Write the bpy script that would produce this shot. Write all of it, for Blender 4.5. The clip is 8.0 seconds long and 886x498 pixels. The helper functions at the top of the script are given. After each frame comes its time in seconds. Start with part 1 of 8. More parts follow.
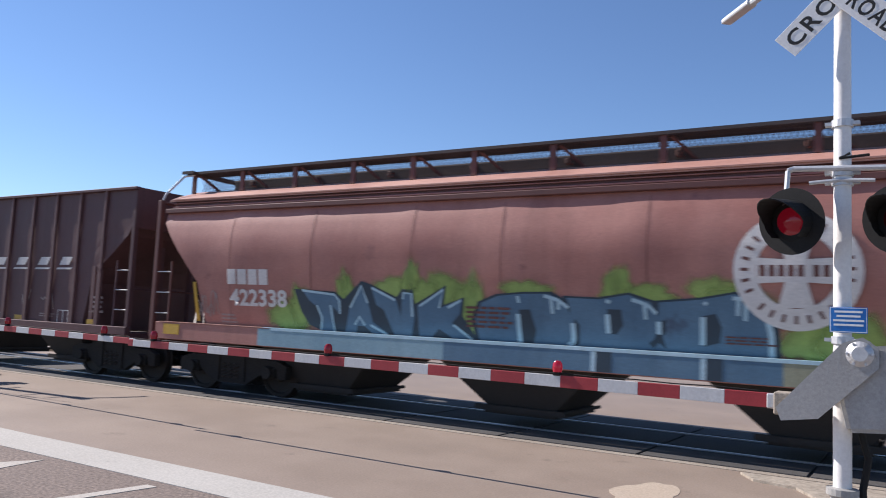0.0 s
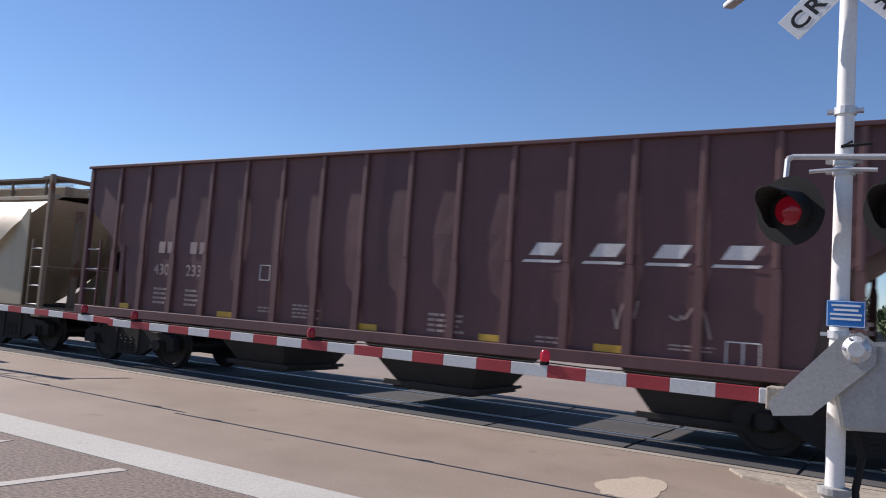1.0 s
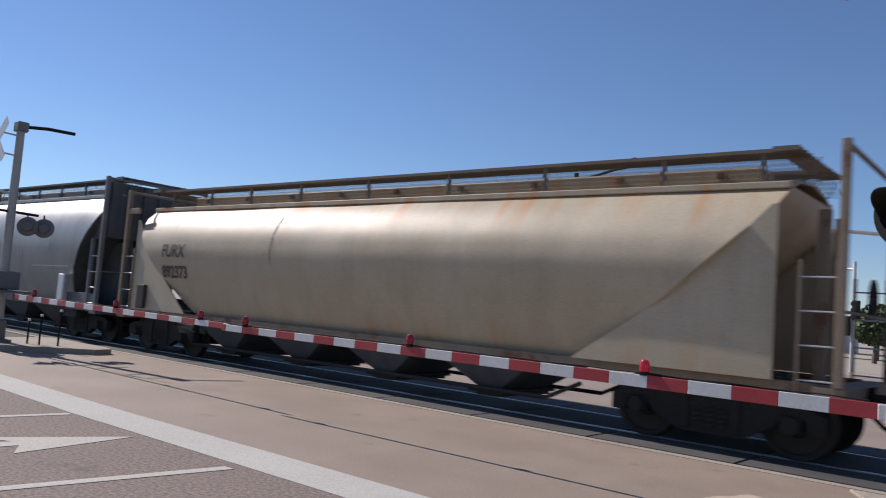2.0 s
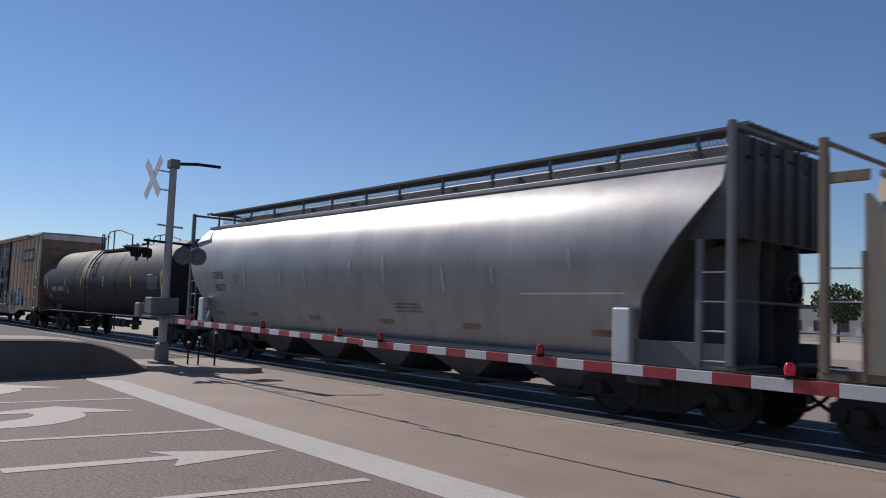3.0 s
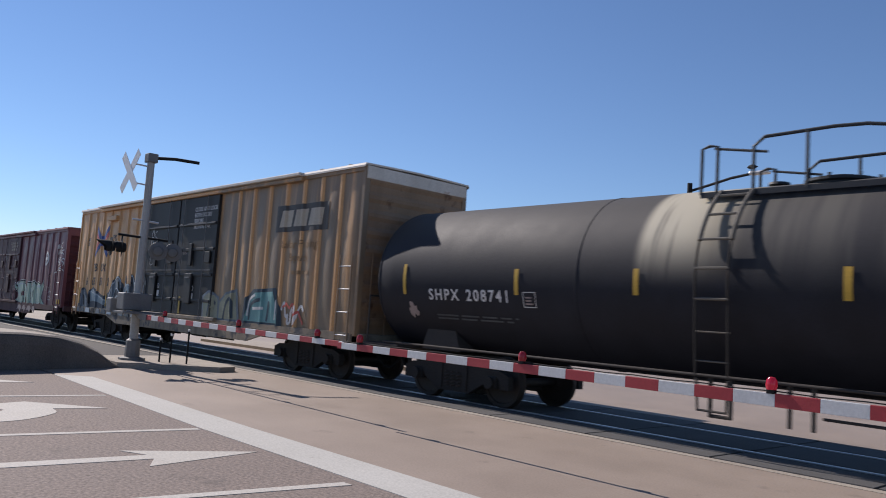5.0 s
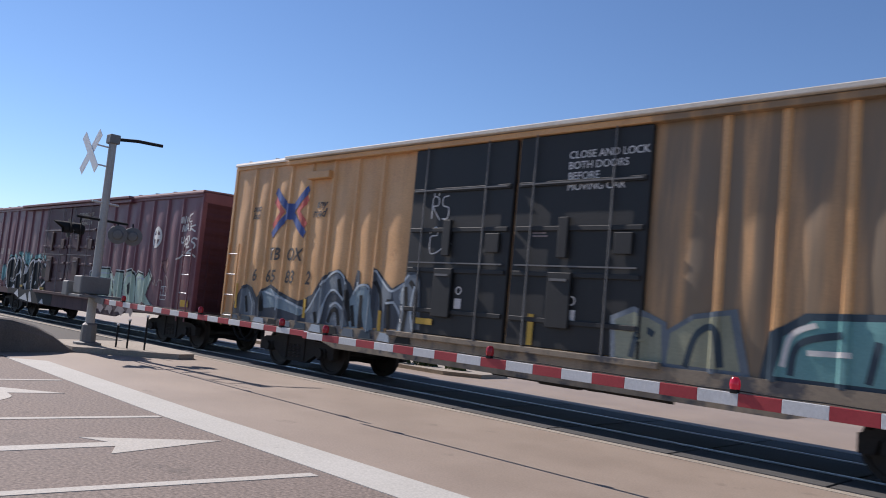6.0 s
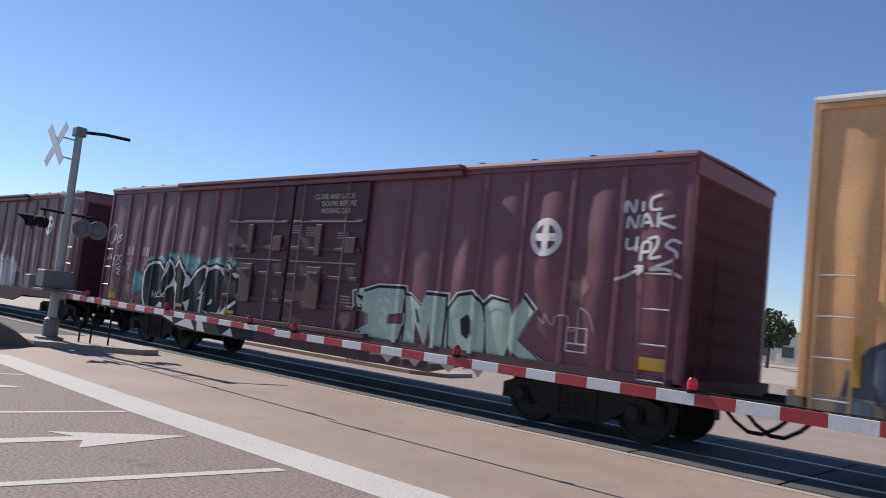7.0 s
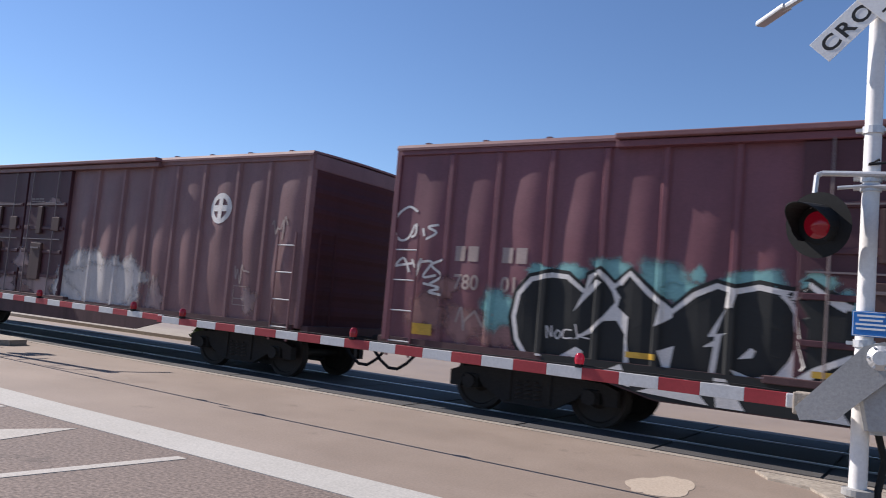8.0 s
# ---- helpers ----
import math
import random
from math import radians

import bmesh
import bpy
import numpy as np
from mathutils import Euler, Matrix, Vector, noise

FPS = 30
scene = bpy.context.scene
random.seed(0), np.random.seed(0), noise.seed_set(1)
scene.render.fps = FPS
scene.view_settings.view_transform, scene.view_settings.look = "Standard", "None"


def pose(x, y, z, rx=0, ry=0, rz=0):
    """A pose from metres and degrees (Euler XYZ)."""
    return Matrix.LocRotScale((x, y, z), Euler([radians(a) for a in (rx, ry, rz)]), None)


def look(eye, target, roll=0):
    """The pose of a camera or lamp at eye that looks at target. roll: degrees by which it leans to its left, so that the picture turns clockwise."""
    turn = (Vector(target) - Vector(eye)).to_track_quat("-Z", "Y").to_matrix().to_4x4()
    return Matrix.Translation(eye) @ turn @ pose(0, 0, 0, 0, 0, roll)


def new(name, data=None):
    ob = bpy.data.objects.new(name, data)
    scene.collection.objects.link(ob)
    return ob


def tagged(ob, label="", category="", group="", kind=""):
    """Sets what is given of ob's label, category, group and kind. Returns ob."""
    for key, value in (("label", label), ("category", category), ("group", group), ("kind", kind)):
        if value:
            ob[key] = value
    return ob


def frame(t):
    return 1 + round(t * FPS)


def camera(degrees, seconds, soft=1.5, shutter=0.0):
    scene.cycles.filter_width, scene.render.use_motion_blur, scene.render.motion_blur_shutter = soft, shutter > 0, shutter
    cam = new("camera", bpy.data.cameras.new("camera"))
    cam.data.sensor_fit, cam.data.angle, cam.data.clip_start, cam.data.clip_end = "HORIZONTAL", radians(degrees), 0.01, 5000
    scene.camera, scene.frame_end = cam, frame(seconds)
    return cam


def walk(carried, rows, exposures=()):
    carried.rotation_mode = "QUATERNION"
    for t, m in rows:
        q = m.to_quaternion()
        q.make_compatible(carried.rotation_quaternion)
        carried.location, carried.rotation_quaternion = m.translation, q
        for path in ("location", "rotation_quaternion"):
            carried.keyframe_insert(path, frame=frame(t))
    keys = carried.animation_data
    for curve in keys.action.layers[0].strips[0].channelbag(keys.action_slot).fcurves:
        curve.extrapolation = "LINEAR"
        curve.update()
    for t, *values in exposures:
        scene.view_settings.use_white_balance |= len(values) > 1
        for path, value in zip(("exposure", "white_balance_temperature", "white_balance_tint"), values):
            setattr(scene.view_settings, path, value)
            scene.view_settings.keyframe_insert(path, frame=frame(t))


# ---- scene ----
cam = camera(59.28, 8.0, soft=1.0, shutter=0.12)
PATH = [
    (0, pose(-0.042, -0.222, 1.601, 95.15, -2.64, 31.67)),
    (0.5, pose(-0.038, -0.087, 1.573, 95.23, -3.17, 34.10)),
    (1, pose(-0.099, 0.023, 1.565, 94.43, -3.96, 31.19)),
    (1.2, pose(-0.073, 0.107, 1.592, 94.28, -4.13, 30.95)),
    (2.3, pose(0.039, 0.113, 1.563, 94.22, -4.31, 44.24)),
    (2.5, pose(0.067, 0.178, 1.570, 94.06, -3.85, 46.92)),
    (3, pose(0.102, 0.181, 1.572, 94.66, -2.11, 49.42)),
    (3.5, pose(0.109, 0.181, 1.574, 95.27, -1.46, 50.27)),
    (4, pose(0.103, 0.179, 1.580, 95.38, -2.23, 51.38)),
    (4.5, pose(0.083, 0.149, 1.576, 95.26, -3.80, 49.90)),
    (5, pose(-0.014, 0.102, 1.575, 95.06, -3.75, 47.30)),
    (6.5, pose(-0.102, -0.046, 1.570, 94.87, -5.99, 43.08)),
    (7, pose(-0.009, -0.131, 1.568, 94.96, -6.04, 41.67)),
    (7.5, pose(-0.029, -0.286, 1.557, 94.25, -5.53, 38.43)),
    (8, pose(-0.057, -0.414, 1.578, 94.33, -4.91, 32.72)),
]
walk(cam, PATH, [(t, e, 6150, 17) for t, e in ((0, 0.49), (0.2, 0.41), (0.5, 0.24), (0.8, 0.24), (1.0, 0.33), (2.5, -0.08), (3.0, -0.2), (4.0, -0.12), (4.5, 0.07), (5.2, 0.19), (6.5, 0.39), (7.0, 0.38), (8.0, 0.4))])

# ---- world, sun, exposure ----
SUN_TO = Vector((-6.45, -0.58, 5.0)).normalized()
world = bpy.data.worlds.new("world")
scene.world = world
world.use_nodes = True
sky = world.node_tree.nodes.new("ShaderNodeTexSky")
sky.sky_type, sky.sun_disc = 'NISHITA', False
sky.sun_elevation = math.asin(SUN_TO.z)
sky.sun_rotation = math.atan2(SUN_TO.x, SUN_TO.y)
sky.altitude, sky.air_density, sky.dust_density, sky.ozone_density = 300, 1.0, 0.0, 5.0
world.node_tree.links.new(sky.outputs[0], world.node_tree.nodes["Background"].inputs[0])
world.node_tree.nodes["Background"].inputs[1].default_value = 0.09
sun = new("sun", bpy.data.lights.new("sun", "SUN"))
sun.data.energy, sun.data.angle, sun.data.color = 5.0, radians(0.53), (1.0, 0.92, 0.80)
sun.matrix_world = look(SUN_TO * 60, (0, 0, 0))

# ---- materials ----
def paint(name, base, worn, rough=0.5, metal=0.0, scale=1.0, streak=0.5, grain=0.13, bump=0.15, spot=None, spot_at=0.62):
    """Weathered surface: broad fading, vertical streaks, fine grain, and patches of a second colour."""
    m = bpy.data.materials.new(name)
    m.use_nodes = True
    nt = m.node_tree
    N, L = nt.nodes, nt.links
    b = N["Principled BSDF"]
    tc = N.new("ShaderNodeTexCoord")

    def tex(sc, detail, stretch=(1, 1, 1)):
        mp = N.new("ShaderNodeMapping")
        mp.inputs["Scale"].default_value = stretch
        L.new(tc.outputs["Object"], mp.inputs["Vector"])
        t = N.new("ShaderNodeTexNoise")
        t.inputs["Scale"].default_value, t.inputs["Detail"].default_value = sc * scale, detail
        t.inputs["Roughness"].default_value = 0.65
        L.new(mp.outputs[0], t.inputs["Vector"])
        return t.outputs["Fac"]

    def ramp(fac, a, c):
        r = N.new("ShaderNodeMapRange")
        r.inputs[1].default_value, r.inputs[2].default_value = a, c
        L.new(fac, r.inputs[0])
        return r.outputs[0]

    def mix(fac, a, c, kind="MIX"):
        x = N.new("ShaderNodeMix")
        x.data_type, x.blend_type = "RGBA", kind
        for i, v in ((0, fac), (6, a), (7, c)):
            if isinstance(v, (int, float)):
                x.inputs[i].default_value = v
            elif isinstance(v, tuple):
                x.inputs[i].default_value = (*v, 1)
            else:
                L.new(v, x.inputs[i])
        return x.outputs[2]

    broad, lines, fine = tex(0.7, 5), tex(2.2, 4, (1, 1, 0.09)), tex(38, 3)
    col = mix(ramp(broad, 0.35, 0.68), base, worn)
    if streak:
        dark = tuple(c * 0.55 for c in base)
        sm = N.new("ShaderNodeMath")
        sm.operation = "MULTIPLY"
        L.new(ramp(lines, 0.48, 0.72), sm.inputs[0])
        sm.inputs[1].default_value = streak
        col = mix(sm.outputs[0], col, dark)
    if spot:
        col = mix(ramp(tex(1.7, 8), spot_at, spot_at + 0.08), col, spot)
    gm = N.new("ShaderNodeMapRange")
    gm.inputs[1].default_value, gm.inputs[2].default_value = 0.3, 0.7
    gm.inputs[3].default_value, gm.inputs[4].default_value = 1 - grain, 1 + grain
    L.new(fine, gm.inputs[0])
    vec = N.new("ShaderNodeVectorMath")
    vec.operation = "SCALE"
    L.new(col, vec.inputs[0])
    L.new(gm.outputs[0], vec.inputs["Scale"])
    L.new(vec.outputs[0], b.inputs["Base Color"])
    rr = N.new("ShaderNodeMapRange")
    rr.inputs[3].default_value, rr.inputs[4].default_value = max(0.05, rough - 0.12), min(1, rough + 0.15)
    L.new(broad, rr.inputs[0])
    L.new(rr.outputs[0], b.inputs["Roughness"])
    b.inputs["Metallic"].default_value = metal
    if bump:
        bp = N.new("ShaderNodeBump")
        bp.inputs["Strength"].default_value, bp.inputs["Distance"].default_value = bump, 0.01
        L.new(fine, bp.inputs["Height"])
        L.new(bp.outputs[0], b.inputs["Normal"])
    return m


def residue(m, x0, x1, z0, z1, colour, fade=(0.8, 2.5), band=(0.38, 0.66)):
    """Dried residue that has run down a shell between x0 and x1, in soft streaks thinning from z1 to z0."""
    nt = m.node_tree
    N, L = nt.nodes, nt.links
    tc, sep = N.new("ShaderNodeTexCoord"), N.new("ShaderNodeSeparateXYZ")
    L.new(tc.outputs["Object"], sep.inputs[0])

    def step(v, a, b):
        r = N.new("ShaderNodeMapRange")
        r.interpolation_type = "SMOOTHSTEP"
        r.inputs[1].default_value, r.inputs[2].default_value = a, b
        L.new(v, r.inputs[0])
        return r.outputs[0]

    def times(a, b):
        x = N.new("ShaderNodeMath")
        x.operation = "MULTIPLY"
        L.new(a, x.inputs[0])
        L.new(b, x.inputs[1])
        return x.outputs[0]

    mp = N.new("ShaderNodeMapping")
    mp.inputs["Scale"].default_value, mp.inputs["Rotation"].default_value = (1.9, 0.12, 0.16), (0, 0.12, 0)
    L.new(tc.outputs["Object"], mp.inputs["Vector"])
    n = N.new("ShaderNodeTexNoise")
    n.inputs["Scale"].default_value, n.inputs["Detail"].default_value = 1.6, 6
    L.new(mp.outputs[0], n.inputs["Vector"])
    fac = times(step(n.outputs["Fac"], *band), step(sep.outputs["Z"], z0, z1))
    fac = times(fac, times(step(sep.outputs["X"], x0, x0 + fade[0]), step(sep.outputs["X"], x1, x1 - fade[1])))
    mix = N.new("ShaderNodeMix")
    mix.data_type = "RGBA"
    b = N["Principled BSDF"]
    L.new(fac, mix.inputs[0])
    L.new(b.inputs["Base Color"].links[0].from_socket, mix.inputs[6])
    mix.inputs[7].default_value = (*colour, 1)
    L.new(mix.outputs[2], b.inputs["Base Color"])


def soft(m, full=1.3):
    """Sprayed or rubbed paint that thins out towards its rim."""
    nt = m.node_tree
    N, L = nt.nodes, nt.links
    at, tc, n, ma, r = (N.new("ShaderNode" + k) for k in ("Attribute", "TexCoord", "TexNoise", "Math", "MapRange"))
    at.attribute_name = "coat"
    n.inputs["Scale"].default_value, n.inputs["Detail"].default_value = 7.0, 6.0
    L.new(tc.outputs["Object"], n.inputs["Vector"])
    ma.operation = "MULTIPLY_ADD"
    L.new(n.outputs["Fac"], ma.inputs[0])
    ma.inputs[1].default_value = 0.55
    L.new(at.outputs["Fac"], ma.inputs[2])
    r.interpolation_type = "SMOOTHSTEP"
    r.inputs[1].default_value, r.inputs[2].default_value, r.inputs[4].default_value = 0.26, full, 0.95
    L.new(ma.outputs[0], r.inputs[0])
    mix, clear = N.new("ShaderNodeMixShader"), N.new("ShaderNodeBsdfTransparent")
    L.new(r.outputs[0], mix.inputs[0])
    L.new(clear.outputs[0], mix.inputs[1])
    L.new(N["Principled BSDF"].outputs[0], mix.inputs[2])
    L.new(mix.outputs[0], N["Material Output"].inputs["Surface"])
    return m


def glow(name, base, emit, power):
    m = bpy.data.materials.new(name)
    m.use_nodes = True
    b = m.node_tree.nodes["Principled BSDF"]
    b.inputs["Base Color"].default_value, b.inputs["Roughness"].default_value = (*base, 1), 0.15
    b.inputs["Emission Color"].default_value, b.inputs["Emission Strength"].default_value = (*emit, 1), power
    return m


ASPHALT = paint("asphalt", (0.1675, 0.13, 0.1089), (0.2035, 0.16, 0.1332), 0.9, scale=0.75, streak=0, grain=0.55, bump=0.6, spot=(0.1325, 0.1048, 0.0882))
CONCRETE = paint("concrete", (0.2429, 0.1903, 0.149), (0.2948, 0.234, 0.1858), 0.66, streak=0, grain=0.12, bump=0.2, spot=(0.2086, 0.1633, 0.1297))
# Concrete of the median's sides, darker than its cap.
MEDIAN_SIDE = paint("dark_concrete", (0.11, 0.097, 0.085), (0.15, 0.132, 0.115), 0.9, streak=0.4, grain=0.25, bump=0.4)
YELLOW_SILL = paint("grimy_sill", (0.22, 0.18, 0.13), (0.30, 0.24, 0.17), 0.75, streak=0.8, spot=(0.07, 0.07, 0.075), spot_at=0.52)
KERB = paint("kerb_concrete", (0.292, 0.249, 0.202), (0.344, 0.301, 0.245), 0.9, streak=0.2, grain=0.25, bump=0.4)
SEAL = paint("joint_filler", (0.05, 0.045, 0.04), (0.07, 0.06, 0.055), 0.9, streak=0)
LINE = paint("road_paint", (0.4087, 0.38, 0.3306), (0.4638, 0.433, 0.3857), 0.8, streak=0, grain=0.2, bump=0.3, spot=(0.286, 0.256, 0.2242), spot_at=0.66)
STRIP = paint("stop_strip", (0.4128, 0.3965, 0.3552), (0.4627, 0.4454, 0.4042), 0.85, streak=0, grain=0.15, spot=(0.3466, 0.3302, 0.2976))
EARTH = paint("dry_ground", (0.31, 0.267, 0.215), (0.361, 0.318, 0.258), 0.95, scale=0.4, streak=0, grain=0.3, bump=0.4, spot=(0.258, 0.232, 0.189))
PALE_GROUND = paint("pale_ground", (0.42, 0.345, 0.265), (0.46, 0.385, 0.30), 0.95, streak=0, grain=0.15)
BALLAST = paint("ballast", (0.20, 0.18, 0.17), (0.28, 0.25, 0.23), 0.95, scale=2, streak=0, grain=0.6, bump=0.9)
PANEL = paint("crossing_panel", (0.05304, 0.05092, 0.04986), (0.08486, 0.08063, 0.07744), 0.85, streak=0, grain=0.3)
RAIL = paint("rail_steel", (0.35, 0.33, 0.32), (0.42, 0.40, 0.39), 0.3, 0.9, streak=0)
GALV = paint("galvanised_steel", (0.55, 0.56, 0.57), (0.62, 0.62, 0.62), 0.45, 0.5, streak=0.25, grain=0.08)
WHITE_STEEL = paint("white_mast_paint", (0.74, 0.73, 0.70), (0.80, 0.79, 0.77), 0.5, streak=0.15, grain=0.06)
CASTING = paint("grey_casting", (0.33, 0.33, 0.315), (0.40, 0.39, 0.375), 0.6, 0.1, streak=0.3)
SIGNAL_BLACK = paint("signal_black", (0.012, 0.013, 0.014), (0.022, 0.022, 0.022), 0.75, streak=0)
SIGNAL_BLACK.node_tree.nodes["Principled BSDF"].inputs["Specular IOR Level"].default_value = 0.2
SIGN_WHITE = paint("sign_white", (0.78, 0.78, 0.76), (0.82, 0.82, 0.80), 0.5, streak=0.1, grain=0.05)
SIGN_BLACK = paint("sign_letter", (0.012, 0.012, 0.012), (0.02, 0.02, 0.02), 0.6, streak=0)
BLUE = paint("sign_blue", (0.015, 0.16, 0.50), (0.03, 0.20, 0.55), 0.45, streak=0)
ARM_WHITE = paint("arm_white", (0.561, 0.561, 0.552), (0.629, 0.629, 0.62), 0.5, streak=0.1, grain=0.08)
ARM_RED = paint("arm_red", (0.30, 0.022, 0.03), (0.38, 0.04, 0.045), 0.5, streak=0.1, grain=0.08)
RED_LENS = glow("red_lens", (0.22, 0.012, 0.02), (1.0, 0.03, 0.05), 0.02)
RED_LIT = glow("red_lens_lit", (0.06, 0.004, 0.007), (1.0, 0.02, 0.06), 0.055)
RED_BULB = glow("red_bulb_lit", (0.24, 0.008, 0.02), (1.0, 0.03, 0.08), 0.12)
CASTING_DARK = paint("dark_casting", (0.13, 0.13, 0.13), (0.18, 0.18, 0.175), 0.6, streak=0.3)
# Ends get a darker maroon: their turned-from-sun shade is in the colour.
MAROON_END_SHADED = paint("maroon_end_shaded", (0.06128, 0.01721, 0.0233), (0.08143, 0.02661, 0.03398), 0.85, streak=0.4)
DARK_LENS = paint("dark_red_lens", (0.06, 0.008, 0.009), (0.08, 0.012, 0.012), 0.2, streak=0)
WHEEL = paint("wheel_steel", (0.03375, 0.02775, 0.024), (0.0525, 0.04125, 0.03375), 0.65, 0.4, streak=0)
TRUCK = paint("truck_casting", (0.01683, 0.0153, 0.01453), (0.0306, 0.02533, 0.02142), 0.85, 0.1, streak=0, grain=0.3, spot=(0.0612, 0.03825, 0.02686))
UNDER = paint("underframe_black", (0.0336, 0.03024, 0.028), (0.056, 0.04704, 0.04144), 0.85, streak=0.2)
RED_OXIDE = paint("faded_oxide_red", (0.3384, 0.1365, 0.1075), (0.4258, 0.2022, 0.1639), 0.55, streak=0.35, spot=(0.2499, 0.1045, 0.0894), spot_at=0.66)
SEAM_RED = paint("seam_red", (0.20, 0.085, 0.07), (0.26, 0.115, 0.095), 0.6, streak=0.3)
OXIDE_ROOF = paint("oxide_roof", (0.425, 0.2125, 0.1625), (0.525, 0.3, 0.2375), 0.6, streak=0.3)
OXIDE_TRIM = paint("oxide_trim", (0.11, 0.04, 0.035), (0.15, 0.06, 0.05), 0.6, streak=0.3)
BROWN = paint("dull_brown", (0.0932, 0.04037, 0.04272), (0.1257, 0.05949, 0.0601), 0.6, streak=0.5, spot=(0.1752, 0.1063, 0.09835), spot_at=0.70)
BROWN_RIB = paint("brown_rib", (0.1129, 0.05422, 0.05173), (0.1606, 0.08394, 0.08097), 0.6, streak=0.3)
TAN = paint("tan_paint", (0.414, 0.347, 0.235), (0.482, 0.414, 0.302), 0.5, streak=0.25, spot=(0.448, 0.302, 0.168), spot_at=0.66)
residue(TAN, -8.6, 8.6, 2.6, 3.4, (0.45, 0.26, 0.13), (1.5, 1.5), (0.42, 0.72))
residue(TAN, -3.0, 8.0, 1.7, 1.0, (0.46, 0.30, 0.16), (3.0, 2.0), (0.42, 0.8))
TAN_TRIM = paint("tan_trim", (0.234, 0.1794, 0.1248), (0.2808, 0.2184, 0.156), 0.7, streak=0.5, spot=(0.1716, 0.078, 0.039), spot_at=0.55)
# Dark grey with end and underside shade in it; also faded writing.
SHADE_AND_FADE_GREY = paint("shade_and_fade_grey", (0.064, 0.06784, 0.07168), (0.1088, 0.1128, 0.1152), 0.8, streak=0.5)
GREY = paint("grey_paint", (0.2991, 0.3014, 0.3012), (0.38, 0.384, 0.383), 0.5, 0.6, streak=0.35, grain=0.06, spot=(0.3847, 0.3801, 0.368), spot_at=0.68)
GREY_TRIM = paint("grey_trim", (0.13, 0.137, 0.143), (0.19, 0.197, 0.203), 0.65, streak=0.4)
TANK_BLACK = paint("tank_black", (0.0099, 0.01035, 0.0152), (0.0198, 0.0207, 0.02812), 0.66, streak=0.3, grain=0.15, spot=(0.03135, 0.03105, 0.03713), spot_at=0.70)
TANK_RAIL = paint("blue_black_steel", (0.010, 0.013, 0.018), (0.018, 0.022, 0.028), 0.6, streak=0.2)


TANK_BLACK.node_tree.nodes["Principled BSDF"].inputs["Specular IOR Level"].default_value = 0.3
# Shell turns paler towards the crown along its whole length.
residue(TANK_BLACK, -8.2, 8.2, 2.7, 3.9, (0.062, 0.057, 0.052), (0.3, 0.3), (0.1, 0.4))
residue(TANK_BLACK, -1.2, 6.5, 2.1, 3.3, (0.08, 0.075, 0.066))
residue(TANK_BLACK, -1.75, 0.1, 2.2, 3.1, (0.42, 0.38, 0.29), (0.2, 1.1), (0.26, 0.42))
STILE_TAN = paint("dusty_stile", (0.10, 0.09, 0.075), (0.16, 0.145, 0.12), 0.8, streak=0.6)
YELLOW = paint("boxcar_yellow", (0.5814, 0.3149, 0.125), (0.6528, 0.3854, 0.18), 0.5, streak=0.35, spot=(0.4488, 0.2256, 0.08), spot_at=0.66)
residue(YELLOW, 2.4, 9.3, 9.0, 3.6, (0.19, 0.14, 0.09), (0.1, 0.1), (0.22, 0.56))
residue(YELLOW, -9.2, -2.5, 2.4, 0.8, (0.24, 0.18, 0.115), (0.1, 0.1), (0.42, 0.78))
YELLOW_ROOF = paint("boxcar_roof", (0.58, 0.52, 0.44), (0.66, 0.62, 0.55), 0.6, streak=0.3, spot=(0.36, 0.22, 0.12), spot_at=0.62)
DOOR_BLACK = paint("door_black", (0.009, 0.010, 0.011), (0.018, 0.019, 0.020), 0.6, streak=0.4, spot=(0.045, 0.045, 0.042), spot_at=0.74)
MAROON = paint("boxcar_maroon", (0.137, 0.04354, 0.05824), (0.1881, 0.06728, 0.08495), 0.5, streak=0.4, spot=(0.1427, 0.03829, 0.04343), spot_at=0.66)
DUSTY = paint("dusty_maroon", (0.175, 0.082, 0.085), (0.235, 0.125, 0.125), 0.55, streak=0.5, spot=(0.28, 0.18, 0.17), spot_at=0.68)
MAROON_SILL = paint("grimy_maroon_sill", (0.063, 0.0308, 0.0336), (0.105, 0.056, 0.056), 0.8, streak=0.6, spot=(0.168, 0.119, 0.098), spot_at=0.66)
MAROON_ROOF = paint("maroon_roof", (0.1805, 0.07671, 0.08177), (0.2375, 0.1173, 0.1202), 0.6, streak=0.3)
# Door maroon darker than the sides, with the hood's shade mixed in.
MAROON_DOOR_SHADED = paint("maroon_door_shaded", (0.06114, 0.01805, 0.02607), (0.08472, 0.02899, 0.03761), 0.6, streak=0.5, spot=(0.1687, 0.1016, 0.1067), spot_at=0.72)
LOCK_STEEL = paint("worn_lock_steel", (0.1836, 0.1428, 0.1428), (0.2244, 0.1836, 0.1785), 0.5, 0.2, streak=0.3)
LOCK_RED = paint("faded_lock_red", (0.0625, 0.02969, 0.02656), (0.08122, 0.04375, 0.03906), 0.65, streak=0.6)
SPRAY_WHITE = paint("white_marking", (0.62, 0.60, 0.57), (0.70, 0.68, 0.66), 0.6, streak=0.4)
SPRAY_GHOST = paint("faded_marking", (0.30, 0.23, 0.21), (0.36, 0.29, 0.27), 0.6, streak=0.6)
SPRAY_BLACK = paint("black_spray", (0.010, 0.012, 0.013), (0.02, 0.022, 0.022), 0.8, streak=0.1)
SPRAY_BLUE = paint("blue_spray", (0.0605, 0.135, 0.216), (0.099, 0.189, 0.272), 0.5, streak=0.3, spot=(0.055, 0.09, 0.144))
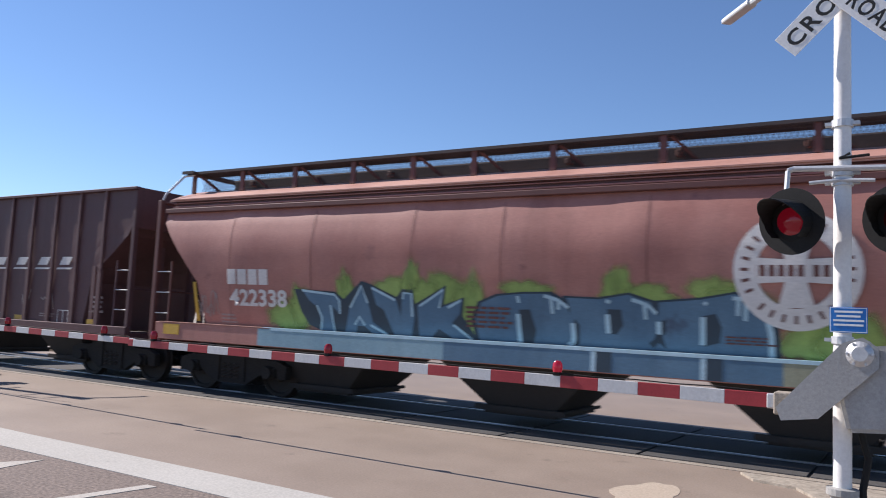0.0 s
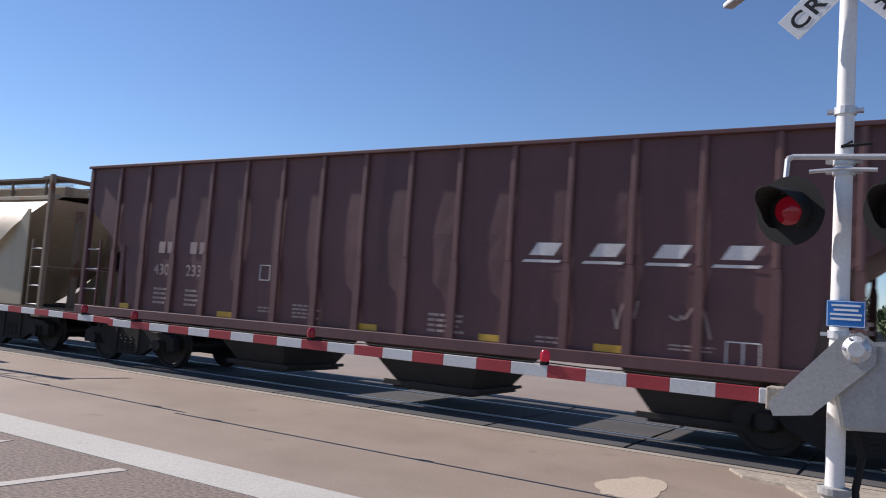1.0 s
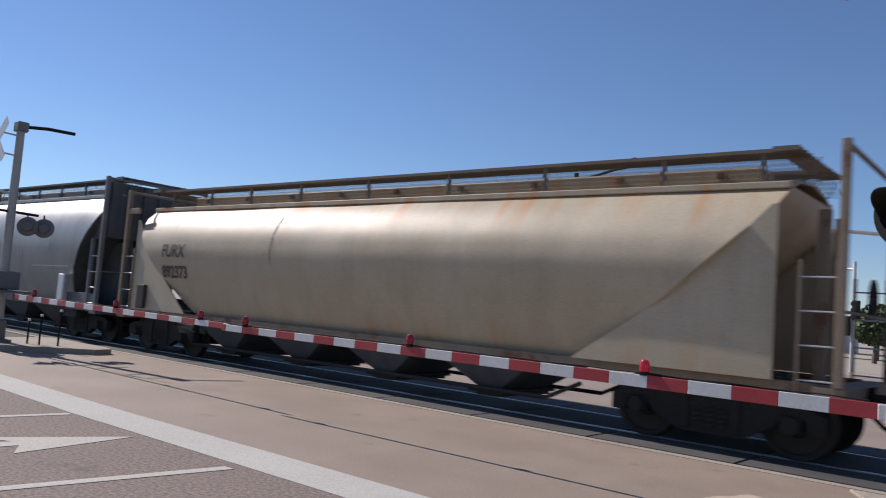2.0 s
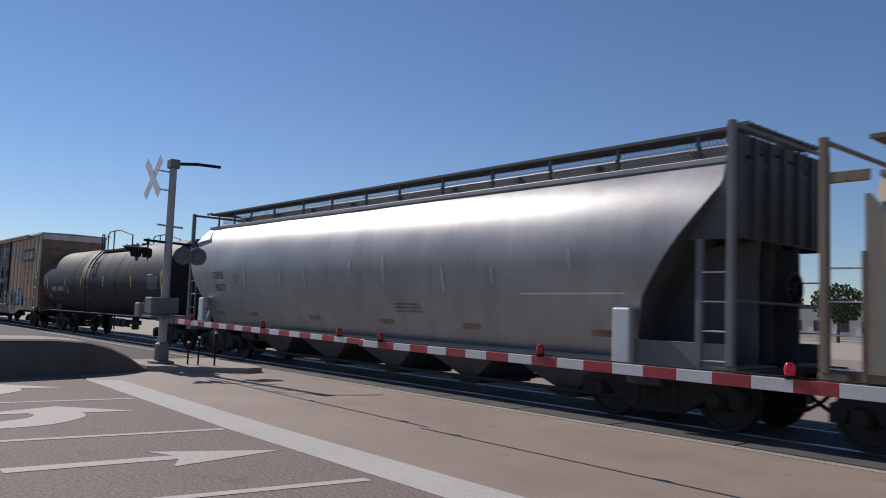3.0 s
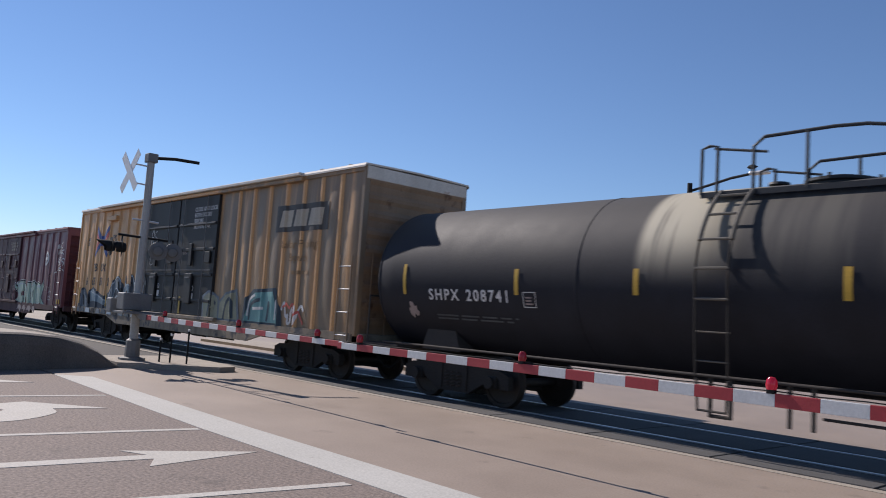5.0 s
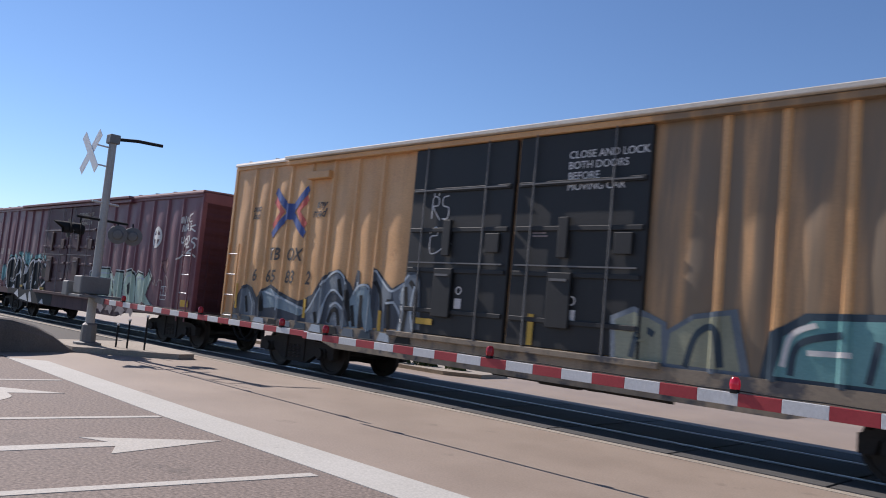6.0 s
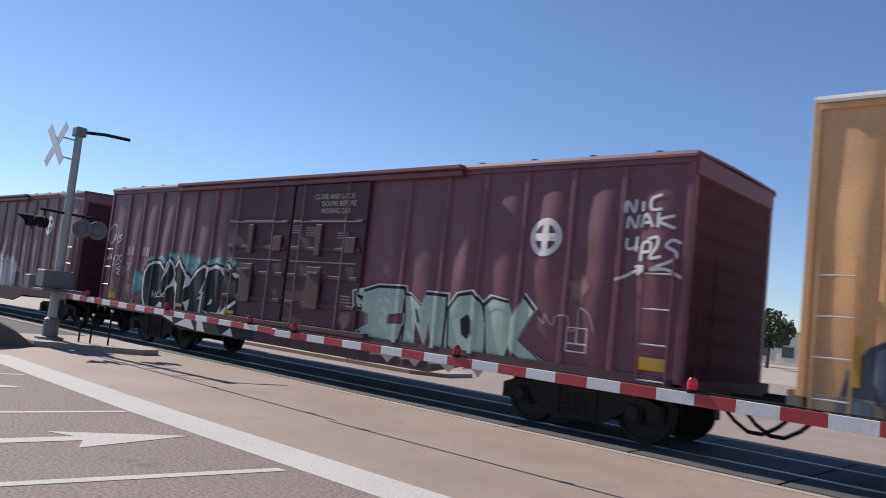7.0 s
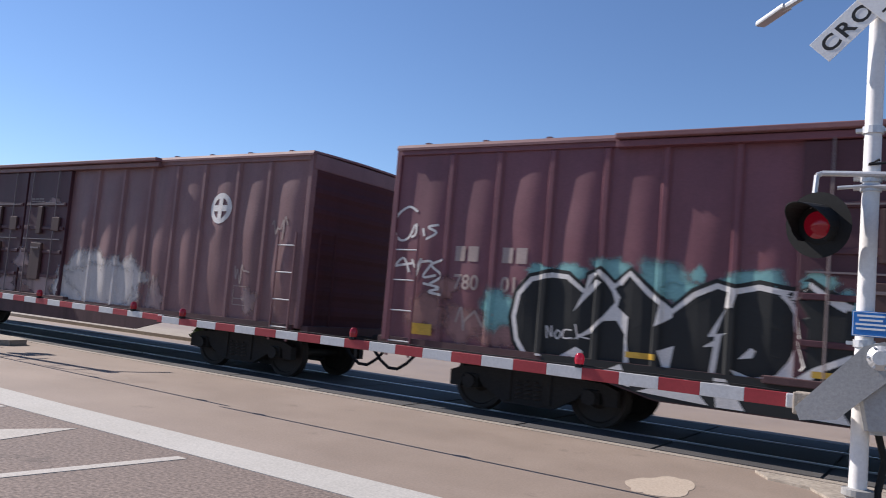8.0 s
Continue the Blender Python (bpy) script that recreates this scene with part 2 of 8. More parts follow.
SPRAY_DARKBLUE = paint("dark_blue_spray", (0.015, 0.035, 0.055), (0.025, 0.05, 0.075), 0.5, streak=0.2)
SPRAY_PALE = paint("pale_blue_spray", (0.34, 0.52, 0.60), (0.42, 0.58, 0.66), 0.5, streak=0.3)
SPRAY_GREEN = soft(paint("green_spray", (0.238, 0.35, 0.084), (0.336, 0.462, 0.126), 0.55, streak=0.3))
GREEN_MIST = soft(paint("green_mist", (0.25, 0.36, 0.09), (0.32, 0.44, 0.13), 0.55, streak=0.2), 2.2)
SPRAY_MINT = paint("mint_spray", (0.36, 0.4704, 0.3795), (0.456, 0.56, 0.437), 0.5, streak=0.3)
SPRAY_SAGE = paint("sage_spray", (0.24, 0.25, 0.17), (0.32, 0.33, 0.24), 0.55, streak=0.5)
GRIME_DARK = paint("faded_brown", (0.22, 0.13, 0.06), (0.28, 0.18, 0.09), 0.7, streak=0.5)
SPRAY_TEAL = paint("teal_spray", (0.1, 0.27, 0.272), (0.16, 0.33, 0.336), 0.5, streak=0.3)
SPRAY_SKY = paint("sky_blue_spray", (0.17, 0.30, 0.37), (0.25, 0.39, 0.45), 0.5, streak=0.3, spot=(0.13, 0.24, 0.32))
TEAL_CLOUD = soft(paint("teal_cloud", (0.15, 0.36, 0.36), (0.22, 0.44, 0.44), 0.5, streak=0.2))
SPRAY_SLATE = paint("slate_spray", (0.10, 0.13, 0.16), (0.17, 0.20, 0.23), 0.5, streak=0.4, spot=(0.26, 0.29, 0.31), spot_at=0.58)
SPRAY_STEEL = paint("steel_blue_spray", (0.16, 0.23, 0.28), (0.22, 0.30, 0.34), 0.5, streak=0.3)
SPRAY_INK = paint("ink_slate_spray", (0.035, 0.045, 0.06), (0.065, 0.08, 0.10), 0.6, streak=0.4)
SPRAY_FOG = paint("fog_blue_spray", (0.36, 0.42, 0.47), (0.44, 0.50, 0.54), 0.5, streak=0.3)
SPRAY_SAND = paint("sand_marking", (0.44, 0.38, 0.29), (0.52, 0.46, 0.36), 0.6, streak=0.5)
SAFETY = paint("safety_yellow", (0.51, 0.306, 0.0255), (0.561, 0.357, 0.051), 0.5, streak=0.2)
STENCIL_DARK = paint("dark_stencil", (0.06, 0.055, 0.05), (0.09, 0.08, 0.07), 0.6, streak=0.3)
LOGO_RED = paint("logo_red", (0.50, 0.07, 0.05), (0.55, 0.12, 0.09), 0.5, streak=0.2)
LOGO_BLUE = paint("logo_blue", (0.03, 0.06, 0.22), (0.05, 0.09, 0.28), 0.5, streak=0.2)
WALK_DARK = paint("walk_dark", (0.05, 0.042, 0.042), (0.085, 0.07, 0.068), 0.8, streak=0.2)
WALK_GREY = paint("walk_grey", (0.09, 0.0922, 0.0945), (0.122, 0.124, 0.126), 0.7, streak=0.3)
WALK_TAN = paint("walk_tan", (0.156, 0.126, 0.096), (0.192, 0.156, 0.12), 0.8, streak=0.3)
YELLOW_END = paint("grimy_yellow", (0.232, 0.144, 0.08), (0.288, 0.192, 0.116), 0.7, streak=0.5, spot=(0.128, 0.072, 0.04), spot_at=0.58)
LEAF = paint("leaf", (0.045, 0.075, 0.025), (0.08, 0.11, 0.04), 0.7, streak=0)
BARK = paint("bark", (0.10, 0.075, 0.055), (0.14, 0.11, 0.08), 0.9, streak=0.3)
STUCCO = paint("stucco", (0.62, 0.58, 0.52), (0.68, 0.64, 0.58), 0.9, streak=0.2)
GLASS_DARK = paint("far_glass", (0.03, 0.04, 0.05), (0.05, 0.06, 0.07), 0.1, streak=0)
CAR_WHITE = paint("car_white", (0.75, 0.75, 0.75), (0.8, 0.8, 0.8), 0.25, streak=0, grain=0.03)

# ---- building tools ----
def part(name, bm, material, parent=None, label=""):
    me = bpy.data.meshes.new(name)
    bm.normal_update()
    bm.to_mesh(me)
    bm.free()
    me.materials.append(material)
    ob = new(name, me)
    if parent:
        ob.parent = parent
    if label:
        ob["label"] = label
    return ob


def share(ob, parent, m=None):
    """A further object on the same mesh."""
    o = new(ob.name.split(".")[0], ob.data)
    o.parent = parent
    if m is not None:
        o.matrix_basis = m
    return o


def smooth(ob):
    for p in ob.data.polygons:
        p.use_smooth = True
    ob.data.set_sharp_from_angle(angle=radians(32))
    return ob


def add_box(bm, x0, x1, y0, y1, z0, z1, bevel=0.0, m=None):
    r = bmesh.ops.create_cube(bm, size=1)
    vs = r["verts"]
    for v in vs:
        v.co = Vector(((x0 + x1) / 2 + v.co.x * (x1 - x0), (y0 + y1) / 2 + v.co.y * (y1 - y0), (z0 + z1) / 2 + v.co.z * (z1 - z0)))
    if bevel:
        es = list({e for v in vs for e in v.link_edges})
        r = bmesh.ops.bevel(bm, geom=es, offset=bevel, segments=2, affect="EDGES", profile=0.5)
        vs = list({v for f in r["faces"] for v in f.verts} | {v for v in vs if v.is_valid})
    if m is not None:
        bmesh.ops.transform(bm, matrix=m, verts=vs)
    return bm


def box(x0, x1, y0, y1, z0, z1, bevel=0.0, m=None):
    return add_box(bmesh.new(), x0, x1, y0, y1, z0, z1, bevel, m)


def add_rod(bm, a, b, r0, r1=None, seg=10):
    a, b = Vector(a), Vector(b)
    d = b - a
    m = Matrix.Translation((a + b) / 2) @ d.to_track_quat("Z", "Y").to_matrix().to_4x4()
    bmesh.ops.create_cone(bm, cap_ends=True, segments=seg, radius1=r0, radius2=r0 if r1 is None else r1, depth=d.length, matrix=m)
    return bm


def rod(a, b, r0, r1=None, seg=10):
    return add_rod(bmesh.new(), a, b, r0, r1, seg)


def pipe(points, r, seg=8, bm=None):
    """One bent tube through the points."""
    bm = bm or bmesh.new()
    P = [Vector(p) for p in points]
    up, rings = None, []
    for i, p in enumerate(P):
        d = (P[min(i + 1, len(P) - 1)] - P[max(i - 1, 0)]).normalized()
        if up is None:
            up = d.orthogonal().normalized()
        up = (up - d * up.dot(d)).normalized()
        side = d.cross(up)
        rings.append([bm.verts.new(p + r * (math.cos(a) * up + math.sin(a) * side)) for a in [2 * math.pi * k / seg for k in range(seg)]])
    fs = []
    for a, b in zip(rings, rings[1:]):
        for k in range(seg):
            fs.append(bm.faces.new((a[k], a[(k + 1) % seg], b[(k + 1) % seg], b[k])))
    fs += [bm.faces.new(rings[0]), bm.faces.new(rings[-1])]
    bmesh.ops.recalc_face_normals(bm, faces=fs)
    return bm


def lathe(rings, axis="y", seg=28, bm=None):
    """Rings of (place along the axis, radius)."""
    bm = bm or bmesh.new()
    loops = []
    for s, r in rings:
        loop = []
        for i in range(seg):
            a = 2 * math.pi * i / seg
            c, d = r * math.cos(a), r * math.sin(a)
            loop.append(bm.verts.new({"y": (c, s, d), "x": (s, c, d), "z": (c, d, s)}[axis]))
        loops.append(loop)
    for p, q in zip(loops, loops[1:]):
        for i in range(seg):
            j = (i + 1) % seg
            bm.faces.new((p[i], p[j], q[j], q[i]))
    bm.faces.new(loops[0])
    bm.faces.new(loops[-1])
    bmesh.ops.recalc_face_normals(bm, faces=bm.faces)
    return bm


def slab(points, y0, y1, bm=None):
    """A plate of outline (x, z) between two y."""
    bm = bm or bmesh.new()
    a = [bm.verts.new((x, y0, z)) for x, z in points]
    b = [bm.verts.new((x, y1, z)) for x, z in points]
    fs = [bm.faces.new(a), bm.faces.new(b)]
    n = len(points)
    for i in range(n):
        fs.append(bm.faces.new((a[i], a[(i + 1) % n], b[(i + 1) % n], b[i])))
    bmesh.ops.recalc_face_normals(bm, faces=fs)
    return bm


def sheet(points, z, thick=0.02):
    bm = bmesh.new()
    a = [bm.verts.new((x, y, z)) for x, y in points]
    f = bm.faces.new(a)
    if f.normal.z < 0:
        f.normal_flip()
    r = bmesh.ops.extrude_face_region(bm, geom=[f])
    for v in r["geom"]:
        if isinstance(v, bmesh.types.BMVert):
            v.co.z -= thick
    bmesh.ops.recalc_face_normals(bm, faces=bm.faces)
    return bm


# -- flat marks, laid on curved or ribbed sides --
def poly2(shapes):
    bm = bmesh.new()
    for pts in shapes:
        bm.faces.new([bm.verts.new((x, 0, z)) for x, z in pts])
    return bm


def words(text, x, z, size, bold=0.0, shear=0.0, space=1.0, wide=1.0):
    """Lettering in the xz plane; x, z is its left foot."""
    cu = bpy.data.curves.new("lettering", "FONT")
    cu.body, cu.size, cu.offset, cu.shear, cu.space_character, cu.resolution_u = text, size, bold, shear, space, 3
    ob = new("lettering", cu)
    dg = bpy.context.evaluated_depsgraph_get()
    me = bpy.data.meshes.new_from_object(ob.evaluated_get(dg))
    bm = bmesh.new()
    bm.from_mesh(me)
    bpy.data.objects.remove(ob)
    bpy.data.curves.remove(cu)
    bpy.data.meshes.remove(me)
    for v in bm.verts:
        v.co = Vector((x + v.co.x * wide, 0, z + v.co.y))
    return bm


def phrase(name, text, x, z, size, bold, material, thing, label, shear=0.0):
    """Several words in a row, each laid on the side as a piece of its own."""
    for word in text.split():
        bm = words(word, x, z, size, bold, shear)
        x = max(v.co.x for v in bm.verts) + 0.3 * size
        mark(name, bm, material, thing, label, 1)


def curve_points(pts, n=6):
    out = []
    P = [pts[0], *pts, pts[-1]]
    for i in range(1, len(P) - 2):
        p0, p1, p2, p3 = (Vector((*q, 0)) for q in P[i - 1:i + 3])
        for k in range(n):
            t = k / n
            q = 0.5 * (2 * p1 + (p2 - p0) * t + (2 * p0 - 5 * p1 + 4 * p2 - p3) * t * t + (3 * p1 - p0 - 3 * p2 + p3) * t ** 3)
            out.append((q.x, q.y))
    out.append(pts[-1])
    return out


def strokes(lines, width, soft=True, bm=None):
    """Ribbons along lines of (x, z)."""
    bm = bm or bmesh.new()
    for pts in lines:
        pts = curve_points(pts) if soft else pts
        prev = None
        for i, (x, z) in enumerate(pts):
            a, b = pts[max(0, i - 1)], pts[min(len(pts) - 1, i + 1)]
            d = Vector((b[0] - a[0], b[1] - a[1]))
            d = d.normalized() if d.length > 1e-6 else Vector((1, 0))
            w = width / 2
            cur = (bm.verts.new((x - d.y * w, 0, z + d.x * w)), bm.verts.new((x + d.y * w, 0, z - d.x * w)))
            if prev:
                bm.faces.new((prev[0], prev[1], cur[1], cur[0]))
            prev = cur
    return bm


def blob(x, z, rx, rz, seed, rough=0.25, n=30):
    rng = random.Random(seed)
    ph = [rng.uniform(0, 6.28) for _ in range(4)]
    out = []
    for i in range(n):
        a = 2 * math.pi * i / n
        r = 1 + rough * (0.5 * math.sin(3 * a + ph[0]) + 0.35 * math.sin(5 * a + ph[1]) + 0.3 * math.sin(8 * a + ph[2]) + 0.2 * rng.uniform(-1, 1))
        out.append((x + rx * r * math.cos(a), z + rz * r * math.sin(a)))
    return out


def cloud(x, z, rx, rz, seed, rough=0.3, low=-9.0):
    """A sprayed patch whose density falls off from the middle to the rim."""
    bm = bmesh.new()
    dens = bm.verts.layers.float.new("coat")
    rim, rows = blob(0, 0, 1, 1, seed, rough, 22), []
    for k, d in ((0.25, 1.0), (0.5, 0.9), (0.72, 0.6), (0.88, 0.28), (1.05, 0.0)):
        row = []
        for px, pz in rim:
            v = bm.verts.new((x + px * rx * k, 0, max(low, z + pz * rz * k)))
            v[dens] = d
            row.append(v)
        rows.append(row)
    bm.faces.new(rows[0])
    for a, b in zip(rows, rows[1:]):
        for i in range(22):
            bm.faces.new((a[i], a[(i + 1) % 22], b[(i + 1) % 22], b[i]))
    return bm


def scribble(x, z, w, h, seed, n=9):
    rng = random.Random(seed)
    return [(x + w * (i / (n - 1)) + rng.uniform(-0.08, 0.08) * w, z + h * rng.random()) for i in range(n)]


def bars(x, z, w, h, rows, seed=0):
    """Plain bars in place of small writing."""
    rng = random.Random(seed)
    out = []
    for i in range(rows):
        z0 = z + h * (rows - 1 - i) / rows
        t = h / rows * 0.5
        c, end = x, x + w * rng.uniform(0.8, 1.0)
        while c < end:
            d = min(rng.uniform(0.12, 0.3) * w, end - c)
            out.append([(c, z0), (c + d, z0), (c + d, z0 + t), (c, z0 + t)])
            c += d + 0.04 * w
    return poly2(out)


def ring(x, z, r0, r1, n=36):
    out = []
    for i in range(n):
        a, b = 2 * math.pi * i / n, 2 * math.pi * (i + 1) / n
        out.append([(x + r * math.cos(t), z + r * math.sin(t)) for r, t in ((r0, a), (r1, a), (r1, b), (r0, b))])
    return poly2(out)


def disc(x, z, r, n=32):
    return poly2([[(x + r * math.cos(2 * math.pi * i / n), z + r * math.sin(2 * math.pi * i / n)) for i in range(n)]])


def pieces(bm):
    """The separate islands of a mesh, each as a mesh of its own."""
    left, out = set(bm.verts), []
    while left:
        todo, isle = [left.pop()], []
        while todo:
            v = todo.pop()
            isle.append(v)
            for e in v.link_edges:
                w = e.other_vert(v)
                if w in left:
                    left.discard(w)
                    todo.append(w)
        b, ids = bmesh.new(), {}
        for v in isle:
            ids[v] = b.verts.new(v.co)
        for f in {f for v in isle for f in v.link_faces}:
            b.faces.new([ids[v] for v in f.verts])
        out.append(b)
    bm.free()
    return out


SPLIT = {"company_block", "graffiti_shine", "graffiti_stroke", "graffiti_counter", "tag", "company_roundel", "graffiti_outline", "graffiti_fill", "graffiti_letter"}


def mark(name, bm, material, thing, label, lift=1):
    """Lays flat marks on the side of a car: SIDES gives the side's y at (x, z)."""
    surf, cuts, dz = (*SIDES[thing.name], 0.12)[:3]
    bmesh.ops.remove_doubles(bm, verts=bm.verts, dist=0.0004)
    bmesh.ops.dissolve_degenerate(bm, edges=bm.edges, dist=0.0004)
    if name in SPLIT:
        parts = pieces(bm)
        if len(parts) > 1:
            for k, b in enumerate(parts):
                mark(name, b, material, thing, label, lift + 0.12 * k)
            return None
        bm = parts[0]
    bm.normal_update()
    bmesh.ops.triangulate(bm, faces=bm.faces)
    xs, zs = [v.co.x for v in bm.verts], [v.co.z for v in bm.verts]
    lo, hi = min(xs), max(xs)
    for c in cuts:
        if lo < c < hi:
            bmesh.ops.bisect_plane(bm, geom=bm.verts[:] + bm.edges[:] + bm.faces[:], plane_co=(c, 0, 0), plane_no=(1, 0, 0))
    z = math.ceil(min(zs) / dz) * dz
    while z < max(zs):
        bmesh.ops.bisect_plane(bm, geom=bm.verts[:] + bm.edges[:] + bm.faces[:], plane_co=(0, 0, z), plane_no=(0, 0, 1))
        z += dz
    for v in bm.verts:
        v.co.y = surf(v.co.x, v.co.z) - 0.006 - 0.003 * lift
    bm.normal_update()
    for f in bm.faces:
        if f.normal.y > 0:
            f.normal_flip()
    ob = part(name, bm, material, thing, label)
    return tagged(ob, kind="stuff") if name == "small_writing" else ob


SIDES = {}

# ---- ground, roads and track ----
TRACK_Y = 11.6


def setting(name, bm, material, label="", parent=None):
    ob = part(name, bm, material, parent, label)
    return tagged(ob, kind="structure") if not parent else ob


setting("ground", sheet([(-2500, -2500), (2500, -2500), (2500, 2500), (-2500, 2500)], -0.03, 1.0), EARTH, "pale dry ground reaching the horizon")
setting("road", sheet([(-60, -40), (9, -40), (9, 4.9), (-60, 5.0)], 0.0, 0.12), ASPHALT, "worn grey asphalt with fine stone showing")
apron = setting("pavement", sheet([(-60, 4.9), (9, 4.9), (9, 9.55), (-60, 9.65)], -0.014, 0.1), SEAL, "dark joint bed under the concrete slabs")
for x0, x1 in ((-19.0, 3.5),):
    part("concrete_slab", sheet([(x0 + 0.004, 5.0), (x1 - 0.004, 5.0), (x1 - 0.004, 9.56), (x0 + 0.004, 9.6)], 0.002, 0.1), CONCRETE, apron)
setting("road_far", sheet([(-40, 13.35), (9, 13.35), (14, 40), (-34, 40)], 0.0, 0.1), CONCRETE, "pale concrete roadway beyond the track")
setting("kerb", sheet([(-40, 9.58), (9, 9.45), (9, 9.62), (-40, 9.75)], 0.008, 0.1), KERB, "thin pale concrete edge beside the track")

crossing = setting("track_crossing", sheet([(-60, 9.72), (9, 9.6), (9, 13.35), (-60, 13.35)], -0.022, 0.05), PANEL, "dark bed between the crossing panels")
for i in range(14):
    x0 = -19.2 + i * 2.0
    for y0, y1 in ((9.8, 10.74), (10.98, 12.24), (12.48, 13.3)):
        part("crossing_panel", box(x0 + 0.02, x0 + 1.98, y0, y1, -0.05, 0.0, 0.008), PANEL, crossing)
for y in (10.86, 12.36):
    bm = box(-300, 300, y - 0.036, y + 0.036, -0.04, 0.004, 0.008)
    add_box(bm, -300, 300, y - 0.012, y + 0.012, -0.18, -0.04)
    setting("rail", bm, RAIL, "shiny steel rail")


def ballast_bed(x0, x1):
    bm = bmesh.new()
    nx, ny = int((x1 - x0) * 2), 16
    rows = []
    for i in range(nx + 1):
        x = x0 + (x1 - x0) * i / nx
        rows.append([bm.verts.new((x, 9.0 + 5.2 * j / ny, -0.06 - 0.12 * max(0, abs(j - ny / 2) / ny * 2 - 0.55) + random.uniform(-0.025, 0.025))) for j in range(ny + 1)])
    for a, b in zip(rows, rows[1:]):
        for j in range(ny):
            bm.faces.new((a[j], b[j], b[j + 1], a[j + 1]))
    return bm


setting("ballast", ballast_bed(-140, -19.6), BALLAST, "grey crushed stone track bed")

# road markings
marks = setting("stop_line", sheet([(-16.2, 4.93), (-9.22, 4.66), (3.0, 4.60), (3.0, 5.18), (-9.15, 5.28), (-15.7, 5.50)], 0.006, 0.02), STRIP, "broad worn white stop line")
for x0, x1, y1, w in ((-13.1, -12.8, 4.72, 0.11), (-9.85, -9.25, 4.62, 0.12), (-6.75, -5.92, 4.5, 0.13)):
    setting("lane_line", sheet([(x0 - 0.6, -6), (x0 - 0.6 + w, -6), (x1 + w / 2, y1), (x1 - w / 2, y1)], 0.005, 0.02), LINE, "narrow worn white lane line")
ARROW = [(-7.99, 1.85), (-7.77, 1.85), (-7.66, 3.40), (-7.33, 3.22), (-7.62, 4.53), (-8.19, 3.25), (-7.87, 3.42)]
setting("straight_arrow", sheet(ARROW, 0.005, 0.02), LINE, "white painted straight-ahead lane arrow")


def turn_arrow(dx, dy):
    pts = [(-10.35, 1.2), *curve_points([(-10.4, 2.2), (-10.5, 2.9), (-11.0, 3.45), (-11.45, 3.55)], 5), (-11.33, 4.25), (-12.25, 3.4), (-11.72, 2.1), (-11.64, 2.9),
           *curve_points([(-11.45, 2.95), (-11.15, 2.75), (-10.95, 2.2), (-10.9, 1.2)], 5)]
    return sheet([(x + dx, y + dy) for x, y in pts], 0.005, 0.02)


setting("turn_arrow", turn_arrow(0, 0), LINE, "white painted left-turn lane arrow")
setting("turn_arrow", turn_arrow(-3.45, -0.05), LINE, "white painted left-turn lane arrow")
setting("pale_patch", sheet(blob(-2.38, 7.5, 0.3, 0.55, 5, 0.15), 0.006, 0.004), PALE_GROUND, "pale patch on the concrete")
setting("verge", sheet([(-1.85, 9.3), (-1.65, 8.95), (-1.2, 8.8), (-0.75, 8.0), (-0.35, 7.3), (0.2, 6.4), (3, 5.9), (3, 9.3)], 0.03, 0.05), EARTH, "sandy verge round the foot of the signal mast")


def median():
    """A low concrete median with a sloping, rounded nose."""
    bm = bmesh.new()
    secs = []
    for s, h in ((-30, 0.74), (-8, 0.74), (0, 0.74), (3.0, 0.74), (4.6, 0.72), (5.3, 0.66), (5.8, 0.54), (6.2, 0.36), (6.55, 0.12), (6.75, 0.02)):
        x = -16.75 - 0.27 * max(0.0, s - 3.4)
        k = 1 if s < 5.3 else 1 - 0.25 * (s - 5.3)
        prof = ((0, 0), (0.02, h * 0.7), (0.06, h * 0.93), (0.16, h), (1.75 * k, h), (1.95 * k, h * 0.8), (2.0 * k, 0))
        secs.append([bm.verts.new((x - a, s, z)) for a, z in prof])
    for a, b in zip(secs, secs[1:]):
        for i in range(len(a) - 1):
            bm.faces.new((a[i], a[i + 1], b[i + 1], b[i]))
    bm.faces.new(secs[-1])
    bmesh.ops.recalc_face_normals(bm, faces=bm.faces)
    return bm


med = setting("median", median(), MEDIAN_SIDE, "low concrete median with dark sides and a pale top")
bm = bmesh.new()
last = None
for s, h in ((-30, 0.75), (3.0, 0.75), (4.6, 0.73), (5.3, 0.67), (5.8, 0.55), (6.2, 0.37), (6.5, 0.17)):
    x, k = -16.75 - 0.27 * max(0.0, s - 3.4), 1 if s < 5.3 else 1 - 0.25 * (s - 5.3)
    now = [bm.verts.new((x - a, s, z)) for a, z in ((0.09, h - 0.03), (0.16, h + 0.006), (1.72 * k, h + 0.006), (1.80 * k, h - 0.03))]
    if last:
        for i in range(3):
            bm.faces.new((last[i], last[i + 1], now[i + 1], now[i]))
    last = now
bmesh.ops.recalc_face_normals(bm, faces=bm.faces)
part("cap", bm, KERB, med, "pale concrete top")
ISLE = [(-19.8, 6.75), (-17.75, 6.7), (-16.6, 8.6), (-16.75, 9.05), (-17.3, 9.2), (-20, 9.2)]
setting("island_kerb", sheet(ISLE, 0.12, 0.14), KERB, "low concrete island under the signal mast")

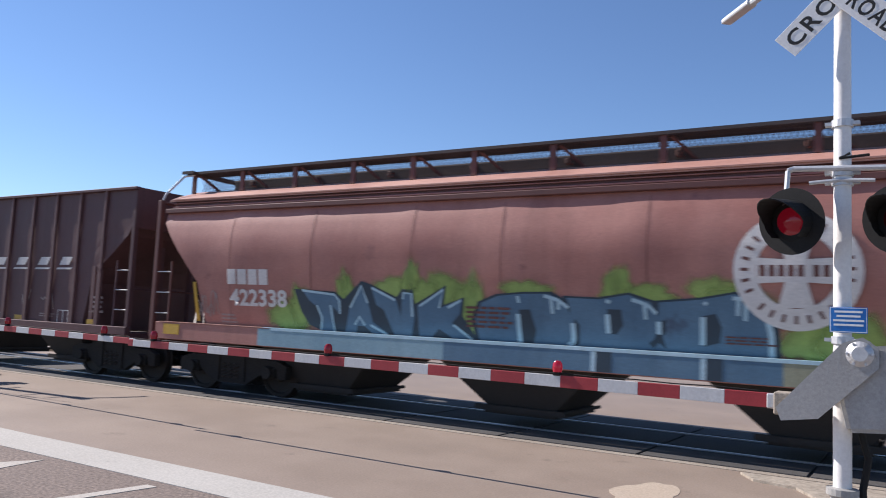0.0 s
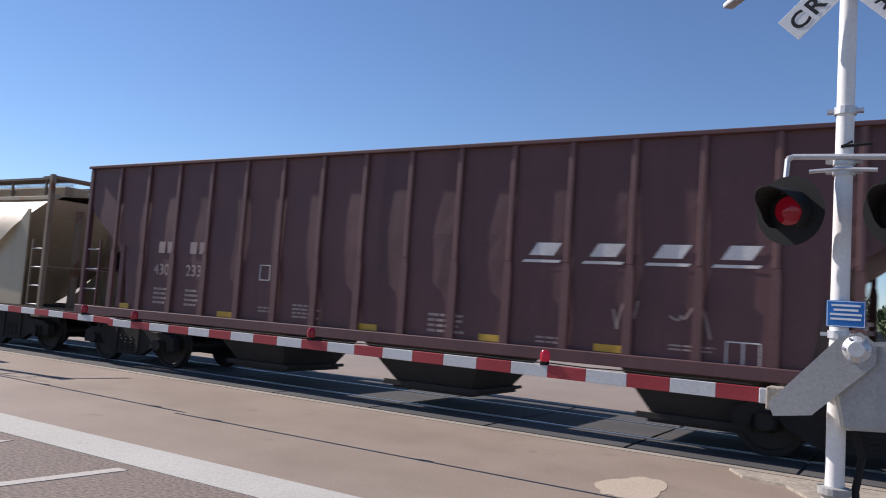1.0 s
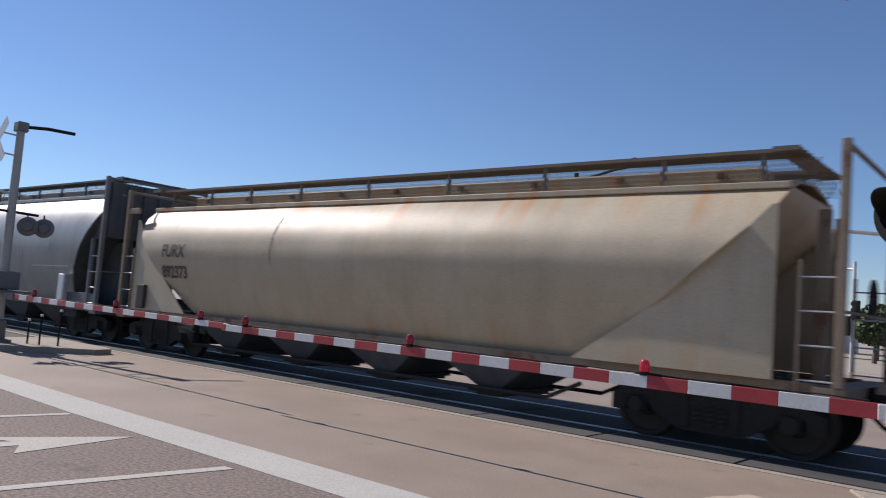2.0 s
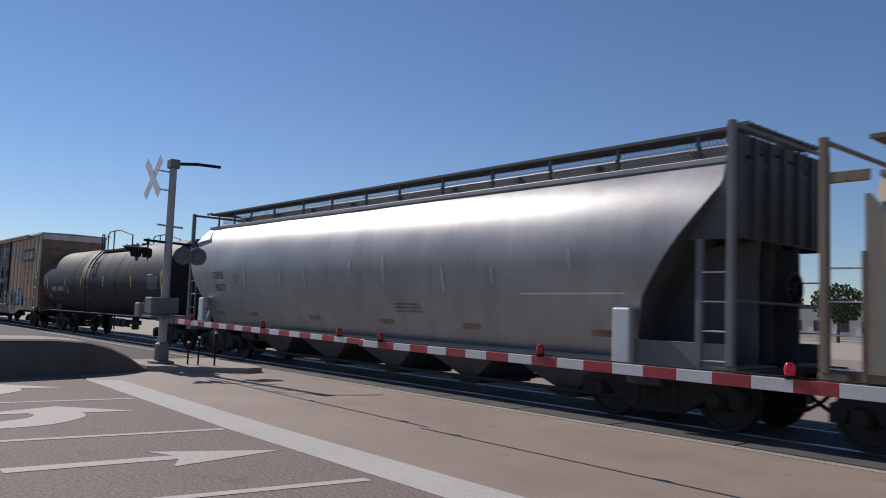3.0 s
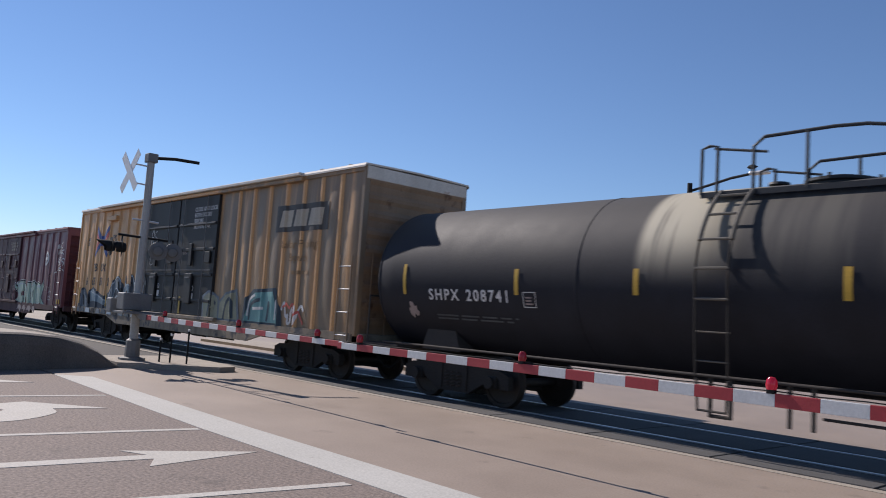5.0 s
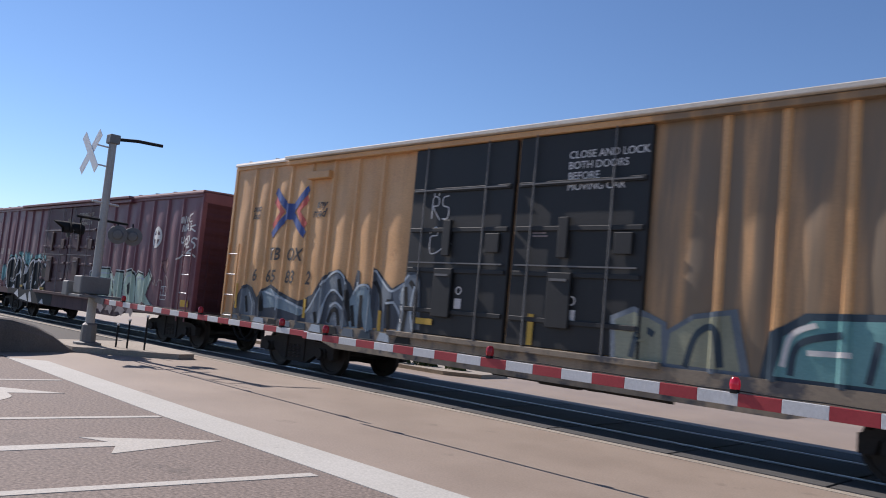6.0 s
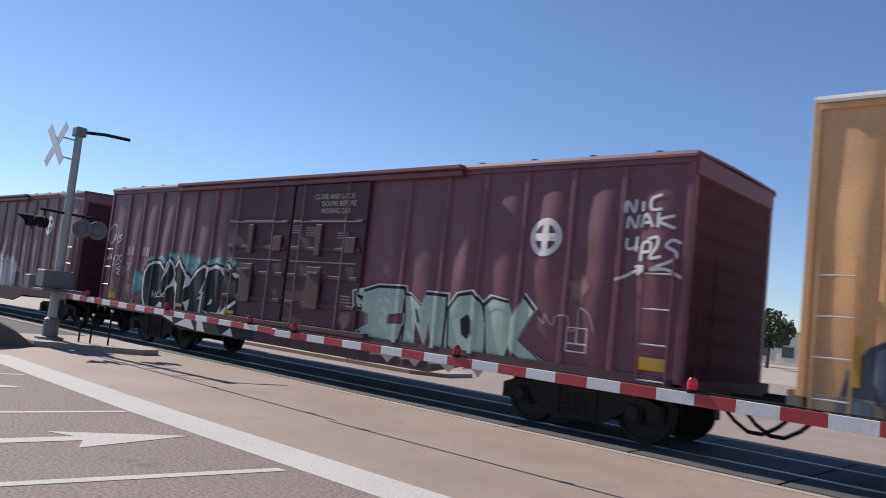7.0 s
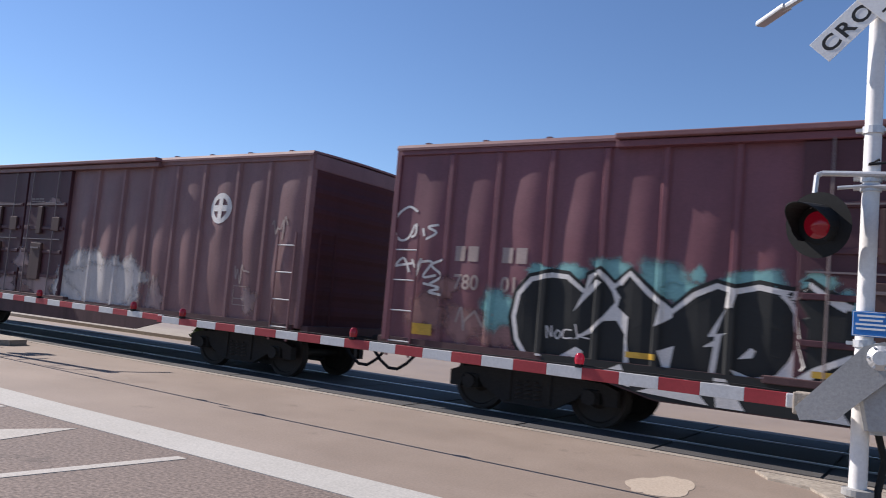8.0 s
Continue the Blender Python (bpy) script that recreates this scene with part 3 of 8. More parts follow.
# ---- crossing signals ----
def emit_lamp(parent, x, y, z, direction, lit, size=1.0, shell=None):
    """One flashing-light unit: backing disc, hood and lens."""
    d = Vector(direction).normalized()
    m = Matrix.Translation((x, y, z)) @ d.to_track_quat("Y", "Z").to_matrix().to_4x4() @ Matrix.Scale(size, 4)
    bm = lathe([(-0.12, 0.06), (-0.10, 0.13), (-0.02, 0.15), (0.0, 0.27), (0.012, 0.275), (0.014, 0.165), (0.02, 0.16)], "y", 32)
    bmesh.ops.transform(bm, matrix=m, verts=bm.verts)
    unit = smooth(part("flashing_light", bm, shell or SIGNAL_BLACK, parent, "round backed flashing light"))
    bm = bmesh.new()
    n, rows = 20, []
    for s, r in ((0.012, 0.175), (0.42, 0.17)):
        for rr in (r, r - 0.008):
            rows.append([bm.verts.new((rr * math.cos(a), s if s < 0.1 else s * (0.36 + 0.64 * math.sin(max(0.0, min(math.pi, a)))), rr * math.sin(a)))
                         for a in [radians(-50 + 280 * i / (n - 1)) for i in range(n)]])
    for a, b in ((rows[0], rows[2]), (rows[1], rows[3]), (rows[2], rows[3])):
        for i in range(n - 1):
            bm.faces.new((a[i], a[i + 1], b[i + 1], b[i]))
    bmesh.ops.transform(bm, matrix=m, verts=bm.verts)
    part("hood", bm, SIGNAL_BLACK, unit)
    bm = lathe([(0.018, 0.118), (0.03, 0.10), (0.045, 0.055), (0.05, 0.004)], "y", 24)
    bmesh.ops.transform(bm, matrix=m, verts=bm.verts)
    smooth(part("lens", bm, RED_LIT if lit else DARK_LENS, unit, "red glass lens"))


def crossbuck(parent, x, y, z, turn=0, letters=True):
    m0 = Matrix.Translation((x, y, z)) @ pose(0, 0, 0, 0, 0, turn)
    for ang, text, dy in ((45, ("CROSSING",), 0.0), (-45, ("RAIL", "ROAD"), -0.012)):
        m = m0 @ Matrix.Rotation(radians(-ang), 4, "Y")
        blade = part("crossbuck_blade", box(-0.61, 0.61, dy - 0.01, dy, -0.115, 0.115, 0.003, m), SIGN_WHITE, parent, "white crossbuck blade")
        for word in text if letters else ():
            bm = words(word, 0, 0, 0.19, 0.004, 0, 1.18)
            xs = [v.co.x for v in bm.verts]
            wide, mid = (1.12, 0.0) if len(text) == 1 else (0.44, -0.33 if word == text[0] else 0.33)
            sc = wide / (max(xs) - min(xs))
            for v in bm.verts:
                v.co = Vector(((v.co.x - (max(xs) + min(xs)) / 2) * sc + mid, dy - 0.0125, v.co.z - 0.066))
            bmesh.ops.transform(bm, matrix=m, verts=bm.verts)
            part("lettering", bm, SIGN_BLACK, blade)


def gate_arm(name, x_root, x_tip, y0, y1, z0, z1, lamps, label, flip=0, half=0.06):
    thing = tagged(new(name), label, "crossing gate", "gates of the crossing")
    thing.location = (x_root, y0, z0)
    L = abs(x_tip - x_root)
    sgn = 1 if x_tip > x_root else -1
    n = int(L / 0.378)
    dy, dz = (y1 - y0) / L, (z1 - z0) / L
    for i in range(n + 1):
        a, b = i * 0.378, min(L, (i + 1) * 0.378)
        if b - a < 0.05:
            continue
        h = half * (1 - 0.25 * a / L)
        bm = box(min(sgn * a, sgn * b), max(sgn * a, sgn * b), -0.02, 0.02, -h, h, 0.004)
        for v in bm.verts:
            s = abs(v.co.x)
            v.co.y += dy * s
            v.co.z += dz * s
        part("red_band" if (i + flip) % 2 == 0 else "white_band", bm, ARM_RED if (i + flip) % 2 == 0 else ARM_WHITE, thing)
    part("cable", pipe([(sgn * s, dy * s, dz * s + half * (1 - 0.25 * s / L) + 0.012 + 0.008 * (k % 2)) for k, s in enumerate(np.linspace(0.1, L - 0.1, 24))], 0.006, 6), SIGNAL_BLACK, thing, "thin black lamp cable")
    for s, lit in lamps:
        z = dz * s + half * (1 - 0.25 * s / L)
        bm = box(sgn * s - 0.035, sgn * s + 0.035, dy * s - 0.03, dy * s + 0.03, z - 0.005, z + 0.035, 0.006)
        lamp = part("arm_lamp", bm, SIGNAL_BLACK, thing, "small lamp on the gate arm")
        bm = lathe([(z + 0.03, 0.042), (z + 0.07, 0.05), (z + 0.11, 0.045), (z + 0.135, 0.028), (z + 0.14, 0.004)], "z", 14)
        bmesh.ops.translate(bm, verts=bm.verts, vec=(sgn * s, dy * s, 0))
        smooth(part("lens", bm, RED_BULB if lit else RED_LENS, lamp, "red plastic lens"))
    return thing


MX, MY = -0.615, 6.86
mast = tagged(new("crossing_signal"), "white steel crossing signal mast with crossbuck and red lights", "railway signal", "crossing signals")
mast.location = (MX, MY, 0)
smooth(part("mast", lathe([(0.0, 0.07), (2.0, 0.068), (4.96, 0.064), (4.98, 0.03)], "z", 24), WHITE_STEEL, mast))
bm = lathe([(0.03, 0.19), (0.06, 0.19), (0.08, 0.11), (0.34, 0.085), (0.36, 0.12), (0.41, 0.12), (0.42, 0.07)], "z", 20)
part("base_collar", bm, CASTING, mast, "cast base collar with bolts")
for sx, sy in ((1, 1), (1, -1), (-1, 1), (-1, -1)):
    part("bolt", rod((0.15 * sx, 0.11 * sy, 0.05), (0.15 * sx, 0.11 * sy, 0.12), 0.016, seg=6), GALV, mast)
for z in (3.36, 2.95, 2.87, 1.58):
    bm = lathe([(z - 0.03, 0.083), (z + 0.03, 0.083)], "z", 16)
    add_box(bm, -0.13, -0.07, -0.03, 0.03, z - 0.015, z + 0.015)
    add_box(bm, 0.07, 0.13, -0.03, 0.03, z - 0.015, z + 0.015)
    part("clamp", bm, GALV, mast)
part("conduit", pipe([(0.06, -0.06, 3.10), (-0.02, -0.075, 3.06), (0.2, -0.05, 3.08)], 0.012), SIGNAL_BLACK, mast)
part("lamp_crossarm", pipe([(-0.40, -0.10, 2.97), (-0.36, -0.08, 2.99), (0.36, -0.08, 2.96), (0.4, -0.10, 2.94)], 0.024), GALV, mast)
part("lamp_brace", pipe([(-0.24, -0.1, 2.86), (0.0, -0.075, 2.88), (0.24, -0.1, 2.86)], 0.016), GALV, mast)
for sx, lit in ((-1, True), (1, False)):
    part("drop_bracket", pipe([(0.40 * sx, -0.10, 2.97), (0.41 * sx, -0.12, 2.78), (0.41 * sx, -0.2, 2.66)], 0.022), GALV, mast)
    emit_lamp(mast, 0.385 * sx + 0.03, -0.2, 2.53, (-0.30, -0.94, -0.08), lit)
crossbuck(mast, 0.0, -0.09, 4.47)
part("sign_bracket", box(-0.05, 0.05, -0.1, 0.0, 4.40, 4.54, 0.01), GALV, mast)
bm = pipe([(0.0, 0.0, 4.93), (-0.5, 0.62, 4.98), (-0.98, 1.2, 5.0)], 0.035)
add_box(bm, -0.28, 0.28, -0.06, 0.06, -0.03, 0.03, 0.02, Matrix.Translation((-1.1, 1.35, 5.0)) @ pose(0, 0, 0, 0, 0, 129))
part("top_lamp_arm", bm, GALV, mast, "grey arm with a flat lamp head")
sign = part("notice_sign", box(-0.085, 0.185, -0.092, -0.084, 1.64, 1.845, 0.004), BLUE, mast, "blue enamel notice sign")
bm = bmesh.new()
for z0, w in ((1.80, 0.20), (1.765, 0.17), (1.73, 0.22), (1.695, 0.21)):
    add_box(bm, 0.05 - w / 2, 0.05 + w / 2, -0.0955, -0.0925, z0, z0 + 0.016)
part("sign_bars", bm, SIGN_WHITE, sign, "small white writing as bars")
part("sign_border", strokes([[(-0.078, 1.648), (0.178, 1.648), (0.178, 1.838), (-0.078, 1.838), (-0.078, 1.648)]], 0.006, False), SIGN_WHITE, sign).location = (0, -0.0935, 0)

gear = tagged(new("gate_mechanism"), "grey cast gate mechanism bolted to the white mast", "gate motor")
gear.location = (MX, MY - 0.1, 1.2)
bm = slab([(0.02, 0.36), (0.16, 0.41), (0.27, 0.33), (0.27, 0.18), (-0.15, -0.24), (-0.42, -0.28), (-0.46, -0.18)], -0.16, -0.13)
part("arm_bracket", bm, CASTING, gear, "angled grey steel arm bracket")
bm = slab([(0.1, 0.33), (0.5, 0.37), (0.56, 0.05), (0.46, -0.3), (0.05, -0.33), (-0.02, 0.0)], -0.12, 0.22)
bmesh.ops.bevel(bm, geom=bm.edges[:], offset=0.03, segments=2, affect="EDGES")
part("motor_case", bm, CASTING, gear)
bm = lathe([(-0.20, 0.055), (-0.15, 0.11), (-0.12, 0.12)], "y", 20)
bmesh.ops.translate(bm, verts=bm.verts, vec=(0.14, 0, 0.28))
hub = part("pivot_hub", bm, GALV, gear)
for k in range(6):
    a = k * math.pi / 3
    x, z = 0.14 + 0.085 * math.cos(a), 0.28 + 0.085 * math.sin(a)
    part("bolt", rod((x, -0.19, z), (x, -0.15, z), 0.012, seg=6), GALV, hub)
part("arm_socket", box(-0.48, -0.26, -0.14, 0.06, -0.24, -0.06, 0.012), KERB, gear, "weathered arm socket box")
part("socket_clamp", box(-0.54, -0.46, -0.09, -0.02, -0.20, -0.08, 0.01), GALV, gear)
part("mount", box(-0.09, 0.3, 0.02, 0.2, -0.12, 0.12, 0.02), GALV, gear)
part("counterweight", box(0.42, 0.62, -0.1, 0.12, 0.05, 0.34, 0.03), CASTING, gear)
part("power_cable", pipe([(0.12, 0.12, -0.3), (0.18, 0.16, -0.55), (0.14, 0.14, -0.8), (0.17, 0.1, -1.12)], 0.028), SIGNAL_BLACK, gear, "black flexible conduit")
gate_arm("crossing_gate", -1.13, -9.55, 6.80, 6.84, 1.055, 1.075, [(1.93, True), (4.8, False), (7.9, False)], "red and white striped gate arm lowered across the road")
gate_arm("crossing_gate", -17.65, -9.62, 7.2, 6.97, 1.15, 1.085, [(1.1, False), (4.6, False), (7.3, False)], "red and white striped gate arm reaching from the island", 0, 0.055)

FX, FY = -18.5, 7.3
far = tagged(new("crossing_signal"), "grey steel crossing signal mast on a concrete island", "railway signal", "crossing signals")
far.location = (FX, FY, 0.12)
smooth(part("mast", lathe([(0.0, 0.10), (0.5, 0.10), (4.8, 0.085), (4.82, 0.03)], "z", 20), CASTING, far))
part("base_plate", lathe([(0.0, 0.3), (0.05, 0.3), (0.07, 0.17), (0.45, 0.16), (0.5, 0.1)], "z", 10), CASTING_DARK, far)
part("junction_box", box(-0.13, 0.13, -0.12, 0.12, 4.70, 4.92, 0.02), CASTING_DARK, far)
part("top_lamp_arm", pipe([(0, 0, 4.82), (0.2, 0.5, 4.86), (0.35, 1.05, 4.85)], 0.04), SIGNAL_BLACK, far, "dark lamp arm at the mast head")
crossbuck(far, -0.05, -0.45, 4.42, 2, False)
part("sign_bracket", pipe([(0, 0, 4.6), (-0.03, -0.4, 4.62)], 0.02), GALV, far)
part("sign_bracket", pipe([(0, 0, 4.15), (-0.03, -0.4, 4.17)], 0.02), GALV, far)
part("upper_crossarm", pipe([(0.05, -0.32, 3.3), (-0.05, 0.34, 3.28)], 0.025), GALV, far)
part("lamp_crossarm", pipe([(0.08, -0.62, 2.9), (-0.08, 0.62, 2.88)], 0.03), SIGNAL_BLACK, far)
for y, d, shell in ((-0.5, (-0.3, -0.95, 0), None), (-0.75, (-0.1, -1, 0), None), (0.36, (-0.9, 0.42, 0), CASTING_DARK), (0.72, (-0.9, 0.42, 0), CASTING_DARK)):
    emit_lamp(far, 0.05, y, 2.60, d, False, 0.8, shell)
for y in (-0.5, 0.36, 0.72):
    part("drop_bracket", pipe([(0.0, y, 2.9), (0.02, y, 2.66)], 0.02), SIGNAL_BLACK, far)
far_gear = tagged(new("gate_mechanism"), "grey gate mechanism on the island mast", "gate motor")
far_gear.location = (FX + 0.05, FY, 1.2)
part("motor_case", box(-0.15, 0.3, -0.45, 0.22, 0.08, 0.48, 0.03), CASTING_DARK, far_gear)
part("arm_bracket", slab([(0.5, -0.1), (0.9, -0.12), (0.9, 0.02), (0.4, 0.05), (0.0, 0.02)], -0.14, 0.1), CASTING_DARK, far_gear)
part("counterweight", box(-0.62, -0.3, -0.52, -0.22, 0.0, 0.34, 0.03), CASTING_DARK, far_gear)
part("case_tray", box(-0.2, 0.45, -0.5, 0.45, 0.0, 0.06, 0.01), CASTING_DARK, far_gear)
for x, y, h in ((-17.75, 7.9, 0.62), (-18.0, 7.75, 0.5), (-17.4, 8.15, 0.75)):
    post = tagged(new("marker_post"), "thin dark marker post on the island", "post", "marker posts")
    post.location = (x, y, 0.12)
    part("stake", rod((0, 0, 0), (0, 0, h), 0.022, seg=8), SIGNAL_BLACK, post)
    part("cap", box(-0.04, 0.04, -0.02, 0.02, h, h + 0.05, 0.005), GALV, post)

# ---- railcars ----
SPEED = 14.4
WHEEL_R = 0.46
MOVING, ROLLING = [], []


def railcar(name, u, label):
    car = tagged(new(name), label, "freight car", "cars of the passing train")
    car.location = (u, TRACK_Y, 0)
    MOVING.append((car, u))
    return car


def side_frame_mesh():
    pts = [(-1.42, 0.36), (-1.42, 0.60), (-1.2, 0.68), (-0.72, 0.70), (-0.42, 0.86), (0.42, 0.86), (0.72, 0.70), (1.2, 0.68), (1.42, 0.60), (1.42, 0.36), (1.22, 0.36), (1.18, 0.54), (0.9, 0.54),
           (0.82, 0.42), (0.42, 0.20), (-0.42, 0.20), (-0.82, 0.42), (-0.9, 0.54), (-1.18, 0.54), (-1.22, 0.36)]
    bm = slab(pts, -0.07, 0.07)
    for x in (-1.02, 1.02):
        add_box(bm, x - 0.13, x + 0.13, -0.10, 0.10, 0.36, 0.58, 0.02)
        add_rod(bm, (x, -0.18, 0.46), (x, 0.05, 0.46), 0.11, 0.11, 12)
    for x in (-0.34, 0.34):
        add_box(bm, x - 0.05, x + 0.05, -0.10, 0.10, 0.24, 0.80, 0.01)
    return bm


def wheelset_mesh():
    bm = rod((0, -0.98, 0), (0, 0.98, 0), 0.08, seg=12)
    for s in (-1, 1):
        r = WHEEL_R
        lathe([(s * 0.685, 0.12), (s * 0.70, 0.16), (s * 0.72, 0.17), (s * 0.725, r - 0.10), (s * 0.685, r - 0.08), (s * 0.68, r + 0.02), (s * 0.705, r + 0.02), (s * 0.72, r), (s * 0.815, r - 0.004),
               (s * 0.82, r - 0.07), (s * 0.79, r - 0.09), (s * 0.775, 0.18), (s * 0.80, 0.16), (s * 0.82, 0.12)], "y", 32, bm)
    return bm


def spring_mesh():
    bm = bmesh.new()
    for dx in (-0.16, 0.0, 0.16):
        pts = [(dx + 0.06 * math.cos(a), -0.04 + 0.06 * math.sin(a), 0.27 + 0.030 * a / 1.57) for a in np.linspace(0, 5 * 2 * math.pi * 0.95, 46)]
        pts = [(x, y, 0.27 + (k / 45) * 0.30) for k, (x, y, _) in enumerate(pts)]
        pipe(pts, 0.016, 5, bm)
    return bm


PARTS = {}


def truck(car, x):
    """A two-axle truck: bolster with side frames, springs and wheelsets under it."""
    bm = box(-0.22, 0.22, -1.05, 1.05, 0.58, 0.80, 0.03)
    add_rod(bm, (0, 0, 0.8), (0, 0, 0.98), 0.2, seg=16)
    add_box(bm, -0.9, 0.9, -0.5, 0.5, 0.30, 0.36)
    for y in (-0.75, 0.75):
        add_box(bm, -0.62, -0.52, y - 0.09, y + 0.09, 0.28, 0.62)
        add_box(bm, 0.52, 0.62, y - 0.09, y + 0.09, 0.28, 0.62)
    if "bolster" not in PARTS:
        PARTS["bolster"] = part("truck", bm, TRUCK, car)
        PARTS["frame"] = part("side_frame", side_frame_mesh(), TRUCK, PARTS["bolster"])
        PARTS["wheel"] = smooth(part("wheelset", wheelset_mesh(), WHEEL, PARTS["bolster"]))
        PARTS["spring"] = part("spring_nest", spring_mesh(), WHEEL, PARTS["bolster"])
        t = PARTS["bolster"]
        frames, wheels, springs = [PARTS["frame"]], [PARTS["wheel"]], [PARTS["spring"]]
    else:
        bm.free()
        t = share(PARTS["bolster"], car)
        frames, wheels, springs = [share(PARTS["frame"], t)], [share(PARTS["wheel"], t)], [share(PARTS["spring"], t)]
    frames.append(share(PARTS["frame"], t))
    wheels.append(share(PARTS["wheel"], t))
    springs.append(share(PARTS["spring"], t))
    t.location = (x, 0, 0)
    frames[0].location, frames[1].matrix_basis = (0, -1.02, 0), pose(0, 1.02, 0, 0, 0, 180)
    springs[0].location, springs[1].matrix_basis = (0, -1.02, 0), pose(0, 1.02, 0, 0, 0, 180)
    for w, dx in zip(wheels, (-1.02, 1.02)):
        w.location = (dx, 0, WHEEL_R)
        ROLLING.append((w, dx))


def coupler(car, x, s):
    bm = box(min(x, x + s * 0.62), max(x, x + s * 0.62), -0.08, 0.08, 0.74, 0.90, 0.02)
    add_box(bm, min(x + s * 0.5, x + s * 0.82), max(x + s * 0.5, x + s * 0.82), -0.14, 0.14, 0.70, 0.96, 0.04)
    part("coupler", bm, TRUCK, car, "dark cast knuckle coupler")
    pts = [(x + s * k * 0.2, -0.32, 0.72 - 0.34 * math.sin(math.pi * k / 5)) for k in range(6)]
    part("air_hose", pipe(pts, 0.03), SIGNAL_BLACK, car, "hanging black air hose")


def ladder(car, x, y, z0, z1, material, width=0.42, along="x", rungs=None, stile=0.025):
    n = rungs or max(2, int((z1 - z0) / 0.42))
    d = Vector((width, 0, 0)) if along == "x" else Vector((0, width, 0))
    bm = bmesh.new()
    a = Vector((x, y, 0))
    for p in (a, a + d):
        add_box(bm, p.x - stile, p.x + stile, p.y - stile, p.y + stile, z0, z1)
    ob = part("ladder", bm, material, car)
    for i in range(n):
        z = z0 + (i + 0.5) * (z1 - z0) / n
        part("rung", rod(a + Vector((0, 0, z)), a + d + Vector((0, 0, z)), 0.012, seg=6), GALV if along == "x" else material, ob)


def centre_sill(car, x0, x1, z0=0.72, z1=0.98, w=0.3, material=None):
    bm = box(x0, x1, -w, w, z0, z1)
    part("centre_sill", bm, material or UNDER, car)


def brake_rig(car, x, y=-1.05, material=None):
    bm = rod((x - 0.45, y, 0.72), (x + 0.35, y, 0.72), 0.16, seg=14)
    add_rod(bm, (x - 1.6, y + 0.1, 0.6), (x + 1.9, y + 0.1, 0.58), 0.02, seg=6)
    add_box(bm, x + 0.5, x + 0.75, y - 0.1, y + 0.12, 0.58, 0.84, 0.02)
    part("brake_tank", bm, material or UNDER, car, "dark brake reservoir and rods")


def chute(car, x0, x1, zt, zb, material, half=1.15, taper=0.30):
    """A discharge chute narrowing to a slide gate with a rail on each side."""
    cx, hw, hb = (x0 + x1) / 2, (x1 - x0) / 2, (x1 - x0) * taper
    bm = bmesh.new()
    lo = [bm.verts.new((cx + sx * hb, sy * 0.75, zb + 0.13)) for sx, sy in ((-1, -1), (1, -1), (1, 1), (-1, 1))]
    hi = [bm.verts.new((cx + sx * hw, sy * half, zt)) for sx, sy in ((-1, -1), (1, -1), (1, 1), (-1, 1))]
    for i in range(4):
        j = (i + 1) % 4
        bm.faces.new((lo[i], lo[j], hi[j], hi[i]))
    bm.faces.new(lo)
    bm.faces.new(hi)
    bmesh.ops.recalc_face_normals(bm, faces=bm.faces)
    ob = part("discharge_chute", bm, material, car)
    bm = box(cx - hb - 0.06, cx + hb + 0.06, -0.80, 0.80, zb + 0.03, zb + 0.14, 0.01)
    part("slide_gate", bm, UNDER, ob)
    part("gate_rail", box(cx - hb - 0.2, cx + hb + 0.2, -0.86, -0.80, zb + 0.08, zb + 0.16), UNDER, ob)
    part("gate_shaft", rod((cx + hb + 0.12, -0.84, zb + 0.12), (cx + hb + 0.12, 0.84, zb + 0.12), 0.03, seg=8), UNDER, ob)


def shell_side(prof, xl, xr, dents, seed):
    """Both sides and slope ends of a hopper: prof is (half width, z) from the sill up, xl/xr the ends at each z."""
    bm = bmesh.new()
    nx, sides = 60, []
    for s in (-1, 1):
        rows = []
        for y, z in prof:
            a, b = xl(z), xr(z)
            row = []
            for i in range(nx + 1):
                x = a + (b - a) * i / nx
                k = dents(x, z, seed) if s < 0 else 0
                row.append(bm.verts.new((x, s * y + k, z)))
            rows.append(row)
        for p, q in zip(rows, rows[1:]):
            for i in range(nx):
                bm.faces.new((p[i], p[i + 1], q[i + 1], q[i]) if s < 0 else (q[i], q[i + 1], p[i + 1], p[i]))
        sides.append(rows)
    for i in (0, nx):
        for k in range(len(prof) - 1):
            a, b, c, d = sides[0][k][i], sides[1][k][i], sides[1][k + 1][i], sides[0][k + 1][i]
            bm.faces.new((a, b, c, d) if i else (d, c, b, a))
    return bm


def dents_soft(x, z, seed):
    ridge = 0.0 if seed != 1 else -0.013 * sum(math.exp(-((x - q) / (1.7 * w)) ** 2) for q, w in ((-6.1, 0.10), (-4.2, 0.12), (-2.2, 0.13), (-0.45, 0.16), (1.5, 0.17), (3.6, 0.16)))
    return ridge + 0.02 * noise.noise(Vector((x * 0.55 + seed, z * 0.8, seed * 3.1))) + 0.006 * noise.noise(Vector((x * 2.3, z * 1.9, seed)))


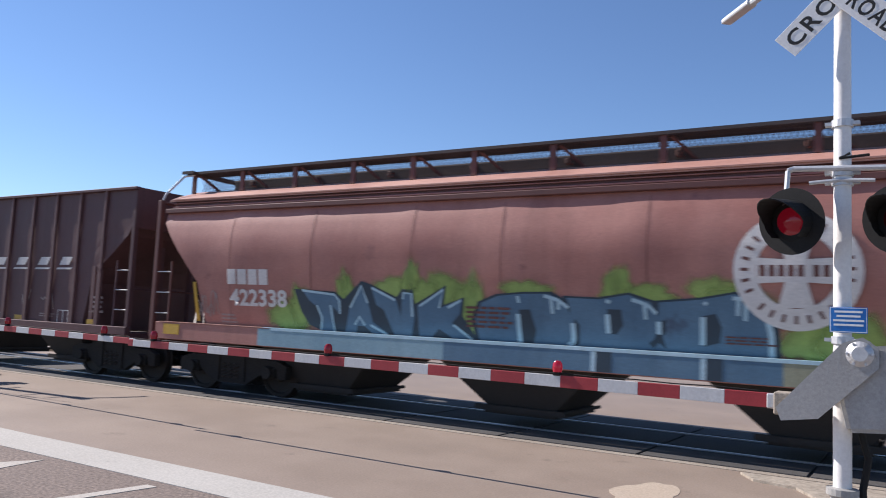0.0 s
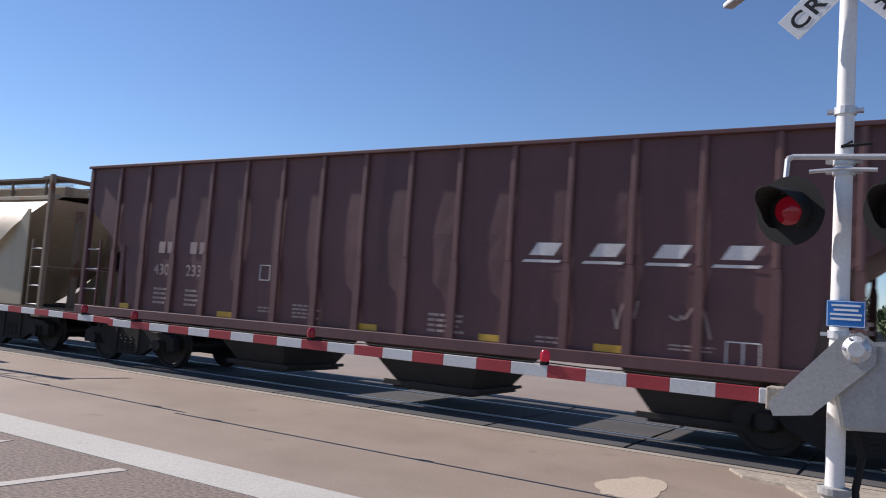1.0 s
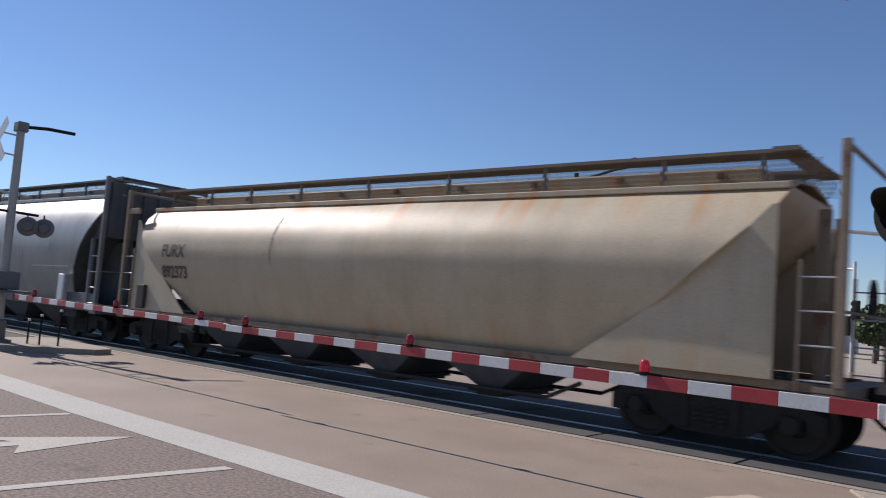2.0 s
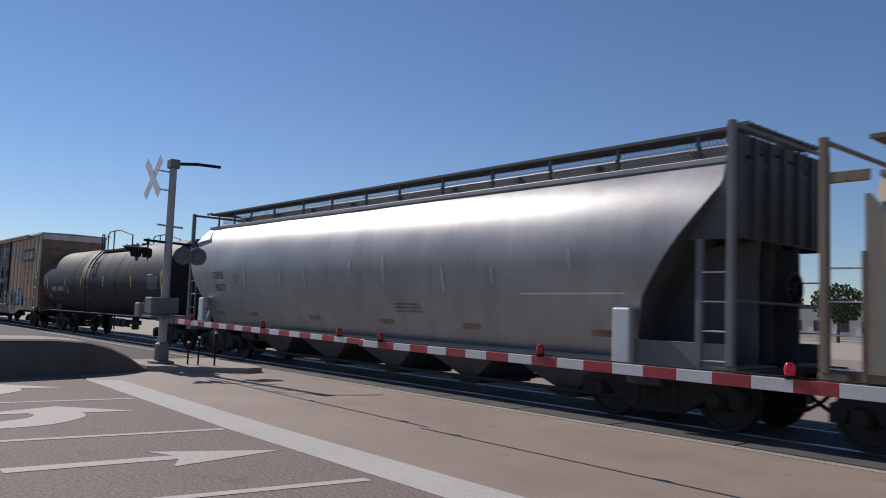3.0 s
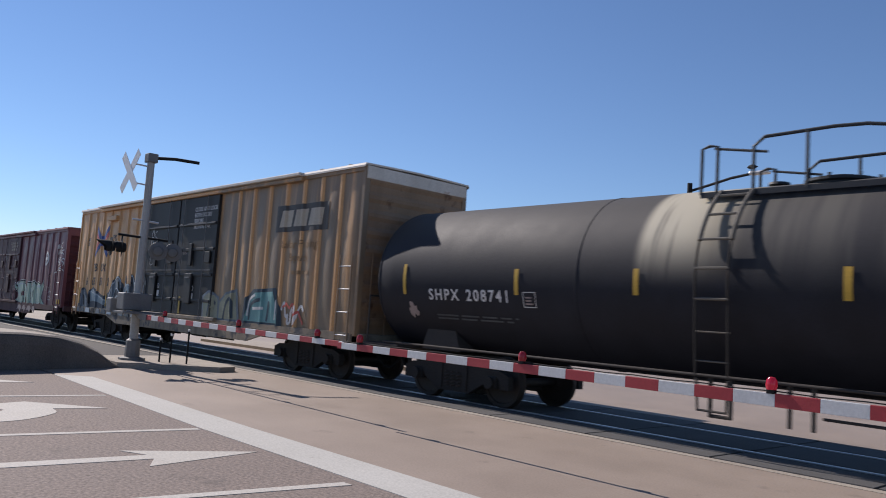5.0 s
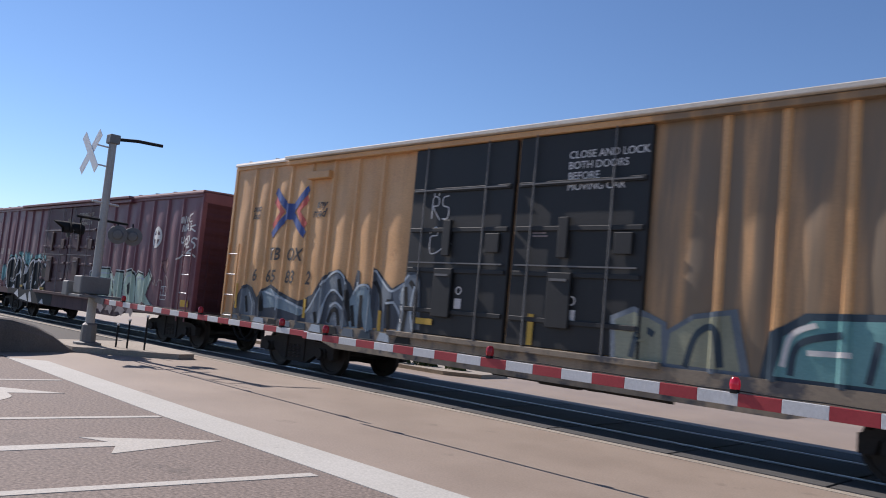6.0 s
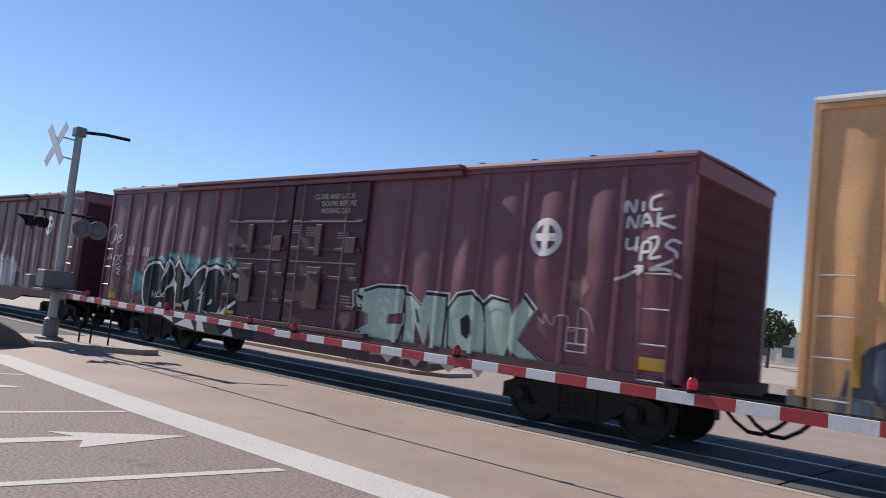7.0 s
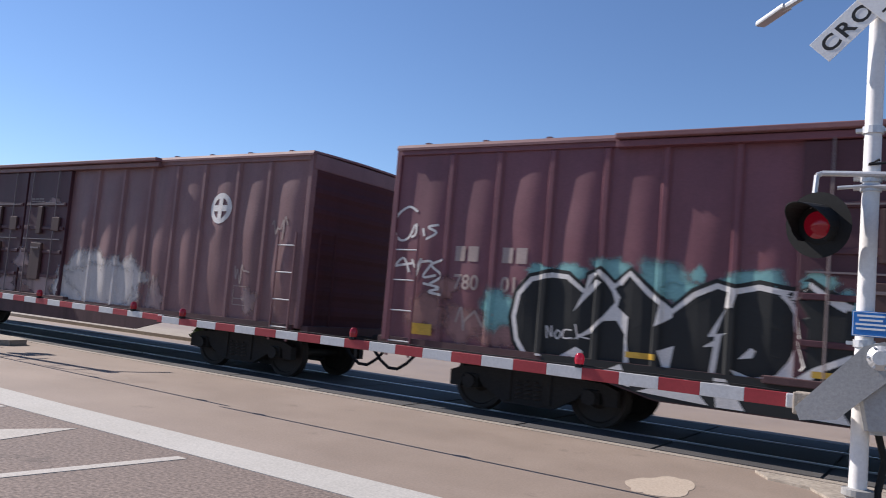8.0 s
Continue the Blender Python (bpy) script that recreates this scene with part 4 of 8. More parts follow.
def loft_roof(pts, x0, x1, thick=0.04):
    """A bent roof sheet: pts (y, z) from one eave to the other."""
    bm = bmesh.new()
    rows = []
    for x in (x0, x1):
        rows.append([[bm.verts.new((x, y, z + dz)) for y, z in pts] for dz in (0, -thick)])
    n = len(pts)
    for i in range(n - 1):
        bm.faces.new((rows[0][0][i], rows[1][0][i], rows[1][0][i + 1], rows[0][0][i + 1]))
        bm.faces.new((rows[0][1][i + 1], rows[1][1][i + 1], rows[1][1][i], rows[0][1][i]))
        for r in rows:
            bm.faces.new((r[0][i], r[0][i + 1], r[1][i + 1], r[1][i]))
    for i in (0, n - 1):
        bm.faces.new((rows[0][0][i], rows[1][0][i], rows[1][1][i], rows[0][1][i]))
    bmesh.ops.recalc_face_normals(bm, faces=bm.faces)
    return bm


def running_board(car, x0, x1, z, zroof, material, y_edge, posts, solid):
    """Roof walks: two long gratings on posts, with end crosswalks."""
    for s in (-1, 1):
        bm = bmesh.new()
        ya, yb = s * 0.55, s * 0.98
        lo, hi = min(ya, yb), max(ya, yb)
        for y in (lo, (lo + hi) / 2, hi):
            add_box(bm, x0, x1, y - 0.012, y + 0.012, z - 0.05, z)
        n = int((x1 - x0) / 0.07)
        for i in range(n):
            x = x0 + (x1 - x0) * i / n
            add_box(bm, x, x + 0.035, lo, hi, z - 0.055, z - 0.006)
        part("roof_walk", bm, material, car, "open steel grating roof walk")
    for s in (-1, 1):
        bm = bmesh.new()
        n = int((x1 - x0) / 0.075)
        za, zb, y = zroof - 0.08, z - 0.06, s * 0.60
        for i in range(n):
            a = x0 + (x1 - x0) * i / n
            for p, q in (((a, za), (a + 0.2, zb)), ((a + 0.2, za), (a, zb))):
                vs = [bm.verts.new((p[0], y, p[1])), bm.verts.new((p[0] + 0.02, y, p[1])), bm.verts.new((q[0] + 0.02, y + 0.006, q[1])), bm.verts.new((q[0], y + 0.006, q[1]))]
                bm.faces.new(vs)
        tagged(part("walk_screen", bm, material, car, "expanded metal screen under the roof walk"), kind="stuff")
    for x in posts:
        for s in (-1, 1):
            w = 0.05 if solid else 0.03
            bm = box(x - w, x + w, s * 0.93 - 0.02, s * 0.93 + 0.02, zroof - 0.1, z - 0.05)
            if solid:
                add_rod(bm, (x + 0.1, s * 0.9, z - 0.06), (x + 0.42, s * 0.55, zroof - 0.05), 0.03, seg=6)
            part("walk_post", bm, OXIDE_TRIM if solid else material, car)
    for x in (x0, x1 - 0.34):
        walk_ = part("end_walk", box(x, x + 0.34, -1.12, -1.08, z - 0.06, z), material, car)
        part("edge_bar", box(x, x + 0.34, 1.08, 1.12, z - 0.06, z), material, walk_)
        for i in range(6):
            part("slat", box(x + i * 0.06, x + i * 0.06 + 0.03, -1.1, 1.1, z - 0.04, z - 0.01), material, walk_)


def hopper_end(car, x, s, z_top, material, floor=1.0, inner=1.6, bent=False):
    """Open end platform: end sill, corner posts, ladder, grab rails and brake gear."""
    bm = box(min(x, x - s * 0.35), max(x, x - s * 0.35), -1.5, 1.5, floor - 0.22, floor, 0.015)
    add_box(bm, min(x - s * 0.3, x - s * inner), max(x - s * 0.3, x - s * inner), -0.55, 0.55, floor - 0.2, floor - 0.03)
    part("end_platform", bm, material, car)
    post_top = 3.75 if bent else z_top
    for y in (-1.48, 1.48):
        bm = box(min(x - s * 0.02, x - s * 0.12), max(x - s * 0.02, x - s * 0.12), y - 0.05, y + 0.05, floor, post_top, 0.008)
        part("corner_post", bm, material, car)
        if bent:
            part("bent_grab_rail", pipe([(x - s * 0.07, y, post_top - 0.05), (x - s * 0.10, y * 0.97, post_top + 0.12), (x - s * 0.24, y * 0.75, z_top - 0.06), (x - s * 0.36, y * 0.62, z_top)], 0.024), GALV, car, "pale bent grab rail")
        ladder(car, x - s * 0.12 - (0.42 if s > 0 else 0.0), y * 1.01, floor - 0.15, floor + 1.5, material, 0.42, "x", 4, 0.018)
    for y in (-0.45, 0.45):
        part("slope_brace", box(min(x - s * 0.45, x - s * 0.6), max(x - s * 0.45, x - s * 0.6), y - 0.06, y + 0.06, floor, z_top - 0.7), material, car)
    part("top_rail", pipe([(x - s * 0.07, -1.48, post_top - 0.05), (x - s * 0.07, 1.48, post_top - 0.05)], 0.035), material, car)
    part("grab_rail", pipe([(x - s * 0.05, -1.48, floor + 0.9), (x - s * 0.05, 1.48, floor + 0.9)], 0.02), material, car)
    bm = lathe([(-0.015, 0.27), (0.015, 0.27), (0.015, 0.23), (-0.015, 0.23)], "x", 20)
    for k in range(4):
        a = k * math.pi / 4
        add_rod(bm, (0, 0.25 * math.cos(a), 0.25 * math.sin(a)), (0, -0.25 * math.cos(a), -0.25 * math.sin(a)), 0.014, seg=6)
    bmesh.ops.translate(bm, verts=bm.verts, vec=(x - s * 0.1, 0.45, floor + 1.15))
    part("brake_wheel", bm, UNDER, car, "round brake wheel")


def interp(points):
    xs, ys = [p[0] for p in points], [p[1] for p in points]
    return lambda v: float(np.interp(v, xs, ys))


def curved_hopper(name, label, u0, u1, prof, left, right, mats, z_roof, z_walk, roof, posts, trucks, chutes, sill, solid, dents, seed, gussets=(False, False), platform=1.0, end_in=0.0, end_left=0.0):
    """A covered hopper with a bulging side; left and right are (z, x) outlines of its ends."""
    paint_, trim, roof_mat = mats
    c = (u0 + u1) / 2
    car = railcar(name, c, label)
    h = (u1 - u0) / 2
    xl, xr = interp([(z, x - c) for z, x in left]), interp([(z, x - c) for z, x in right])
    zs = sorted(set(np.linspace(prof[0][1], prof[-1][1], 22)))
    fy = interp([(z, y) for y, z in prof])
    body = shell_side([(fy(z), z) for z in zs], xl, xr, dents, seed)
    smooth(part("body", body, paint_, car))
    SIDES[car.name] = (lambda x, z: -fy(z) + dents(x, z, seed), list(np.arange(-h, h, 0.28)))
    zt = prof[-1][1]
    part("roof", loft_roof(roof, xl(zt), xr(zt)), roof_mat, car)
    part("hatch_trough", box(xl(zt) + 0.6, xr(zt) - 0.6, -0.32, 0.32, z_roof - 0.02, z_walk - 0.09, 0.03), WALK_DARK if solid else roof_mat, car)
    for i in range(9):
        x = xl(zt) + 1.2 + (xr(zt) - xl(zt) - 2.4) * i / 8
        part("hatch_bar", box(x - 0.05, x + 0.05, -0.42, 0.42, z_roof + 0.1, z_roof + 0.2, 0.015), trim, car)
    running_board(car, xl(zt) - 0.1, xr(zt) + 0.1, z_walk, z_roof, {0: WALK_DARK, 1: WALK_TAN, 2: WALK_GREY}[seed // 2], 1.0, [p - c for p in posts], solid)
    for s in (-1, 1):
        bm = box(-h + 0.35, h - 0.35, s * sill[0] - 0.05, s * sill[0] + 0.05, sill[1], sill[2], 0.012)
        part("side_sill", bm, paint_ if solid else trim, car)
        part("top_chord", box(xl(zt), xr(zt), s * (prof[-1][0] + 0.03) - 0.06, s * (prof[-1][0] + 0.03) + 0.06, zt - 0.03, zt + 0.06, 0.012), trim if solid else paint_, car)
    for s, x in ((-1, -h), (1, h)):
        hopper_end(car, x - end_in if s > 0 else x + end_left, s, z_walk - 0.05, trim, platform, 1.6, solid)
        coupler(car, x, s)
    for s, flag, fn in ((-1, gussets[0], xl), (1, gussets[1], xr)):
        if flag:
            zz = [sill[2], 1.6, 2.2, 2.8, 3.2]
            edge = s * (h - 0.55 - end_left)
            pts = [(fn(z), z) for z in zz] + [(edge, 3.2), (edge, sill[2])]
            for y in (-1.47, 1.45):
                part("end_gusset", slab(pts, y, y + 0.03), paint_, car)
    for x in trucks:
        truck(car, x - c)
    # Chutes take dark colours that hold the shade under the car.
    for a, b in chutes:
        chute(car, a - c, b - c, sill[1] + 0.06, 0.17 if not solid else 0.14, UNDER if solid else SHADE_AND_FADE_GREY, 1.12, 0.20 if solid else 0.07)
    if not solid:
        for y in (-0.92, 0.92):
            part("train_pipe", pipe([(chutes[0][0] - c - 0.6, y, 0.62), (chutes[0][0] - c, y, 0.33), (chutes[-1][1] - c, y, 0.33), (chutes[-1][1] - c + 0.6, y, 0.62)], 0.035), UNDER, car)
    # Unseen bolsters, added to block light above the trucks.
    for x in trucks:
        part("body_bolster", box(x - c - 0.3, x - c + 0.3, -1.22, 1.22, 0.88, 1.02, 0.02), UNDER, car)
    centre_sill(car, -h, trucks[0] - c + 1.1)
    centre_sill(car, trucks[1] - c - 1.1, h)
    brake_rig(car, chutes[0][0] - c - 0.2, -0.9)
    return car, c


def brand_blocks(x, z, w, h, slant=0.0):
    """Company lettering as plain blocks."""
    out = []
    for i in range(4):
        a = x + i * w * 1.18
        out.append([(a, z), (a + w, z), (a + w + slant, z + h), (a + slant, z + h)])
    return out


# 1: oxide-red covered hopper
c1, o1 = curved_hopper(
    "covered_hopper_car", "faded oxide-red covered hopper car with blue graffiti, rolling on track", -13.35, 3.6,
    [(1.36, 1.05), (1.40, 1.30), (1.49, 1.8), (1.565, 2.3), (1.60, 2.7), (1.59, 2.95), (1.53, 3.25), (1.44, 3.50)],
    [(1.05, -11.75), (1.3, -11.8), (2.1, -12.0), (3.25, -13.05), (3.6, -13.1)], [(1.05, 2.1), (1.3, 2.1), (2.1, 2.3), (3.25, 3.3), (3.6, 3.35)],
    (RED_OXIDE, OXIDE_TRIM, OXIDE_ROOF), 4.06, 4.41, [(-1.44, 3.75), (-1.2, 3.86), (-0.75, 4.02), (0, 4.08), (0.75, 4.02), (1.2, 3.86), (1.44, 3.75)],
    [-13.0, -11.6, -10.2, -8.8, -7.5, -6.3, -4.9, -3.2, -1.2, 0.8, 2.8], (-11.4, 1.7), [(-10.75, -7.95), (-6.78, -3.98), (-2.6, 0.2)], (1.58, 0.97, 1.30), True, dents_soft, 1)
# Recess behind the ridges is coloured dark, its shade in the paint.
for s in (-1, 1):
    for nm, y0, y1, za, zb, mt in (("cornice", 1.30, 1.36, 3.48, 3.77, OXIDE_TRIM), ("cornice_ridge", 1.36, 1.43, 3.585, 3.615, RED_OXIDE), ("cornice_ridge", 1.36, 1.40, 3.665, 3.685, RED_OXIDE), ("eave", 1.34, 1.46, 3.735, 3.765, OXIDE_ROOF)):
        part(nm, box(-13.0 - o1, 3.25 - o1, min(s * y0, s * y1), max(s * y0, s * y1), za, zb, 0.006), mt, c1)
fx = lambda u: u - o1
for k, (u, z, rx, rz) in enumerate(((-9.62, 1.5, 0.6, 0.4), (-9.3, 1.72, 0.42, 0.42), (-8.35, 1.95, 0.22, 0.42), (-7.35, 2.02, 0.45, 0.3), (-7.0, 2.1, 0.22, 0.48), (-6.4, 2.0, 0.65, 0.36), (-5.95, 1.75, 0.4, 0.55), (-6.75, 1.9, 0.4, 0.35),
                                    (-5.0, 2.05, 0.5, 0.22), (-3.6, 2.12, 0.3, 0.34), (-3.2, 2.02, 0.5, 0.2), (-2.35, 2.08, 0.4, 0.28), (-2.05, 1.9, 0.5, 0.35), (-1.15, 1.5, 0.5, 0.42), (-0.75, 1.55, 0.5, 0.4))):
    mark("green_spray", cloud(fx(u), z, rx, rz, 20 + k, 0.22, 1.3), SPRAY_GREEN, c1, "soft green spray cloud", 1 + 0.1 * k)
for k, u in enumerate((-8.38, -7.02, -5.88, -3.62)):
    mark("green_spray", cloud(fx(u), 2.17, 0.12, 0.30, 40 + k, 0.1), GREEN_MIST, c1, "green spray drip", 2.4)
R_BACK = [(-9.49, 2.01), (-8.56, 1.98), (-8.38, 1.86), (-8.00, 2.17), (-7.82, 2.12), (-7.29, 1.92), (-7.17, 2.05), (-6.97, 2.04), (-6.93, 1.82), (-6.35, 2.13), (-6.41, 1.82), (-6.03, 1.95), (-6.07, 1.66), (-5.82, 1.23), (-8.90, 1.17), (-9.17, 1.40), (-9.35, 1.63)]
R_SMALL = [[(-9.30, 2.00), (-8.56, 1.94), (-8.45, 1.81), (-8.47, 1.59), (-8.62, 1.73), (-8.62, 1.20), (-8.88, 1.21), (-8.94, 1.70), (-9.14, 1.82)], [(-8.38, 1.18), (-8.26, 1.72), (-7.99, 2.11), (-7.86, 1.82), (-7.78, 1.50), (-7.45, 1.19), (-7.79, 1.20), (-7.95, 1.42), (-8.10, 1.43), (-8.14, 1.19)], [(-7.80, 2.08), (-7.29, 1.87), (-7.21, 1.62), (-7.17, 2.00), (-6.99, 1.99), (-6.94, 1.63), (-7.01, 1.19), (-7.36, 1.19), (-7.55, 1.71), (-7.69, 1.78)], [(-6.89, 1.79), (-6.38, 2.08), (-6.48, 1.77), (-6.07, 1.92), (-6.12, 1.69), (-6.26, 1.55), (-5.88, 1.19), (-6.26, 1.18), (-6.51, 1.45), (-6.64, 1.19), (-6.87, 1.19)]]
R_SHINE = [[(-9.30, 1.99), (-8.57, 1.93), (-8.47, 1.83), (-8.47, 1.61)], [(-8.97, 1.74), (-8.87, 1.53), (-8.91, 1.26)], [(-8.67, 1.75), (-8.61, 1.28)], [(-8.24, 1.72), (-7.99, 2.09), (-7.87, 1.81)], [(-8.16, 1.44), (-8.05, 1.58), (-7.95, 1.44)], [(-7.78, 2.06), (-7.31, 1.87)], [(-7.16, 1.89), (-7.14, 1.99), (-6.99, 1.98), (-6.99, 1.62)], [(-6.85, 1.79), (-6.40, 2.06), (-6.49, 1.77)], [(-6.33, 1.78), (-6.09, 1.90)], [(-6.24, 1.52), (-5.92, 1.22)], [(-7.83, 1.45), (-7.50, 1.22)]]
R_BIG = [[(-5.78, 1.23), (-5.84, 1.62), (-5.73, 1.87), (-5.45, 1.98), (-5.04, 2.02), (-4.63, 2.03), (-4.37, 1.90), (-4.26, 1.57), (-4.33, 1.15)], [(-4.32, 1.16), (-4.30, 1.84), (-4.35, 1.98), (-3.87, 1.97), (-3.46, 2.04), (-3.16, 1.95), (-3.03, 1.71), (-3.12, 1.47), (-2.93, 1.14)], [(-2.94, 1.14), (-3.05, 1.66), (-3.04, 1.95), (-2.50, 2.00), (-2.09, 2.08), (-1.78, 2.01), (-1.64, 1.70), (-1.62, 1.19)]]
R_COUNTER = [[(-5.10, 1.79), (-4.93, 1.80), (-4.84, 1.50), (-4.89, 1.28), (-5.05, 1.20)], [(-3.76, 1.84), (-3.56, 1.84), (-3.54, 1.63), (-3.63, 1.50), (-3.74, 1.51)], [(-3.19, 1.41), (-3.08, 1.49), (-3.03, 1.45), (-3.13, 1.34)], [(-3.01, 1.71), (-2.95, 1.73), (-2.96, 1.55), (-3.02, 1.50)], [(-2.49, 1.79), (-2.32, 1.83), (-2.25, 1.66), (-2.28, 1.46), (-2.48, 1.40)], [(-4.24, 1.69), (-4.17, 1.61), (-4.18, 1.34), (-4.28, 1.19)]]
R_BARS = [[(-5.12, 1.73), (-5.10, 1.22)], [(-4.27, 1.63), (-4.27, 1.38), (-4.35, 1.17)], [(-3.76, 1.77), (-3.75, 1.51)], [(-3.05, 1.70), (-3.05, 1.53)], [(-2.48, 1.78), (-2.49, 1.42)], [(-1.71, 1.82), (-1.66, 1.58), (-1.66, 1.27)]]
R_DRIP = [[(-4.70, 2.00), (-4.50, 1.95), (-4.33, 1.84)], [(-4.59, 1.99), (-4.57, 1.75)], [(-4.47, 1.94), (-4.48, 1.81)], [(-3.41, 1.98), (-3.20, 1.91), (-3.08, 1.80)], [(-3.24, 1.94), (-3.22, 1.72)], [(-2.11, 2.03), (-1.88, 2.02)], [(-2.04, 2.02), (-2.05, 1.81)], [(-1.95, 2.02), (-1.96, 1.75)], [(-5.12, 1.99), (-5.10, 1.89)], [(-3.77, 1.96), (-3.71, 1.93)], [(-2.46, 1.97), (-2.43, 1.94)]]
on1 = lambda shapes: [[(fx(u), max(1.31, z)) for u, z in q] for q in shapes]
grow = lambda q, d: [(sum(p[0] for p in q) / len(q) + (u - sum(p[0] for p in q) / len(q)) * (1 + d), sum(p[1] for p in q) / len(q) + (z - sum(p[1] for p in q) / len(q)) * (1 + d)) for u, z in q]
mark("graffiti_backing", poly2(on1([R_BACK])), SPRAY_DARKBLUE, c1, "dark blue graffiti backing", 3)
for k, q in enumerate(on1(R_SMALL)):
    mark("graffiti_letter", poly2([q]), SPRAY_BLUE, c1, "spiky blue graffiti letter", 4 + 0.2 * k)
mark("graffiti_shine", strokes(on1(R_SHINE), 0.04, False), SPRAY_PALE, c1, "pale blue graffiti highlight", 5)
for k, q in enumerate(R_BIG):
    mark("graffiti_outline", poly2(on1([grow(q, 0.10)])), SPRAY_DARKBLUE, c1, "dark blue graffiti outline", 3 + 0.2 * k)
    mark("graffiti_letter", poly2(on1([grow(q, 0.01)])), SPRAY_BLUE, c1, "fat blue graffiti letter", 4 + 0.2 * k)
mark("graffiti_counter", poly2(on1(R_COUNTER)), SPRAY_DARKBLUE, c1, "dark letter counter", 5)
mark("graffiti_shine", strokes(on1(R_BARS), 0.075), SPRAY_PALE, c1, "pale blue letter edge", 6)
mark("graffiti_shine", strokes(on1(R_DRIP), 0.05), SPRAY_PALE, c1, "pale blue paint drip", 6.5)
mark("car_number", words("422338", fx(-11.09), 1.69, 0.41, 0.012, 0, 1.0, 1.15), SPRAY_WHITE, c1, "white stencilled car number", 3.6)
mark("company_block", poly2(brand_blocks(fx(-11.16), 2.07, 0.225, 0.28)), SPRAY_WHITE, c1, "white company lettering as blocks", 1)
mark("tag", strokes([scribble(fx(-12.0), 1.4, 0.55, 0.55, s, 10) for s in (3, 4)], 0.022), SPRAY_GHOST, c1, "pale scribbled tag", 1)
mark("yellow_patch", poly2([[(fx(-12.05), 1.35), (fx(-11.95), 1.35), (fx(-12.02), 2.1), (fx(-12.1), 2.1)]]), SAFETY, c1, "yellow reflector patch", 2)
mark("company_roundel", ring(fx(-1.37), 2.38, 0.46, 0.73), SPRAY_WHITE, c1, "white ring of a company roundel", 7)
CX = fx(-1.37)
mark("company_roundel", poly2([[(CX - 0.21, 1.93), (CX + 0.21, 1.93), (CX + 0.13, 2.22), (CX + 0.13, 2.54), (CX + 0.21, 2.83), (CX - 0.21, 2.83), (CX - 0.13, 2.54), (CX - 0.13, 2.22)]]), SPRAY_WHITE, c1, "white cross of a company roundel", 7)
for s in (-1, 1):
    mark("company_roundel", poly2([[(CX + s * 0.132, 2.24), (CX + s * 0.45, 2.22), (CX + s * 0.45, 2.54), (CX + s * 0.132, 2.52)]]), SPRAY_WHITE, c1, "white cross arm of a company roundel", 7)
ARC = []
for a in list(np.linspace(205, 60, 12)) + list(np.linspace(40, -10, 5)) + list(np.linspace(228, 312, 7)):
    ca, sa = math.cos(radians(a)), math.sin(radians(a))
    ARC.append([(CX + q * ca - p * sa, 2.38 + q * sa + p * ca) for q, p in ((0.545, -0.02), (0.645, -0.02), (0.645, 0.02), (0.545, 0.02))])
ARC += [[(CX + x, 2.31), (CX + x + 0.07, 2.31), (CX + x + 0.07, 2.45), (CX + x, 2.45)] for x in (-0.42, -0.31, -0.20, -0.09, 0.02, 0.19, 0.30)]
for q in ARC:
    mark("roundel_bar", poly2([q]), OXIDE_TRIM, c1, "dark bar in place of roundel lettering", 8)
for u0, u1, mt, lb in ((-10.2, -6.3, SPRAY_SKY, "sky-blue spray along the side sill"), (-6.3, -1.5, SPRAY_BLUE, "blue spray along the side sill"), (-1.5, -0.7, SPRAY_SAGE, "yellow-green spray along the side sill")):
    part("sill_spray", box(fx(u0), fx(u1), -1.640, -1.632, 0.985, 1.285), mt, c1, lb)
for u0, u1 in ((-3.86, -3.64), (-2.4, -2.2)):
    part("sill_spray", box(fx(u0), fx(u1), -1.644, -1.640, 0.99, 1.26), SPRAY_DARKBLUE, c1, "dark blue letter leg on the side sill")
    part("sill_spray", box(fx(u0) - 0.07, fx(u0), -1.644, -1.640, 0.99, 1.26), SPRAY_PALE, c1, "pale letter edge on the side sill")
# Sunlight on the sill's top edge, put into the colour of these strips.
part("sill_shine", box(fx(-9.9), fx(-0.7), -1.646, -1.638, 1.262, 1.306), SPRAY_PALE, c1, "pale blue line for the sunlit sill edge")
part("sill_ledge", box(fx(-10.1), fx(-0.7), -1.645, -1.48, 1.300, 1.309), SPRAY_PALE, c1, "sprayed sill ledge, paler for the sun on it")
part("sill_ledge", box(fx(-12.9), fx(-10.1), -1.645, -1.48, 1.300, 1.309), OXIDE_ROOF, c1, "sill ledge in lighter red for the sun on it")
part("sill_patch", box(fx(-12.75), fx(-12.3), -1.640, -1.632, 1.07, 1.27), SAFETY, c1, "yellow reflector patch")
mark("small_writing", bars(fx(-11.35), 1.35, 0.45, 0.2, 3, 1), SPRAY_GHOST, c1, "small faded writing as bars", 1)
mark("small_writing", bars(fx(-6.0), 1.5, 0.8, 0.35, 5, 2), OXIDE_TRIM, c1, "small writing as bars", 8)
mark("small_writing", bars(fx(-2.2), 1.45, 0.6, 0.12, 3, 3), OXIDE_TRIM, c1, "small writing as bars", 8)
for u in (-11.1, -9.1, -7.0, -5.4, -3.2):
    mark("weld_seam", strokes([[(fx(u), 1.35), (fx(u), 3.4)]], 0.018, False), SEAM_RED, c1, "dark vertical weld seam", 0)

